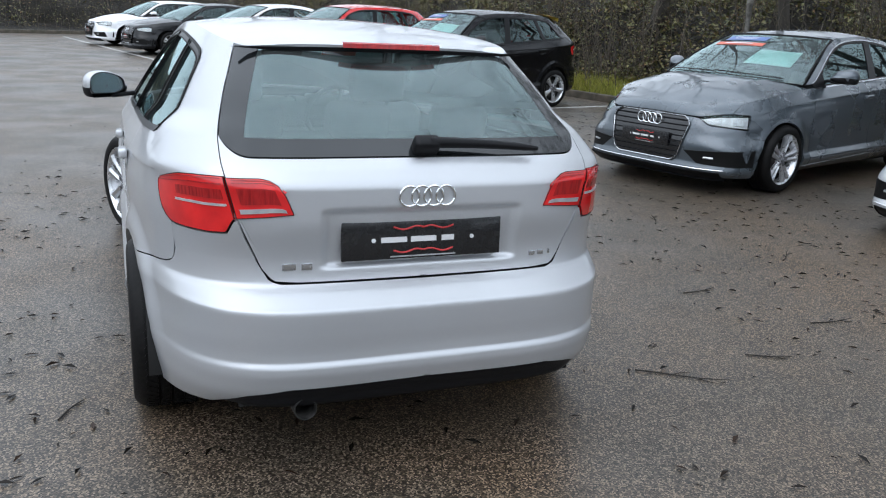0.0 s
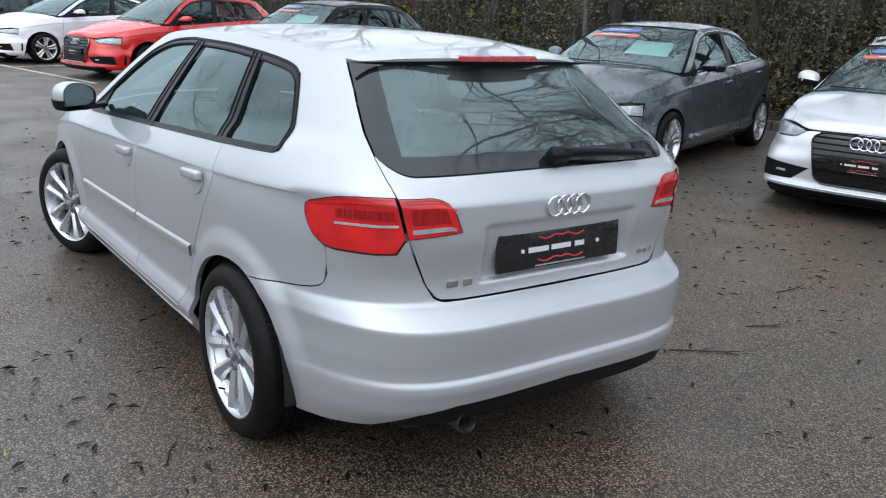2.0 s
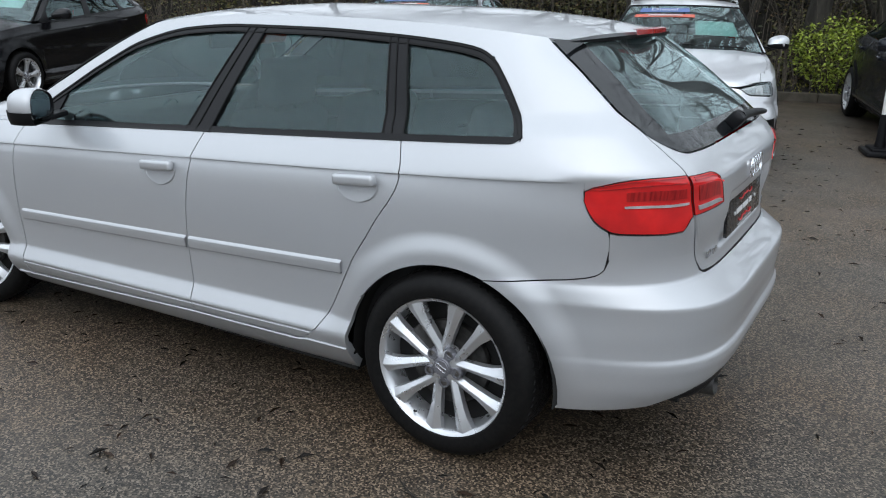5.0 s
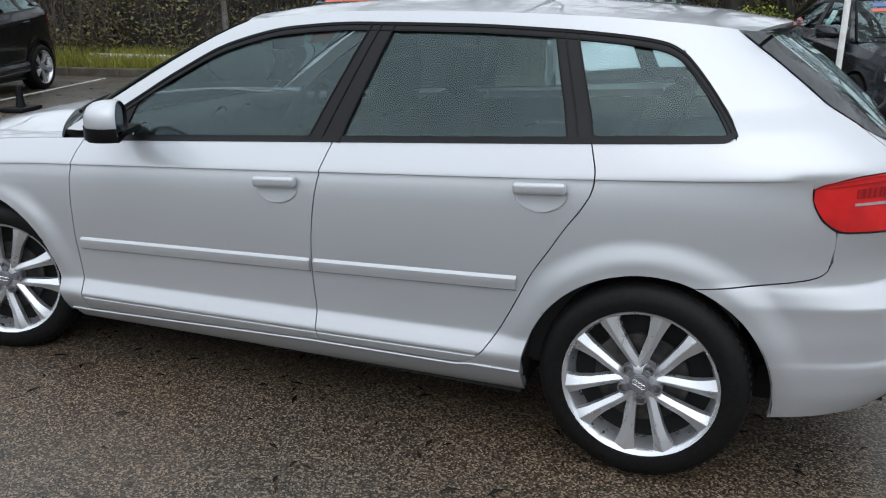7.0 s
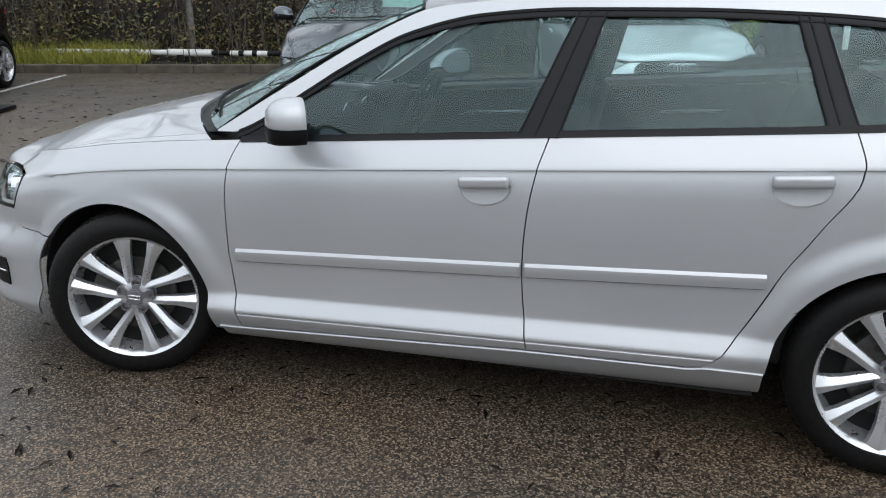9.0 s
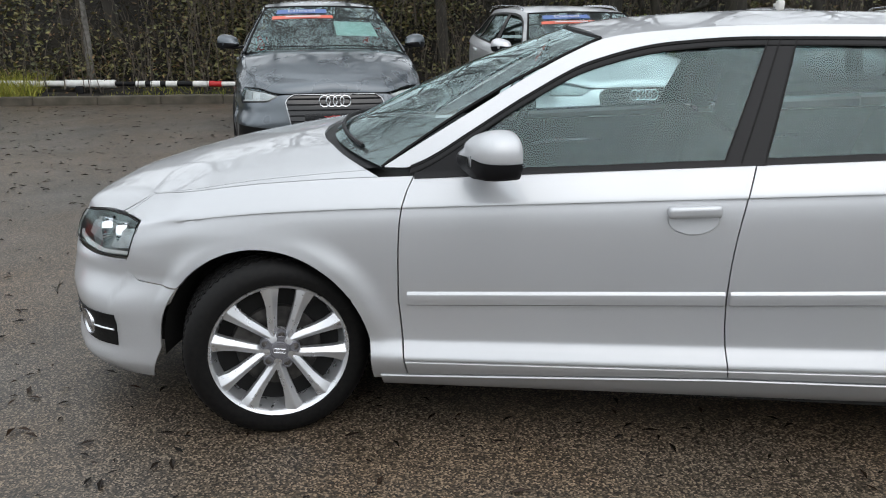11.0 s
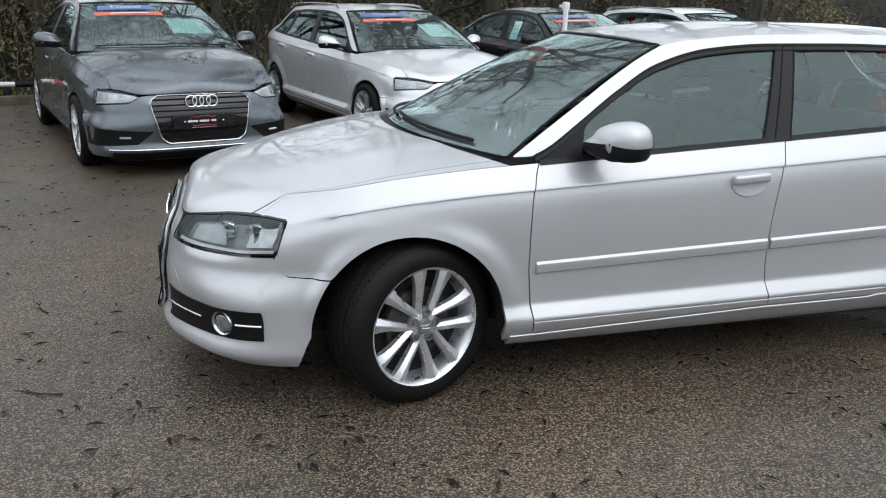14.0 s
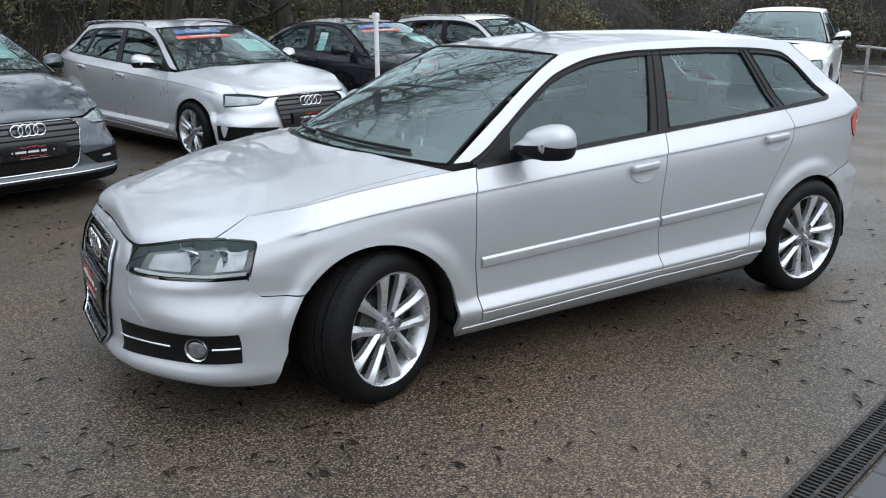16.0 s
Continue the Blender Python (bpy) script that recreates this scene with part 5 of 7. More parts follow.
    if stickers:
        for nm, (ua, ub, va, vb), material, note in (("sticker", (0.46, 0.88, 0.78, 0.90), INKBLUE, "blue lettering sticker"), ("sticker", (0.42, 0.90, 0.64, 0.72), INKCORAL, "orange-red lettering sticker"), ("price_card", (0.12, 0.42, 0.30, 0.62), CARD, "pale green price card")):
            nv_, nu_ = ws.shape[:2]
            a, b = int(ua * nu_), int(ub * nu_)
            uu = np.linspace(ua, ub, 6)
            rows = []
            for v in np.linspace(va, vb, 4):
                j = v * (nv_ - 1)
                j0 = int(j)
                row = ws[j0] + (ws[min(j0 + 1, nv_ - 1)] - ws[j0]) * (j - j0)
                rows.append(np.stack([np.interp(uu, np.linspace(0, 1, nu_), row[:, c]) for c in range(3)], -1) + (np.array([0, -0.02, -0.02]) if material is CARD else np.array([0, 0.003, 0.004])))
            bm = bmesh.new()
            add_grid(bm, W(np.array(rows)))
            ob = part(nm, bm, material, car, note)
            if material == INKBLUE:
                g = W(np.array(rows))
                o_, ex, ez = Vector(g[1:3, 2:4].mean((0, 1))), Vector(g[1, 0] - g[1, -1]).normalized(), Vector(g[-1, 2] - g[0, 2]).normalized()
                word = bpy.data.curves.new("word", "FONT")
                word.body, word.size, word.align_x, word.align_y = "Diesel", 0.115, "CENTER", "CENTER"
                holder = bpy.data.objects.new("word", word)
                scene.collection.objects.link(holder)
                bpy.context.view_layer.update()
                me = bpy.data.meshes.new_from_object(holder.evaluated_get(bpy.context.evaluated_depsgraph_get()))
                bpy.data.objects.remove(holder)
                me.materials.append(INKWHITE)
                up_ = ex.cross(ez)
                me.transform(Matrix(((ex.x, ez.x, up_.x, o_.x + up_.x * 0.006), (ex.y, ez.y, up_.y, o_.y + up_.y * 0.006), (ex.z, ez.z, up_.z, o_.z + up_.z * 0.006), (0, 0, 0, 1))))
                lo = new("lettering", me)
                lo.parent = ob
            elif material == INKCORAL:
                g = np.array(rows)
                bm = bmesh.new()
                add_grid(bm, W(g[1:3, 1:5] * np.array([0.96, 1, 1]) + np.array([0, 0.006, 0.006])))
                part("print_bar", bm, INKWHITE, ob)
    if rails:
        for sd in (-1, 1):
            ys = np.linspace(0.05, -1.35, 20)
            bm = bmesh.new()
            add_tube(bm, W([[sd * (S.width(y, E(y)).item() - 0.005), y, E(y).item() + 0.035 * min(1, (0.05 - y) * 12, (y + 1.35) * 12)] for y in ys]), 0.014, 6)
            part("roof_bar", bm, MATTCHROME, car)
    if hero:
        hero_details(car, S, V, W, E, C, body)
    car.matrix_world = place
    return car


def plate_parts(car, m):
    """A dealer's plate: black, with bars in place of its words, red squiggles above and below, and two screws."""
    bm = bmesh.new()
    add_box(bm, (0.535, 0.012, 0.125), m, 0.004)
    p = part("number_plate", bm, PLATE, car, "black dealer plate with white and red print")
    for x, w in ((-0.098, 0.085), (0.000, 0.085), (0.082, 0.042)):
        bm = bmesh.new()
        add_box(bm, (w, 0.003, 0.017), m @ Matrix.Translation((x, -0.007, 0.0)))
        part("print_bar", bm, INKWHITE, p)
    for zc in (0.037, -0.037):
        bm = bmesh.new()
        add_tube(bm, [m @ Vector((x, -0.007, zc + 0.005 * math.sin(abs(x) * 70))) for x in np.linspace(-0.10, 0.10, 24)], 0.003, 5)
        part("print_line", bm, INKRED, p)
    bm = bmesh.new()
    add_box(bm, (0.22, 0.003, 0.004), m @ Matrix.Translation((0.0, -0.007, -0.054)))
    part("print_bar", bm, LAMPGREY, p)
    for x in (-0.165, 0.165):
        bm = bmesh.new()
        add_revolve(bm, [(0.001, 0.0), (0.007, 0.001), (0.007, 0.006)], 12, m @ Matrix.Translation((x, -0.010, 0)) @ Matrix.Rotation(radians(90), 4, "Z"))
        part("plate_screw", bm, INKWHITE, p)


def cabin(car, W, V, style, hero):
    inside = new("interior")
    inside.parent = car
    bm = seat_mesh()
    me = None
    for x, y, z in ((-0.36, 0.10, 0.30), (0.36, 0.10, 0.30)):
        if me is None:
            ob = part("front_seat", bm, CLOTH, inside, "dark cloth front seat")
            me = ob.data
        else:
            ob = new("front_seat", me)
            ob.parent = inside
            ob["label"] = "dark cloth front seat"
        ob.matrix_local = Matrix.Translation(V(x, y, z))
    bm = bmesh.new()
    add_box(bm, (1.24, 0.50, 0.18), pose(0, 0.05, 0.08, 6), 0.06, 3)
    add_box(bm, (1.24, 0.16, 0.58), pose(0, -0.26, 0.38, 20), 0.06, 3)
    for x in (-0.42, 0, 0.42):
        add_box(bm, (0.24, 0.08, 0.13), pose(x, -0.42, 0.72, 14), 0.035, 3)
    ob = part("rear_bench", bm, CLOTH, inside, "dark cloth rear bench")
    ob.matrix_local = Matrix.Translation(V(0, -0.80, 0.33))
    bm = bmesh.new()
    add_box(bm, (1.38, 0.42, 0.16), Matrix.Translation(V(0, 0.92, 0.83)), 0.05, 3)
    add_box(bm, (1.36, 0.22, 0.34), Matrix.Translation(V(0, 0.86, 0.62)), 0.05, 3)
    add_box(bm, (0.30, 0.16, 0.06), Matrix.Translation(V(0.36, 0.74, 0.925)), 0.025, 3)
    add_box(bm, (0.24, 0.9, 0.30), Matrix.Translation(V(0, 0.2, 0.45)), 0.04, 2)
    part("dashboard", bm, DASH, inside)
    bm = bmesh.new()
    wm = Matrix.Translation(V(0.36, 0.56, 0.86)) @ Matrix.Rotation(radians(-64), 4, "X")
    add_tube(bm, [wm @ Vector((0.185 * math.cos(a), 0.185 * math.sin(a), 0)) for a in np.linspace(0, 2 * math.pi, 32, endpoint=False)], 0.015, 8, True)
    for a in (0.2, math.pi - 0.2, -math.pi / 2):
        add_tube(bm, [wm @ Vector((0.05 * math.cos(a), 0.05 * math.sin(a), -0.02)), wm @ Vector((0.18 * math.cos(a), 0.18 * math.sin(a), 0))], 0.014, 6)
    add_box(bm, (0.13, 0.12, 0.05), wm @ Matrix.Translation((0, 0, -0.02)), 0.02, 2)
    part("steering_wheel", bm, DASH, inside)
    if hero:
        for x in (-0.60, -0.10, 0.10, 0.60):
            bm = bmesh.new()
            add_tube(bm, [V(x + 0.045 * math.cos(a), 0.738 - 0.02 * math.sin(a), 0.90 + 0.045 * math.sin(a)) for a in np.linspace(0, 2 * math.pi, 24, endpoint=False)], 0.006, 6, True)
            part("air_vent", bm, CHROME, inside, "chrome air vent ring")
        for sd in (-1, 1):
            for y, z in ((0.30, 0.80), (-0.62, 0.84)):
                bm = bmesh.new()
                add_tube(bm, [V(sd * 0.70, y + 0.16, z - 0.02), V(sd * 0.685, y + 0.10, z), V(sd * 0.685, y - 0.10, z + 0.012), V(sd * 0.70, y - 0.17, z + 0.014)], 0.012, 8)
                part("inner_door_pull", bm, MATTCHROME, inside, "satin metal door pull")
    bm = bmesh.new()
    add_box(bm, (1.44, 2.35, 0.06), Matrix.Translation(V(0, -0.35, 0.30)))
    for sd in (-1, 1):
        ys = np.linspace(0.85, -1.55, 12)
        g = np.array([[[sd * 0.765, y, z] for y in ys] for z in (0.30, 0.60, 0.86)] + [[[sd * 0.745, y, 0.93 - 0.055 * y] for y in ys]])
        g2 = g.copy()
        g2[..., 0] -= sd * 0.05
        add_grid(bm, W(g))
        add_grid(bm, W(g2))
        add_grid(bm, W(np.stack([g[-1], g2[-1]])))
    add_box(bm, (1.20, 0.45, 0.03), Matrix.Translation(V(0, -1.45, 0.90)))
    part("cabin_lining", bm, DASH, inside)
    t, xn = np.meshgrid(np.linspace(0.15, -1.40 if style == "hatch" else -0.85, 12), np.linspace(-1, 1, 12), indexing="ij")
    bm = bmesh.new()
    C_, E_ = curve(*CROWN[style]), curve(*EDGE[style])
    ee = E_(t)
    add_grid(bm, W(np.stack([xn * 0.545, t, ee - 0.035 + (C_(t) - ee) * (1 - np.abs(xn) ** 2.4)], -1)))
    part("headliner", bm, HEADLINER, inside)
    bm = bmesh.new()
    add_box(bm, (0.23, 0.03, 0.065), Matrix.Translation(V(0, 0.42, 1.235)), 0.015, 2)
    add_tube(bm, [V(0, 0.42, 1.26), V(0, 0.40, 1.31)], 0.01, 6)
    part("rear_view_mirror", bm, DASH, inside)


def hero_details(car, S, V, W, E, C, body):
    # rear badge, plate, model bars
    bm = bmesh.new()
    add_rings(bm, Matrix.Translation((0, -S.rear(0.928) - 0.006, 0.928)), 0.0318, 0.0040)
    part("rear_badge", bm, CHROME, car, "chrome row of rings")
    plate_parts(car, Matrix.Translation((0.0, -1.998, 0.785)) @ Matrix.Rotation(radians(-3), 4, "X"))
    for x0, widths in ((-0.425, (0.042, 0.034)), (0.395, (0.022, 0.022, 0.008))):
        bm = bmesh.new()
        x = x0
        for w in widths:
            q = S.qx(abs(x), 0.715, False)
            y = S.at(q, np.array(0.715))[1]
            add_box(bm, (w, 0.006, 0.022 if x0 < 0 else 0.016), Matrix.Translation((x, y - 0.002, 0.712)), 0.002)
            x += w + 0.012
        part("model_badge", bm, MATTCHROME, car, "small chrome badge bars")
    # high brake light and the spoiler lip
    bm = bmesh.new()
    xs = np.linspace(-0.53, 0.53, 31)
    top = np.array([[x, -1.530 - 0.085 * (1 - (x / 0.53) ** 2), 1.337 + 0.012 * (1 - (x / 0.53) ** 2)] for x in xs])
    fade = (1 - np.abs(xs / 0.53) ** 5)[:, None]
    low = top + np.array([0, 0.006, -0.014]) * fade
    add_grid(bm, np.stack([top, low, low + np.array([0, 0.012, -0.001])]))
    bmesh.ops.recalc_face_normals(bm, faces=bm.faces)
    sp = part("spoiler_lip", bm, TRIM, car)
    bm = bmesh.new()
    xs = np.linspace(-0.172, 0.172, 13)
    rows = []
    for dy, dz in ((0.006, 0.020), (-0.007, 0.016), (-0.009, 0.001), (0.02, 0.0)):
        rows.append([[x, -1.535 - 0.085 * (1 - (x / 0.53) ** 2) + dy, 1.341 + 0.006 * (1 - (x / 0.53) ** 2) + dz] for x in xs])
    add_grid(bm, np.array(rows))
    bmesh.ops.recalc_face_normals(bm, faces=bm.faces)
    part("high_brake_light", bm, REDDARK, car, "slim red high brake light")
    # rear wiper
    bm = bmesh.new()
    def on_glass(x, z, off):
        q = S.qx(abs(x), z, False)
        p = S.at(q, np.array(z))
        return Vector((x, p[1] - off, p[2] + off * 0.6))
    add_box(bm, (0.085, 0.06, 0.05), Matrix.Translation(on_glass(0.02, 1.06, 0.018)) @ Matrix.Rotation(radians(-50), 4, "X"), 0.018, 3)
    xs = np.linspace(0.03, 0.40, 9)
    add_tube(bm, [on_glass(x, 1.062 - 0.02 * (x / 0.4) ** 2, 0.032) for x in xs], [0.019, 0.018, 0.017, 0.016, 0.015, 0.014, 0.013, 0.012, 0.008], 8)
    part("rear_wiper", bm, TRIM, car)
    # black diffuser panel and tail pipe
    q0 = S.qx(0.66, 0.27, False).item()
    kq = lambda x: S.qx(x, 0.27, False).item()
    g = S.patch(const(-QMAX), const(q0), line((-QMAX, 0.255), (kq(0.45), 0.255), (kq(0.55), 0.272), (q0, 0.278)), line((-QMAX, 0.350), (kq(0.44), 0.344), (kq(0.56), 0.322), (q0, 0.284)), 30, 9, off=-0.004, gap=0.0)
    g[..., 1] -= 0.020 * np.exp(-(((g[..., 2] - 0.275) / 0.022) ** 2)) * smooth((0.62 - np.abs(g[..., 0])) / 0.1)
    bm = bmesh.new()
    add_grid(bm, g, 0.02, flip=True)
    add_grid(bm, mirrored(g), 0.02)
    part("diffuser", bm, TRIM, car, "black plastic lower bumper")
    bm = bmesh.new()
    am = Matrix.Translation((-0.385, -2.048, 0.262)) @ Matrix.Rotation(radians(90), 4, "Z") @ Matrix.Rotation(radians(6), 4, "Y")
    add_revolve(bm, [(0.030, 0.16), (0.031, 0.0), (0.034, -0.004), (0.037, 0.0), (0.037, 0.18)], 28, am)
    part("tail_pipe", bm, DARKSTEEL, car, "sooty steel tail pipe")
    # a red sticker with white print behind the windscreen
    bm = bmesh.new()
    sm = pose(0.34, 0.435, 1.245, -57, 0, 0)
    add_box(bm, (0.20, 0.085, 0.003), sm)
    sticker = part("sticker", bm, INKCORAL, car, "red sticker with white print")
    bm = bmesh.new()
    add_box(bm, (0.16, 0.03, 0.003), sm @ Matrix.Translation((0, 0, 0.004)))
    part("print_bar", bm, INKWHITE, sticker)


CARS = "cars parked in the row"


def spot(x, y, heading, half_base):
    """The pose of a car whose front axle stands at (x, y) and whose nose points to the heading."""
    f = Vector((math.cos(radians(heading)), math.sin(radians(heading)), 0))
    c = Vector((x, y, 0)) - f * half_base
    return pose(c.x, c.y, 0, 0, 0, heading - 90)


SALOON_HIGH = {"y": ((-2.1, -2.40), (-1.66, -1.775), (-0.92, -1.03), (0.92, 1.03), (1.66, 1.775), (2.245, 2.295), (2.36, 2.40)), "x": 1.035, "z": ((-1, -1), (0.72, 0.72), (0.94, 1.00), (1.42, 1.49), (1.92, 1.99))}
SALOON = {**SALOON_HIGH, "z": ((-1, -1), (2, 2))}
ESTATE = {"y": ((-2.1, -2.40), (-1.66, -1.775), (-0.92, -1.03), (0.92, 1.03), (1.66, 1.775), (2.245, 2.295), (2.36, 2.40)), "x": 1.035, "z": ((-1, -1.01), (2, 2.02))}
SUV = {"y": ((-2.1, -2.12), (-1.289, -1.30), (1.289, 1.30), (2.245, 2.22), (2.36, 2.33)), "x": 1.04, "z": ((-1, -1.07), (2, 2.14))}
TALL = {"y": ((-2.5, -2.58), (-1.289, -1.289), (1.289, 1.289), (2.5, 2.5)), "x": 1.03, "z": ((-1, -1), (0.6, 0.62), (1.42, 1.56), (2.0, 2.16))}
WB = 1.404
build_car("silver metallic five-door hatchback with its front wheels turned", SILVER, Matrix(), hero=True, res=1.5, steer=21, name="hatchback")
build_car("dark grey metallic saloon with stickers on its windscreen", GREY, spot(4.62, 2.46, 197.3, WB), "notch", SALOON_HIGH, 0.8, 1, stickers=True, group=CARS, name="saloon")
build_car("pale silver estate with roof bars and windscreen stickers", SILVER_B, spot(5.46, -0.30, 196.5, WB), "hatch", ESTATE, 0.8, 1, stickers=True, group=CARS, rails=True, name="estate_car")
black_estate = build_car("black estate with five-spoke alloy wheels and a yellow roof spoiler", BLACK, spot(3.44, 8.50, 198, 1.289), "hatch", TALL, 0.7, 2, group=CARS, name="estate_car", stickers=True)
build_car("bright red hatchback parked behind a white line", RED, spot(2.46, 12.77, 197, 1.289), "hatch", TALL, 0.6, 1, group=CARS, name="hatchback")
build_car("white saloon parked in the row", WHITE, spot(1.38, 16.66, 197, WB), "notch", SALOON_HIGH, 0.5, 1, group=CARS, name="saloon")
build_car("black saloon parked in the row", BLACK, spot(0.36, 20.7, 197, WB), "notch", SALOON, 0.5, 1, group=CARS, name="saloon")
build_car("white hatchback at the end of the row", WHITE, spot(-0.6, 24.7, 197, 1.289), "hatch", None, 0.5, 1, group=CARS, name="hatchback")
dark_saloon = build_car("dark blue-grey saloon with a card in its side window", DARK, spot(6.7, -3.15, 196, WB), "notch", SALOON, 0.6, 2, group=CARS, stickers=True, name="saloon")
build_car("white estate with roof bars", WHITE, spot(7.2, -5.7, 196, WB), "hatch", ESTATE, 0.5, 1, group=CARS, rails=True, name="estate_car")
build_car("white sport utility car facing the open tarmac", WHITE, spot(5.2, -8.4, 122, 1.3), "hatch", SUV, 0.5, 1, group=CARS, name="suv")


# the yellow board at the rear edge of the black estate's roof
YELLOW = mat("yellow_paint", (0.62, 0.46, 0.06), 0.4, 0.0, 0.3)
noisy(YELLOW, 8.0, (0.55, 0.40, 0.05), (0.66, 0.50, 0.08))
bm = bmesh.new()
xs = np.linspace(-0.56, 0.56, 17)
rows = [[[x, y0 - 0.07 * (1 - (x / 0.56) ** 2), z0 + 0.03 * (1 - (x / 0.56) ** 2)] for x in xs] for y0, z0 in ((-1.30, 1.525), (-1.51, 1.512), (-1.61, 1.485), (-1.60, 1.425), (-1.56, 1.44), (-1.41, 1.485))]
add_grid(bm, np.array(rows))
bmesh.ops.recalc_face_normals(bm, faces=bm.faces)
part("roof_spoiler", bm, YELLOW, black_estate, "yellow roof spoiler")

# the card behind the dark saloon's front side window
bm = bmesh.new()
add_box(bm, (0.004, 0.17, 0.27), pose(0.735, -0.02, 1.10, 0, -24, 0))
card = part("price_card", bm, CARD, dark_saloon, "pale green price card")
for k, (dz, w) in enumerate(((0.07, 0.11), (0.02, 0.09), (-0.05, 0.12))):
    bm = bmesh.new()
    add_box(bm, (0.004, w, 0.02), pose(0.735, -0.02, 1.10, 0, -24, 0) @ Matrix.Translation((0.003, 0, dz)))
    part("print_bar", bm, LAMPGREY, card)
# ---- ground ----
TARMAC = mat("wet_tarmac", (0.09, 0.083, 0.073), 0.5)
tc = node(TARMAC, "ShaderNodeTexCoord")
cell = node(TARMAC, "ShaderNodeTexVoronoi", Scale=175.0)
cell.voronoi_dimensions = "2D"
wire(TARMAC, tc.outputs["Object"], cell.inputs["Vector"])
grain = node(TARMAC, "ShaderNodeValToRGB")
for pos in (0.5, 0.8):
    grain.color_ramp.elements.new(pos)
for e, (pos, c) in zip(grain.color_ramp.elements, ((0.18, (0.0052, 0.0044, 0.0033)), (0.42, (0.031, 0.0258, 0.0195)), (0.64, (0.076, 0.0648, 0.0500)), (0.84, (0.205, 0.177, 0.142)))):
    e.position, e.color = pos, (*c, 1)
wire(TARMAC, cell.outputs["Color"], grain.inputs["Fac"])
broad = node(TARMAC, "ShaderNodeTexNoise", Scale=0.42, Detail=6.0, Roughness=0.6)
wire(TARMAC, tc.outputs["Object"], broad.inputs["Vector"])
stain = node(TARMAC, "ShaderNodeValToRGB")
for e, (pos, c) in zip(stain.color_ramp.elements, ((0.36, (0.86, 0.86, 0.86)), (0.64, (1.30, 1.06, 0.84)))):
    e.position, e.color = pos, (*c, 1)
wire(TARMAC, broad.outputs["Fac"], stain.inputs["Fac"])
mixed = node(TARMAC, "ShaderNodeMix")
mixed.data_type, mixed.blend_type = "RGBA", "MULTIPLY"
mixed.inputs["Factor"].default_value = 1.0
wire(TARMAC, grain.outputs["Color"], mixed.inputs[6])
wire(TARMAC, stain.outputs["Color"], mixed.inputs[7])
wire(TARMAC, mixed.outputs[2], TARMAC.node_tree.nodes["Principled BSDF"].inputs["Base Color"])
noisy(TARMAC, 1.3, 0.40, 0.53, socket="Roughness", lo=0.38, hi=0.62)
stones = node(TARMAC, "ShaderNodeBump", Strength=0.22, Distance=0.002)
wire(TARMAC, cell.outputs["Distance"], stones.inputs["Height"])
wire(TARMAC, stones.outputs[0], TARMAC.node_tree.nodes["Principled BSDF"].inputs["Normal"])
bm = bmesh.new()
add_grid(bm, np.array([[[x, y, 0.0] for x in (-400, -40, -10, 10, 40, 400)] for y in (-400, -40, -10, 10, 40, 400)], float))
tagged(finish("ground", bm, TARMAC), "damp brown-grey tarmac of a car park", "ground", kind="structure")

# the row: its line of kerb and the directions along and across it
ROW, OUT = Vector((-0.245, 0.9695, 0)), Vector((0.9695, 0.245, 0))
K0 = Vector((8.72, 5.6, 0))
CONCRETE = mat("kerb_concrete", (0.12, 0.105, 0.085), 0.85)
noisy(CONCRETE, 4.0, (0.030, 0.028, 0.018), (0.12, 0.102, 0.078), detail=10.0)
bumpy(CONCRETE, 120.0, 0.4, 0.004)
LINE = mat("worn_white_line", (0.5, 0.5, 0.48), 0.7)
noisy(LINE, 14.0, (0.28, 0.27, 0.25), (0.62, 0.62, 0.60))
kerb_bm = bmesh.new()
add_box(kerb_bm, (0.14, 0.905, 0.16), Matrix.Translation((0.07, 0, 0.05)), 0.018, 2)
kerb = thing("kerb", "weathered concrete kerb along the parking bays", "kerb", kind="structure")
first = None
angle = math.degrees(math.atan2(ROW.y, ROW.x)) - 90
for k in range(-14, 28):
    c = K0 + ROW * (k * 0.912)
    m = pose(c.x, c.y, random.uniform(-0.006, 0.004), 0, 0, angle + random.uniform(-0.3, 0.3))
    if first is None:
        first = part("kerb_stone", kerb_bm, CONCRETE, kerb, smoothed=False)
        ob = first
    else:
        ob = new("kerb_stone", first.data)
        ob.parent = kerb
    ob.matrix_local = m
end_kerb = thing("kerb_2", "weathered concrete kerb at the end of the car park", "kerb", kind="structure")
for k in range(30):
    ob = new("kerb_stone", first.data)
    ob.parent = end_kerb
    ob.matrix_local = pose(1.5 - 0.912 * k * 0.93, 33.0 - 0.912 * k * 0.36, 0, 0, 0, 90 + 21)

for a, b, w in (((4.46, 7.83), (7.66, 8.73), 0.09), ((1.62, 11.4), (-2.5, 29.2), 0.10), ((0.9, 15.0), (4.2, 15.9), 0.09), ((-0.1, 19.0), (3.2, 19.9), 0.09)):
    a, b = Vector((*a, 0)), Vector((*b, 0))
    d = (b - a).normalized()
    s = Vector((-d.y, d.x, 0)) * w / 2
    bm = bmesh.new()
    steps = 40
    pts = np.array([[list(a + (b - a) * (j / steps) + s * e * random.uniform(0.85, 1.05) + Vector((0, 0, 0.004))) for j in range(steps + 1)] for e in (-1, 1)])
    add_grid(bm, pts)
    tagged(finish("bay_line", bm, LINE), "worn white painted bay line on tarmac", "line", kind="structure")


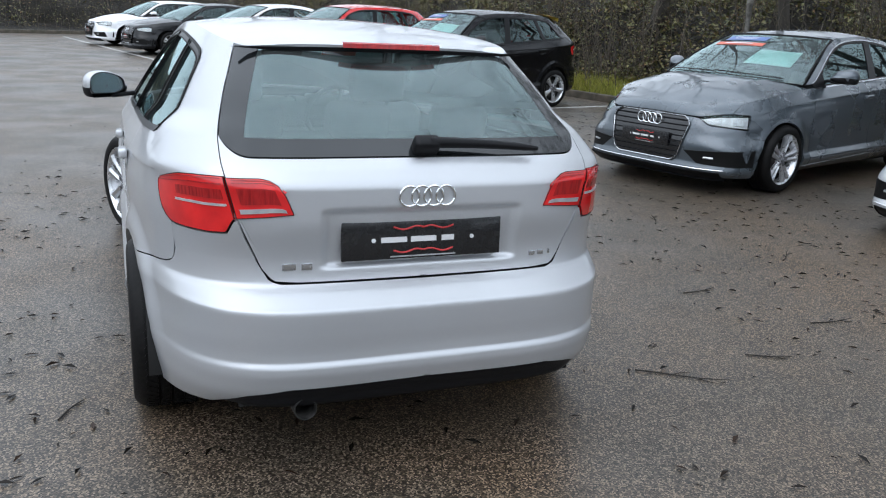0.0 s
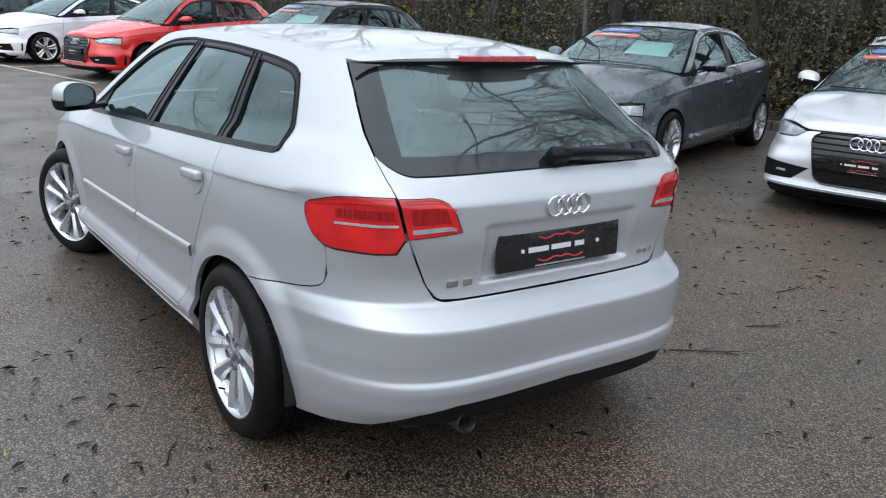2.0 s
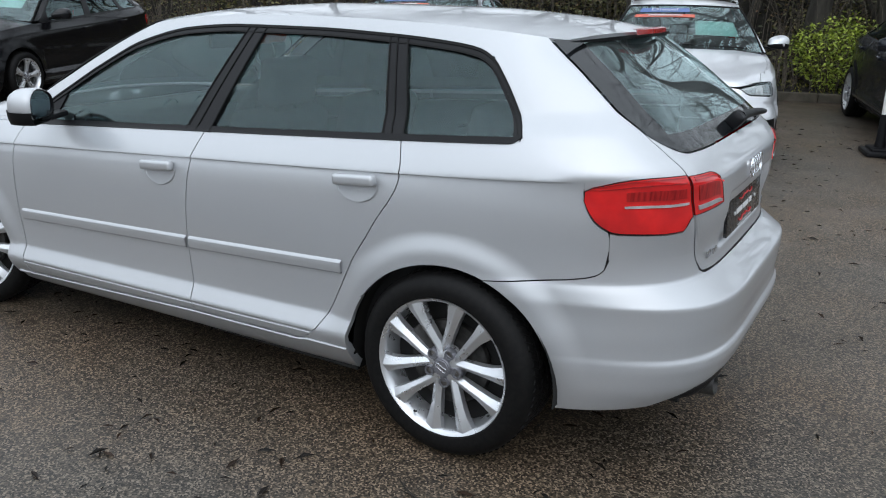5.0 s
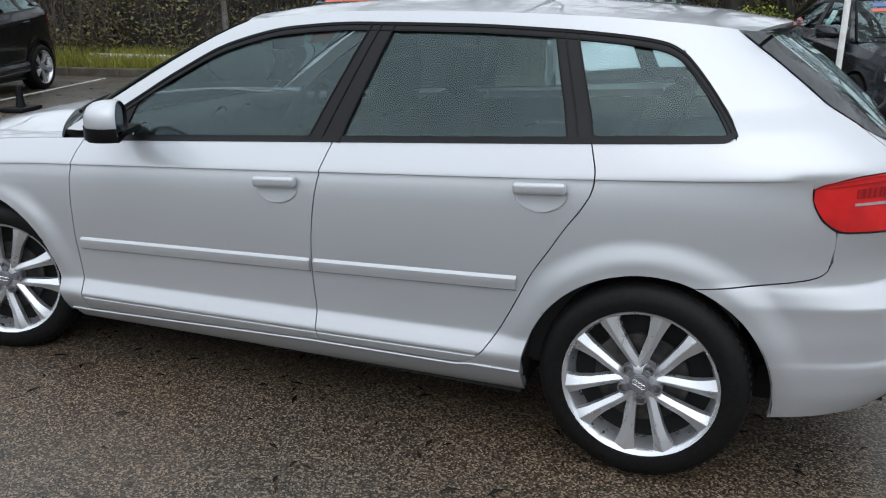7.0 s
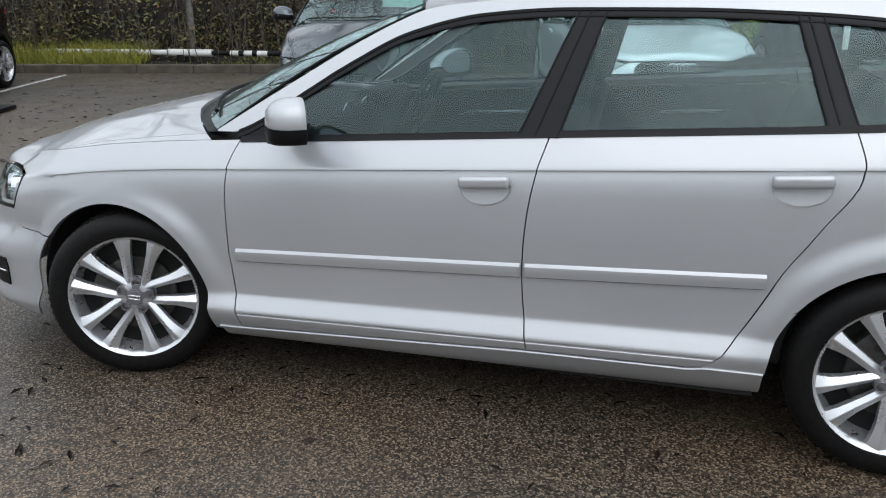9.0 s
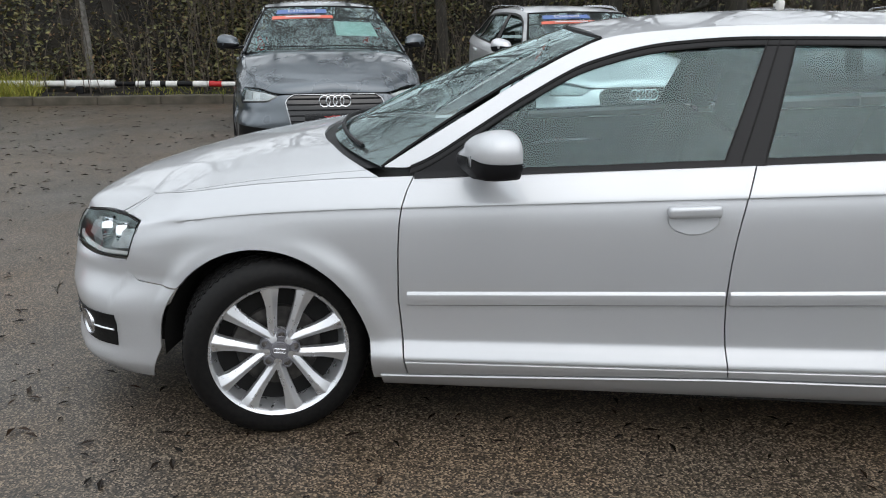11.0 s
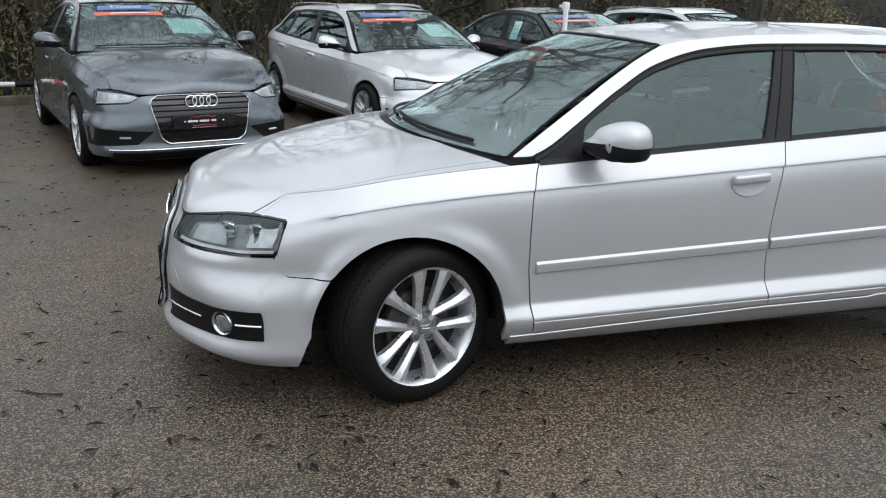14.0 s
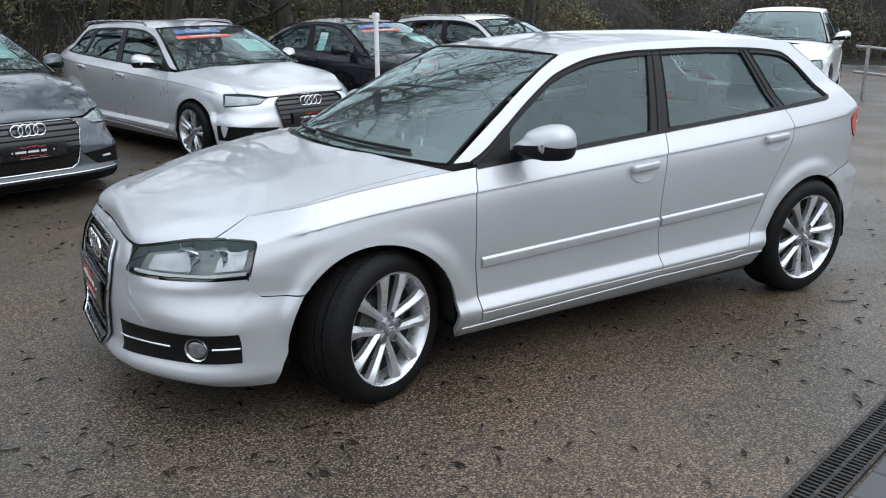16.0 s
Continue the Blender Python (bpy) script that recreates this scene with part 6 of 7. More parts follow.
# ---- leaves and other scatter as joined geometry ----
def leaf_cloud(name, label, places, sizes, material, seed, flat=0.0, slim=0.5, category="leaves", up=0.2):
    """Many small folded leaves at the given places, in one object."""
    rng = np.random.default_rng(seed)
    n = len(places)
    a, b, c = rng.uniform(0, 2 * np.pi, n), rng.uniform(-1, 1, n) * (1 - flat), rng.uniform(0, 2 * np.pi, n)
    d = np.stack([np.cos(a), np.sin(a), b * 0.8 - up * (1 - flat)], -1)
    d /= np.linalg.norm(d, axis=1, keepdims=True)
    s = np.stack([-np.sin(a), np.cos(a), np.sin(c) * (1 - flat)], -1)
    s /= np.linalg.norm(s, axis=1, keepdims=True)
    nrm = np.cross(d, s)
    sz = sizes[:, None]
    p = places
    fold = rng.uniform(0.05, 0.3, n)[:, None]
    v = np.stack([p - d * sz, p + s * sz * slim + nrm * sz * fold, p + d * sz, p - s * sz * slim + nrm * sz * fold], 1).reshape(-1, 3)
    i = np.arange(n)[:, None] * 4
    f = np.concatenate([i + np.array([[0, 1, 2]]), i + np.array([[0, 2, 3]])])
    me = bpy.data.meshes.new(name)
    me.from_pydata(v.tolist(), [], f.tolist())
    me.materials.append(material)
    ob = new(name, me)
    return tagged(ob, label, category, kind="stuff")


def island_colours(m, *colours):
    g = node(m, "ShaderNodeNewGeometry")
    r = node(m, "ShaderNodeValToRGB")
    els = r.color_ramp.elements
    while len(els) < len(colours):
        els.new(0.5)
    for k, c in enumerate(colours):
        els[k].position, els[k].color = k / (len(colours) - 1), (*c, 1)
    wire(m, g.outputs["Random Per Island"], r.inputs["Fac"])
    wire(m, r.outputs["Color"], m.node_tree.nodes["Principled BSDF"].inputs["Base Color"])


LITTER = mat("wet_dead_leaf", (0.03, 0.02, 0.012), 0.6, spec=0.25)
island_colours(LITTER, (0.004, 0.003, 0.002), (0.009, 0.006, 0.004), (0.028, 0.014, 0.007), (0.006, 0.0045, 0.003))
rng = np.random.default_rng(7)
pts = np.concatenate([rng.uniform((-3, -5), (6, 8), (1100, 2)), rng.uniform((-2.6, -2), (0.2, 4.2), (420, 2)), rng.uniform((2, -2), (8.6, 8), (1400, 2)), rng.uniform((-4, 8), (9, 26), (500, 2))])
pts = pts[~((pts[:, 0] < -0.8 + 0.0 * pts[:, 1]) & (pts[:, 1] > 3.4) & (rng.uniform(0, 1, len(pts)) < 0.85))]
leaf_cloud("leaf_litter", "dark wet dead leaves scattered over the tarmac", np.column_stack([pts, np.full(len(pts), 0.006)]), rng.uniform(0.012, 0.038, len(pts)), LITTER, 8, flat=0.9, slim=0.27, category="dead leaves")
TWIG = mat("twig_bark", (0.02, 0.016, 0.012), 0.8)
noisy(TWIG, 30.0, (0.012, 0.01, 0.008), (0.035, 0.028, 0.02))


def twig(x, y, heading, length):
    bm = bmesh.new()
    d = Vector((math.cos(radians(heading)), math.sin(radians(heading)), 0))
    s = Vector((-d.y, d.x, 0))
    main = [Vector((x, y, 0.006)) + d * (length * (f - 0.5)) + s * (0.03 * math.sin(f * 5 + x) * length) for f in np.linspace(0, 1, 9)]
    add_tube(bm, main, [0.004, 0.004, 0.0038, 0.0036, 0.0032, 0.003, 0.0026, 0.002, 0.0012], 5)
    for k, sg in ((3, 1), (5, -1)):
        add_tube(bm, [main[k], main[k] + d * length * 0.1 + s * sg * length * 0.07, main[k] + d * length * 0.2 + s * sg * length * 0.10], [0.0028, 0.002, 0.001], 5)
    tagged(finish("twig", bm, TWIG), "thin bare dark twig lying on tarmac", "twig", "fallen twigs")


for x, y, h, l in ((1.36, -1.68, -28, 0.42), (1.90, -1.60, -20, 0.22), (2.2, -0.7, 10, 0.25), (-1.10, -1.32, 60, 0.18), (3.3, -0.2, 40, 0.3), (2.6, -1.3, 0, 0.3), (3.0, 0.9, 60, 0.35), (0.5, 2.93, 30, 0.22), (-0.5, 2.75, 70, 0.2)):
    twig(x, y, h, l)

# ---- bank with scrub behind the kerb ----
# earth is near black to put the scrub's inner shade into its colour
SHADED_EARTH = mat("shaded_bank_earth", (0.02, 0.016, 0.011), 0.95)
noisy(SHADED_EARTH, 3.0, (0.004, 0.0035, 0.0025), (0.020, 0.016, 0.010))
bumpy(SHADED_EARTH, 6.0, 1.0, 0.1)
GRASS = mat("rough_grass", (0.10, 0.12, 0.02), 0.8)
island_colours(GRASS, (0.10, 0.13, 0.016), (0.24, 0.26, 0.032), (0.38, 0.355, 0.06), (0.19, 0.16, 0.04))


def bank(name, start, along, out, length, label, tall=1.0):
    bm = bmesh.new()
    us, vs = np.linspace(0, length, int(length / 0.7)), (0.12, 0.5, 1.1, 1.5, 1.9, 2.4, 3.0, 3.8, 5.0, 7.0)
    hs = [0.07, 0.12, 0.2] + [tall * h for h in (0.45, 1.0, 1.6, 1.95, 2.15, 2.3, 2.4)]
    pts = []
    for v, h in zip(vs, hs):
        row = []
        for u in us:
            j = noise.noise((u * 0.5, v * 0.9, 3.0)) * min(v * 0.35, 0.7)
            p = start + along * u + out * (v + j)
            row.append([p.x, p.y, h + 0.35 * min(h, 1.5) * noise.noise((u * 0.7, v, 9.0))])
        pts.append(row)
    add_grid(bm, np.array(pts))
    bmesh.ops.recalc_face_normals(bm, faces=bm.faces)
    ob = tagged(finish(name, bm, SHADED_EARTH), label, "bank", kind="structure")
    return np.array(pts), ob


b1, _ = bank("bank", K0 - ROW * 26, ROW, OUT, 66, "shade-darkened earth bank overgrown with scrub behind the kerb")
E2 = Vector((-0.93, -0.36, 0))
N2 = Vector((-0.36, 0.93, 0))
b2, _ = bank("bank_2", Vector((6.0, 34.7, 0)), E2, N2, 34, "shade-darkened earth bank with a hedge at the end of the car park", 0.9)


def scatter_on(grid, count, seed, low=0.0, high=6.0, lift=0.35):
    rng = np.random.default_rng(seed)
    nv, nu = grid.shape[:2]
    out = np.zeros((0, 3))
    while len(out) < count:
        a, b = rng.uniform(0, nv - 1.001, count * 2), rng.uniform(0, nu - 1.001, count * 2)
        i, j, fa, fb = a.astype(int), b.astype(int), (a % 1)[:, None], (b % 1)[:, None]
        p = grid[i, j] * (1 - fa) * (1 - fb) + grid[i + 1, j] * fa * (1 - fb) + grid[i, j + 1] * (1 - fa) * fb + grid[i + 1, j + 1] * fa * fb
        p = p[(p[:, 2] > low) & (p[:, 2] < high)]
        clump = np.array([noise.noise((q[0] * 0.8, q[1] * 0.8, q[2] * 1.1)) for q in p])
        p = p[clump + rng.uniform(-0.45, 0.5, len(p)) > 0.0]
        out = np.concatenate([out, p])
    out = out[:count]
    return out


SCRUB = mat("ivy_and_bramble", (0.03, 0.035, 0.012), 0.6)
island_colours(SCRUB, (0.035, 0.040, 0.016), (0.075, 0.080, 0.028), (0.16, 0.15, 0.045), (0.10, 0.075, 0.038), (0.20, 0.185, 0.06), (0.055, 0.068, 0.024))
DRY = mat("dry_leaves", (0.06, 0.035, 0.018), 0.7)
island_colours(DRY, (0.08, 0.055, 0.028), (0.18, 0.105, 0.05), (0.28, 0.19, 0.08), (0.12, 0.055, 0.03))


def scrub(grid, out, count, seed, label):
    rng = np.random.default_rng(seed)
    o = np.array(out)
    p = scatter_on(grid, count, seed, 0.3, 3.0)
    p = p - o * rng.uniform(0.0, 0.55, (len(p), 1)) + rng.normal(0, 0.10, p.shape)
    leaf_cloud("scrub_leaves", label, p, rng.uniform(0.018, 0.060, len(p)) , SCRUB, seed + 1, slim=0.58, category="scrub")
    p = scatter_on(grid, count // 4, seed + 5, 0.2, 4.5)
    p = p - o * rng.uniform(0.0, 0.5, (len(p), 1)) + rng.normal(0, 0.10, p.shape)
    leaf_cloud("dead_leaves", "brown dead leaves caught in the scrub", p, rng.uniform(0.02, 0.05, len(p)), DRY, seed + 2, slim=0.45, category="scrub")


b3, _ = bank("bank_3", Vector((17.0, -15.0, 0)), Vector((-0.96, -0.28, 0)), Vector((0.28, -0.96, 0)), 34, "shade-darkened earth bank with scrub beyond the parked cars")
scrub(b3, (0.28, -0.96, 0), 26000, 35, "dense brown and green hedge leaves")
scrub(b1[:, 8:76], tuple(OUT), 110000, 21, "dense dark green and olive ivy and brambles")
scrub(b2, tuple(N2), 14000, 31, "dense brown and green hedge leaves")

STEM = mat("scrub_stem", (0.05, 0.04, 0.03), 0.85)
noisy(STEM, 20.0, (0.03, 0.024, 0.018), (0.15, 0.125, 0.095))


def stems(name, label, grid, out, count, seed):
    """Bare arching stems of the scrub, joined."""
    rng = np.random.default_rng(seed)
    base = scatter_on(grid, count, seed, 0.1, 3.0)
    V_, F_ = [], []
    for b in base:
        h = rng.uniform(0.6, 2.4)
        lean = -np.array(out) * rng.uniform(-0.2, 0.7) + rng.normal(0, 0.25, 3)
        r0 = rng.uniform(0.004, 0.013)
        b = b - np.array(out) * rng.uniform(0, 0.5)
        prev = None
        for k in range(7):
            f = k / 6
            c = b + np.array([0, 0, h * f * (1 - 0.25 * f)]) + lean * h * f**2 + rng.normal(0, 0.012, 3)
            r = r0 * (1 - 0.75 * f)
            ring = [len(V_) + j for j in range(3)]
            for j in range(3):
                t = 2.1 * j
                V_.append((c[0] + r * math.cos(t), c[1] + r * math.sin(t), c[2] + r * 0.3 * math.sin(t * 2)))
            if prev:
                for j in range(3):
                    F_.append((prev[j], prev[(j + 1) % 3], ring[(j + 1) % 3], ring[j]))
            prev = ring
    me = bpy.data.meshes.new(name)
    me.from_pydata(V_, [], F_)
    me.materials.append(STEM)
    tagged(new(name, me), label, "scrub", kind="stuff")


stems("bramble_stems", "bare arching brown bramble stems", b1[1:, 10:78], tuple(OUT), 5200, 41)
stems("bramble_stems", "bare brown stems of the hedge", b2[1:], tuple(N2), 700, 42)
stems("bramble_stems", "bare brown stems beyond the parked cars", b3[1:], (0.28, -0.96, 0), 1500, 43)

# grass on the verge
rng = np.random.default_rng(51)
n_ = 42000
u, v = rng.uniform(-12, 26, n_), rng.uniform(0.16, 1.5, n_)
u[: n_ // 2] = rng.uniform(2.3, 9.0, n_ // 2)
keep = np.array([noise.noise((a * 0.6, b * 0.8, 5)) for a, b in zip(u, v)]) + rng.uniform(-0.3, 0.5, n_) - np.where(u < 2.3, 0.25, 0.0) > 0
u, v = u[keep], v[keep]
base = np.array(K0)[None] + np.array(ROW)[None] * u[:, None] + np.array(OUT)[None] * v[:, None]
base[:, 2] = 0.07 + 0.1 * v
h = rng.uniform(0.05, 0.24, len(u))[:, None] * np.where(u > 2.3, 1.45, 0.40)[:, None]
a = rng.uniform(0, 6.28, len(u))
side = np.stack([np.cos(a), np.sin(a), 0 * a], -1) * 0.008
lean = rng.normal(0, 0.5, (len(u), 3)) * np.array([1, 1, 0])
tipv = base + np.array([[0, 0, 1]]) * h + lean * h
vv = np.stack([base - side, base + side, tipv], 1).reshape(-1, 3)
me = bpy.data.meshes.new("verge_grass")
me.from_pydata(vv.tolist(), [], np.arange(len(vv)).reshape(-1, 3).tolist())
me.materials.append(GRASS)
tagged(new("verge_grass", me), "rough yellow-green grass on the verge behind the kerb", "grass", kind="stuff")

# a small tuft of moss and grass on the open tarmac
rng = np.random.default_rng(57)
n_ = 700
base = np.column_stack([rng.normal(-1.86, 0.10, n_), rng.normal(-1.02, 0.07, n_), np.full(n_, 0.0)])
a = rng.uniform(0, 6.28, n_)
side = np.stack([np.cos(a), np.sin(a), 0 * a], -1) * 0.005
tipv = base + np.array([[0, 0, 1]]) * rng.uniform(0.008, 0.035, (n_, 1)) + rng.normal(0, 0.012, (n_, 3)) * np.array([1, 1, 0])
me = bpy.data.meshes.new("moss_tuft")
me.from_pydata(np.stack([base - side, base + side, tipv], 1).reshape(-1, 3).tolist(), [], np.arange(n_ * 3).reshape(-1, 3).tolist())
me.materials.append(GRASS)
tagged(new("moss_tuft", me), "low tuft of moss and grass on the tarmac", "moss", kind="stuff")

# bright green bush
BUSH = mat("bright_bush_leaf", (0.2, 0.26, 0.03), 0.5)
island_colours(BUSH, (0.10, 0.15, 0.015), (0.28, 0.36, 0.03), (0.46, 0.54, 0.08), (0.18, 0.25, 0.025))


def bush(x, y, w, d, h, seed, label):
    rng = np.random.default_rng(seed)
    b = thing("bush", label, "bush")
    n = 2600
    p = rng.normal(0, 1, (n, 3))
    p /= np.linalg.norm(p, axis=1, keepdims=True)
    p *= rng.uniform(0.55, 1.0, (n, 1))
    lump = np.array([noise.noise(tuple(q * 2.2)) for q in p])[:, None]
    p = p * (1 + 0.28 * lump) * np.array([w, d, h / 2]) + np.array([x, y, h / 2 + 0.1])
    p = p[p[:, 2] > 0.05]
    crown = leaf_cloud("foliage", "", p, rng.uniform(0.02, 0.045, len(p)), BUSH, seed, slim=0.55)
    crown.parent = b
    for k in ("category",):
        if k in crown:
            del crown[k]
    bm = bmesh.new()
    for k in range(9):
        a = k * 0.7
        add_tube(bm, [(x + 0.1 * math.cos(a), y + 0.1 * math.sin(a), 0.0), (x + 0.5 * w * math.cos(a), y + 0.5 * d * math.sin(a), h * 0.5), (x + 0.75 * w * math.cos(a), y + 0.75 * d * math.sin(a), h * 0.8)], [0.015, 0.01, 0.004], 5)
    part("stem", bm, STEM, b)


bush(11.0, -1.15, 0.55, 0.75, 1.15, 62, "bright yellow-green evergreen bush behind the kerb")
bush(11.3, -2.6, 0.6, 0.9, 1.0, 63, "bright yellow-green evergreen bush behind the kerb")

# ---- bare trees ----
BARK = mat("winter_bark", (0.035, 0.03, 0.025), 0.9)
noisy(BARK, 8.0, (0.018, 0.016, 0.013), (0.07, 0.062, 0.05), stretch=(1, 1, 0.2))
bumpy(BARK, 25.0, 0.6, 0.02)


def tree(x, y, height, seed, lean=(0, 0), spread=1.0, low=2):
    rng = np.random.default_rng(seed)
    t = thing("tree", "bare winter tree with fine branching twigs", "tree", "bare trees round the car park")
    trunk, twigs = ([], []), ([], [])

    def limb(store, p, d, length, r, depth):
        V_, F_ = store[0] if depth == 0 else store[1]
        steps = 5 if depth < 2 else 4
        sides = 7 if depth == 0 else (5 if depth == 1 else 3)
        prev, pts = None, []
        for k in range(steps + 1):
            f = k / steps
            pts.append((np.array(p), np.array(d), r * (1 - 0.55 * f)))
            d = d + rng.normal(0, 0.10 + 0.05 * depth, 3) + np.array([lean[0], lean[1], 0.03]) * 0.12
            d = d / np.linalg.norm(d)
            p = p + d * length / steps
        for q, dd, rr in pts:
            s = np.cross(dd, (0.3, 0.5, 0.8))
            s /= np.linalg.norm(s)
            w = np.cross(dd, s)
            ring = [len(V_) + j for j in range(sides)]
            for j in range(sides):
                a = 2 * np.pi * j / sides
                V_.append(tuple(q + rr * (np.cos(a) * s + np.sin(a) * w)))
            if prev:
                for j in range(sides):
                    F_.append((prev[j], prev[(j + 1) % sides], ring[(j + 1) % sides], ring[j]))
            prev = ring
        if depth < 4:
            for c in range((7, 6, 5, 4)[depth]):
                k = rng.integers(2 if depth else low, steps + 1)
                q, dd, rr = pts[k]
                turn = rng.normal(0, 1, 3) * (0.75 * spread) + np.array([0, 0, 0.15 if depth else 0.0])
                nd = dd * 0.8 + turn
                if q[2] < 4.5:
                    nd[2] = abs(nd[2]) + 0.35
                nd /= np.linalg.norm(nd)
                limb(store, q, nd, length * rng.uniform(0.5, 0.75), rr * rng.uniform(0.58, 0.80), depth + 1)

    limb((trunk, twigs), np.array([x, y, 0.0]), np.array([0, 0, 1.0]), height * 0.5, height * 0.0115, 0)
    for nm, (V_, F_) in (("trunk", trunk), ("crown", twigs)):
        me = bpy.data.meshes.new(nm)
        me.from_pydata(V_, [], F_)
        me.materials.append(BARK)
        for f in me.polygons:
            f.use_smooth = True
        ob = new(nm, me)
        ob.parent = t


for i, (x, y, h) in enumerate(((12.6, -9.0, 14.5), (12.2, -6.0, 16.5), (11.9, -3.2, 17.5), (11.4, -0.6, 16.5), (11.0, 2.0, 9.5), (10.6, 4.6, 9.0), (10.1, 7.4, 10.5), (9.4, 10.6, 14.0), (8.6, 14.5, 12.0), (7.4, 19.5, 11.0), (5.0, 36.5, 10.0), (-13.0, 33.0, 10.0), (-13.5, 24.5, 13.0), (-12.0, 28.5, 13.0), (-14.5, 31.0, 12.0), (9.0, -19.0, 9.0), (3.5, -20.5, 10.0))):
    tree(x, y, h, 100 + i, (-0.5, 0) if x > 5 else (0.1, -0.3), 1.0)
for i, (x, y, h) in enumerate(((12.6, -4.6, 9.0), (12.4, -1.8, 9.5), (12.2, 0.6, 9.0), (11.9, 3.4, 9.0))):
    tree(x, y, h, 140 + i, (-0.6, 0), 1.2, 1)

# ---- posts, barrier pole, railing, drain ----
POSTWHITE = mat("white_post_paint", (0.7, 0.7, 0.68), 0.5)
noisy(POSTWHITE, 12.0, (0.62, 0.61, 0.58), (0.82, 0.82, 0.80))
POSTGREY = mat("weathered_timber", (0.2, 0.19, 0.17), 0.8)
noisy(POSTGREY, 18.0, (0.09, 0.085, 0.075), (0.22, 0.21, 0.19))


def post(x, y, height, lean=0.0):
    t = thing("post", "white plastic post on a heavy black rubber foot", "post", "posts between the bays", at=pose(x, y, 0, 0, lean, 15))
    bm = bmesh.new()
    add_box(bm, (0.42, 0.30, 0.05), Matrix.Translation((0, 0, 0.03)), 0.018, 2)
    add_box(bm, (0.30, 0.20, 0.03), Matrix.Translation((0, 0, 0.065)), 0.012, 2)
    add_tube(bm, [(0, 0, 0.05), (0, 0, 0.16), (0, 0, 0.40)], [0.06, 0.045, 0.036], 12)
    part("foot", bm, TRIM, t, "black rubber foot")
    bm = bmesh.new()
    add_tube(bm, [(0, 0, 0.38), (0, 0, height)], 0.030, 14)
    pole = part("pole", bm, POSTWHITE, t)
    bm = bmesh.new()
    add_box(bm, (0.075, 0.075, 0.10), Matrix.Translation((0, 0, height - 0.02)), 0.02, 2)
    add_box(bm, (0.16, 0.03, 0.035), Matrix.Translation((0.04, 0, height - 0.02)), 0.01, 2)
    part("hook", bm, POSTWHITE, pole)


post(6.22, -2.12, 1.47)
foot = thing("rubber_block", "heavy black rubber post foot without its post", "rubber block", at=pose(4.31, 6.92, 0, 0, 0, 15))
bm = bmesh.new()
add_box(bm, (0.42, 0.30, 0.05), Matrix.Translation((0, 0, 0.03)), 0.018, 2)
add_tube(bm, [(0, 0, 0.05), (0, 0, 0.14), (0, 0, 0.30)], [0.06, 0.045, 0.036], 12)
part("base", bm, TRIM, foot)
pole = thing("barrier_pole", "long scuffed white pole with dark bands on the verge", "pole")
a0, b0 = K0 - ROW * 1.4 + OUT * 0.16 + Vector((0, 0, 0.27)), K0 + ROW * 4.3 + OUT * 0.88 + Vector((0, 0, 0.27))
SECTIONS = ((0, 0.10, TRIM, 0.045), (0.10, 0.172, POSTWHITE, 0.035), (0.172, 0.205, INKRED, 0.045), (0.205, 0.248, POSTWHITE, 0.045), (0.248, 0.29, TRIM, 0.04), (0.29, 0.32, POSTWHITE, 0.045), (0.32, 0.335, TRIM, 0.045), (0.335, 0.36, POSTWHITE, 0.045), (0.36, 0.375, TRIM, 0.045), (0.375, 0.40, POSTWHITE, 0.045), (0.40, 0.455, TRIM, 0.035), (0.455, 0.59, POSTWHITE, 0.058), (0.592, 1.0, POSTWHITE, 0.045))
for f0, f1, m_, r_ in SECTIONS:
    bm = bmesh.new()
    add_tube(bm, [a0 + (b0 - a0) * f0, a0 + (b0 - a0) * f1], r_, 12)
    part("pole_section", bm, m_, pole)
for f0 in (0.12, 0.55, 0.92):
    bm = bmesh.new()
    c = a0 + (b0 - a0) * f0
    add_box(bm, (0.16, 0.12, 0.26), pose(c.x, c.y, 0.11, 0, 0, angle), 0.02, 2)
    part("pole_block", bm, TRIM, pole)

# grey timber post in the hedge
bm = bmesh.new()
add_tube(bm, [(9.27, 7.46, 0.0), (9.28, 7.47, 0.9), (9.27, 7.48, 1.9), (9.30, 7.46, 3.1)], [0.062, 0.055, 0.053, 0.048], 10)
tagged(finish("timber_post", bm, POSTGREY), "weathered grey timber post standing in the hedge", "post")

GALV = mat("galvanised_tube", (0.35, 0.36, 0.36), 0.5, 0.7)
noisy(GALV, 15.0, (0.22, 0.22, 0.22), (0.42, 0.43, 0.43))
rail = thing("railing", "galvanised tube railing beside a ramp", "railing")
r0, rd = Vector((5.0, -10.6, 0)), Vector((-0.95, -0.30, 0)).normalized()
for k in range(5):
    bm = bmesh.new()
    p = r0 + rd * (k * 1.1)
    add_tube(bm, [p, p + Vector((0, 0, 0.90 - 0.10 * k))], 0.03, 10)
    part("rail_post", bm, GALV, rail)
for zz, fall in ((0.88, 0.42), (0.46, 0.40)):
    bm = bmesh.new()
    add_tube(bm, [r0 - rd * 0.2 + Vector((0, 0, zz)), r0 + rd * 4.6 + Vector((0, 0, zz - fall))], 0.024, 10)
    part("rail_tube", bm, GALV, rail)

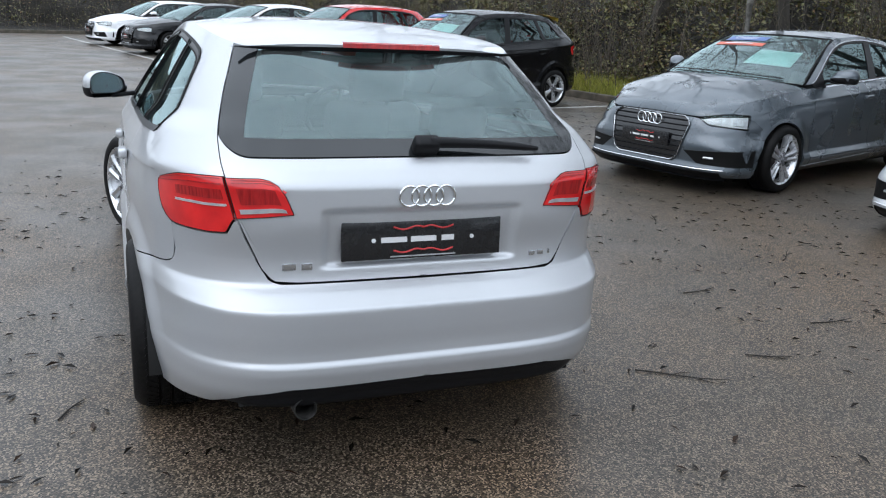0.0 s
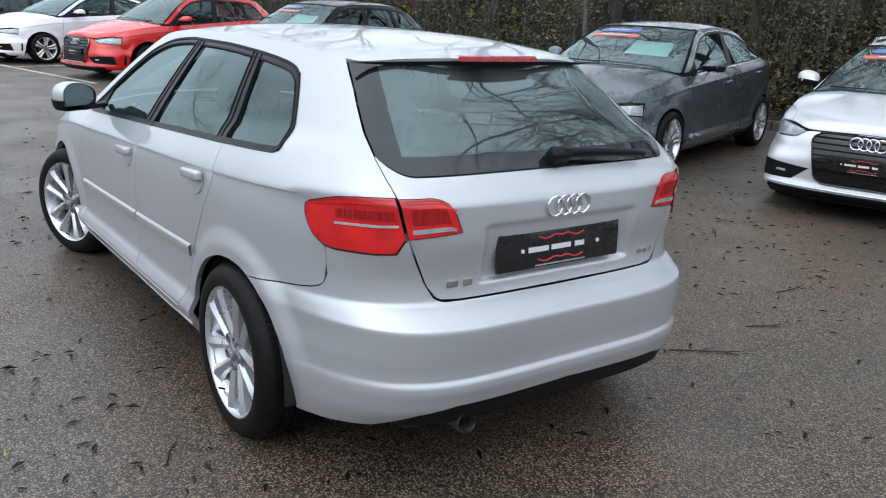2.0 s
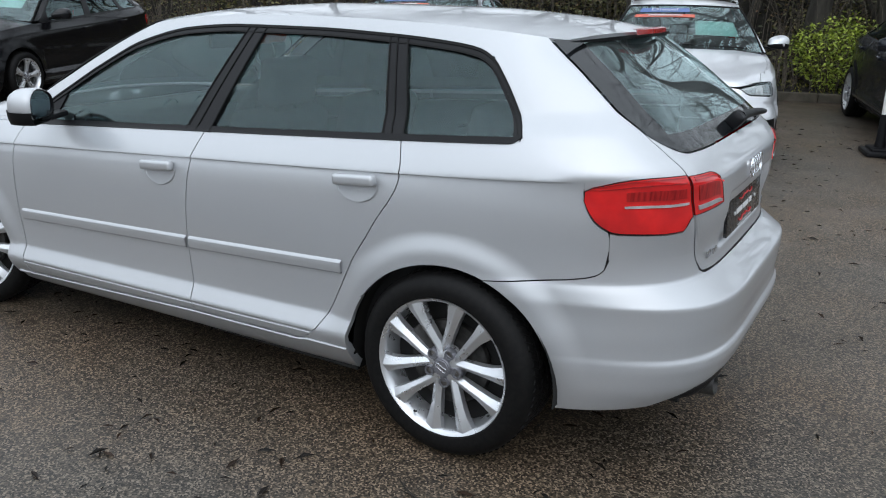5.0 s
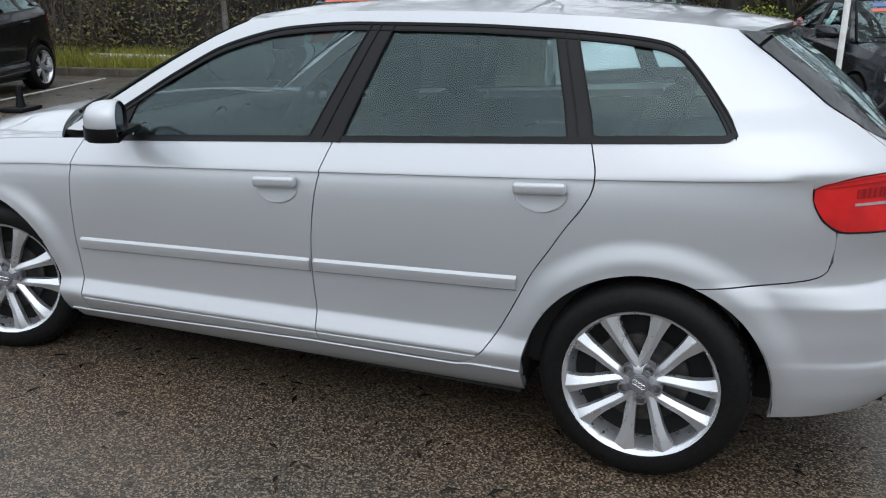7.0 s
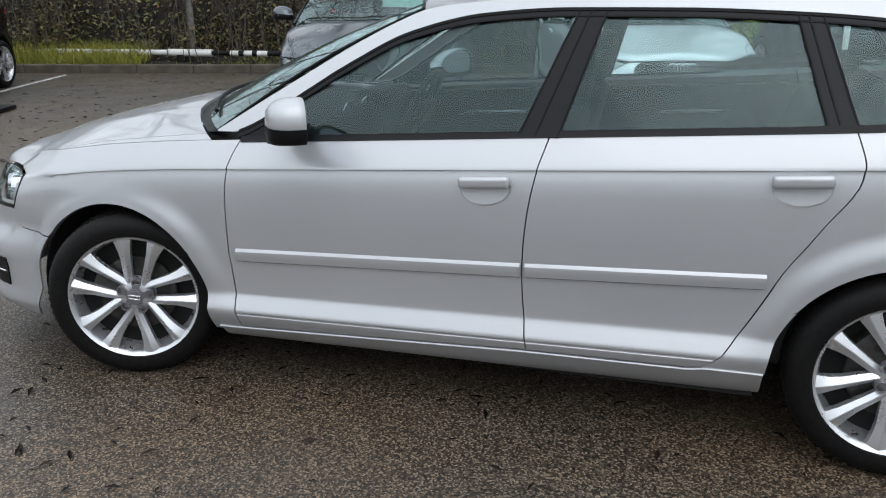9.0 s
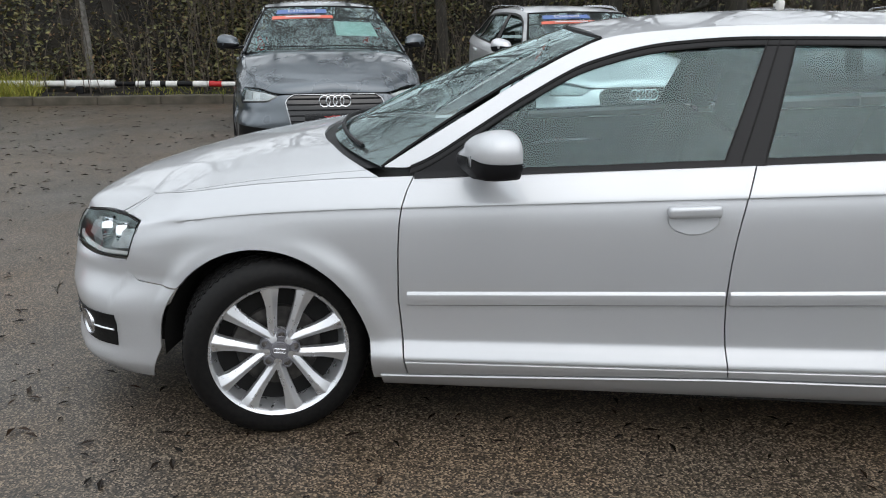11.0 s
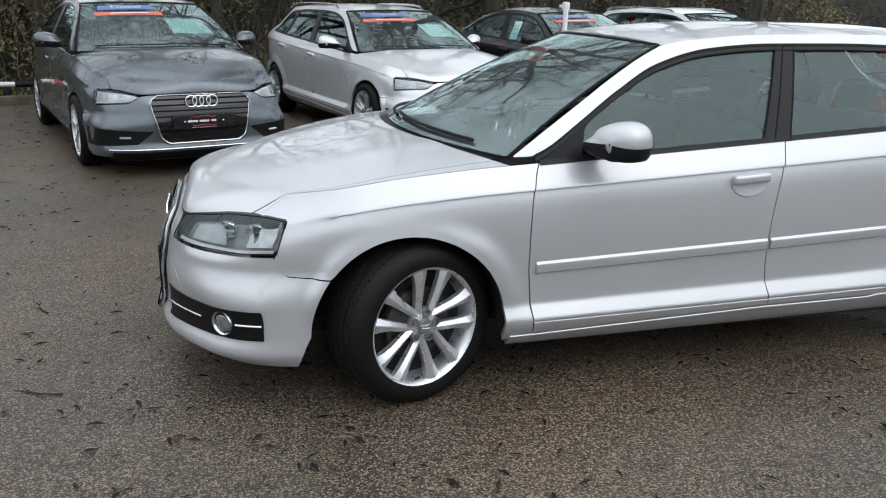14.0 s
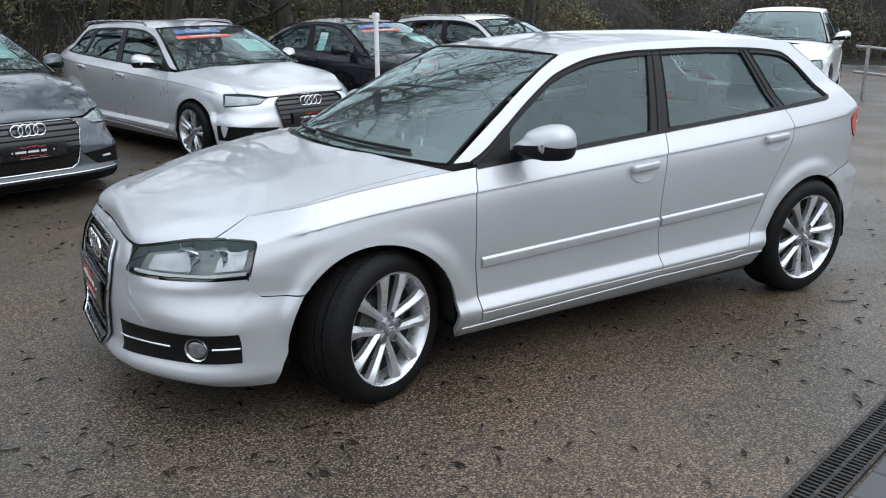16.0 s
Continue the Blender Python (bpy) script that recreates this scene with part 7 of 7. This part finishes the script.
# channel drain and block paving in front of the building side
IRON = mat("drain_iron", (0.03, 0.03, 0.03), 0.55, 0.6)
noisy(IRON, 40.0, (0.015, 0.014, 0.013), (0.06, 0.055, 0.05))
PAVER = mat("grey_block_paver", (0.10, 0.10, 0.10), 0.75)
info = node(PAVER, "ShaderNodeObjectInfo")
pr = node(PAVER, "ShaderNodeValToRGB")
pr.color_ramp.elements[0].color, pr.color_ramp.elements[1].color = (0.06, 0.06, 0.062, 1), (0.15, 0.145, 0.14, 1)
wire(PAVER, info.outputs["Random"], pr.inputs["Fac"])
wire(PAVER, pr.outputs["Color"], PAVER.node_tree.nodes["Principled BSDF"].inputs["Base Color"])
bumpy(PAVER, 150.0, 0.5, 0.003)
D0, DD = Vector((-2.17, 0.47, 0)), Vector((0.262, -0.965, 0))
DN = Vector((-0.965, -0.262, 0))
da = math.degrees(math.atan2(DD.y, DD.x))
drain = thing("channel_drain", "cast iron slotted channel drain in the tarmac", "drain", kind="structure")
bm = bmesh.new()
for sgn in (-1, 1):
    add_box(bm, (0.50, 0.014, 0.012), Matrix.Translation((0, sgn * 0.064, 0.004)))
add_box(bm, (0.498, 0.014, 0.011), Matrix.Translation((0, 0, 0.0035)))
for k in range(20):
    add_box(bm, (0.010, 0.13, 0.010), Matrix.Translation((-0.2375 + 0.025 * k, 0, 0.003)))
add_box(bm, (0.50, 0.13, 0.002), Matrix.Translation((0, 0, -0.003)))
g0 = None
for k in range(-7, 8):
    c = D0 + DD * (0.503 * k) + DN * 0.07
    if g0 is None:
        g0 = part("grate", bm, IRON, drain, smoothed=False)
        ob = g0
    else:
        ob = new("grate", g0.data)
        ob.parent = drain
    ob.matrix_local = pose(c.x, c.y, 0.004, 0, 0, da)
paving = thing("paving", "grey concrete block paving beside the drain", "paving", kind="structure")
bm = bmesh.new()
add_box(bm, (0.197, 0.097, 0.03), Matrix(), 0.005, 1)
p0 = None
for r in range(10):
    for k in range(-14, 14):
        c = D0 + DD * (0.2015 * k + (0.1 if r % 2 else 0)) + DN * (0.14 + 0.06 + 0.1015 * r)
        if p0 is None:
            p0 = part("paver", bm, PAVER, paving, smoothed=False)
            ob = p0
        else:
            ob = new("paver", p0.data)
            ob.parent = paving
        ob.matrix_local = pose(c.x, c.y, -0.006 + random.uniform(-0.001, 0.001), random.uniform(-0.3, 0.3), random.uniform(-0.3, 0.3), da)

# an added plain wall, unseen behind the camera, shapes reflections on the car
RENDER = mat("plain_render", (0.30, 0.30, 0.29), 0.9)
noisy(RENDER, 1.2, (0.52, 0.52, 0.51), (0.60, 0.60, 0.59))
bm = bmesh.new()
add_box(bm, (34, 0.3, 2.6), pose(-12.0, 0, 1.3, 0, 0, da))
tagged(finish("reflection_wall", bm, RENDER, smoothed=False), "plain pale grey wall, unseen, added for reflections on the car", "wall", kind="structure")
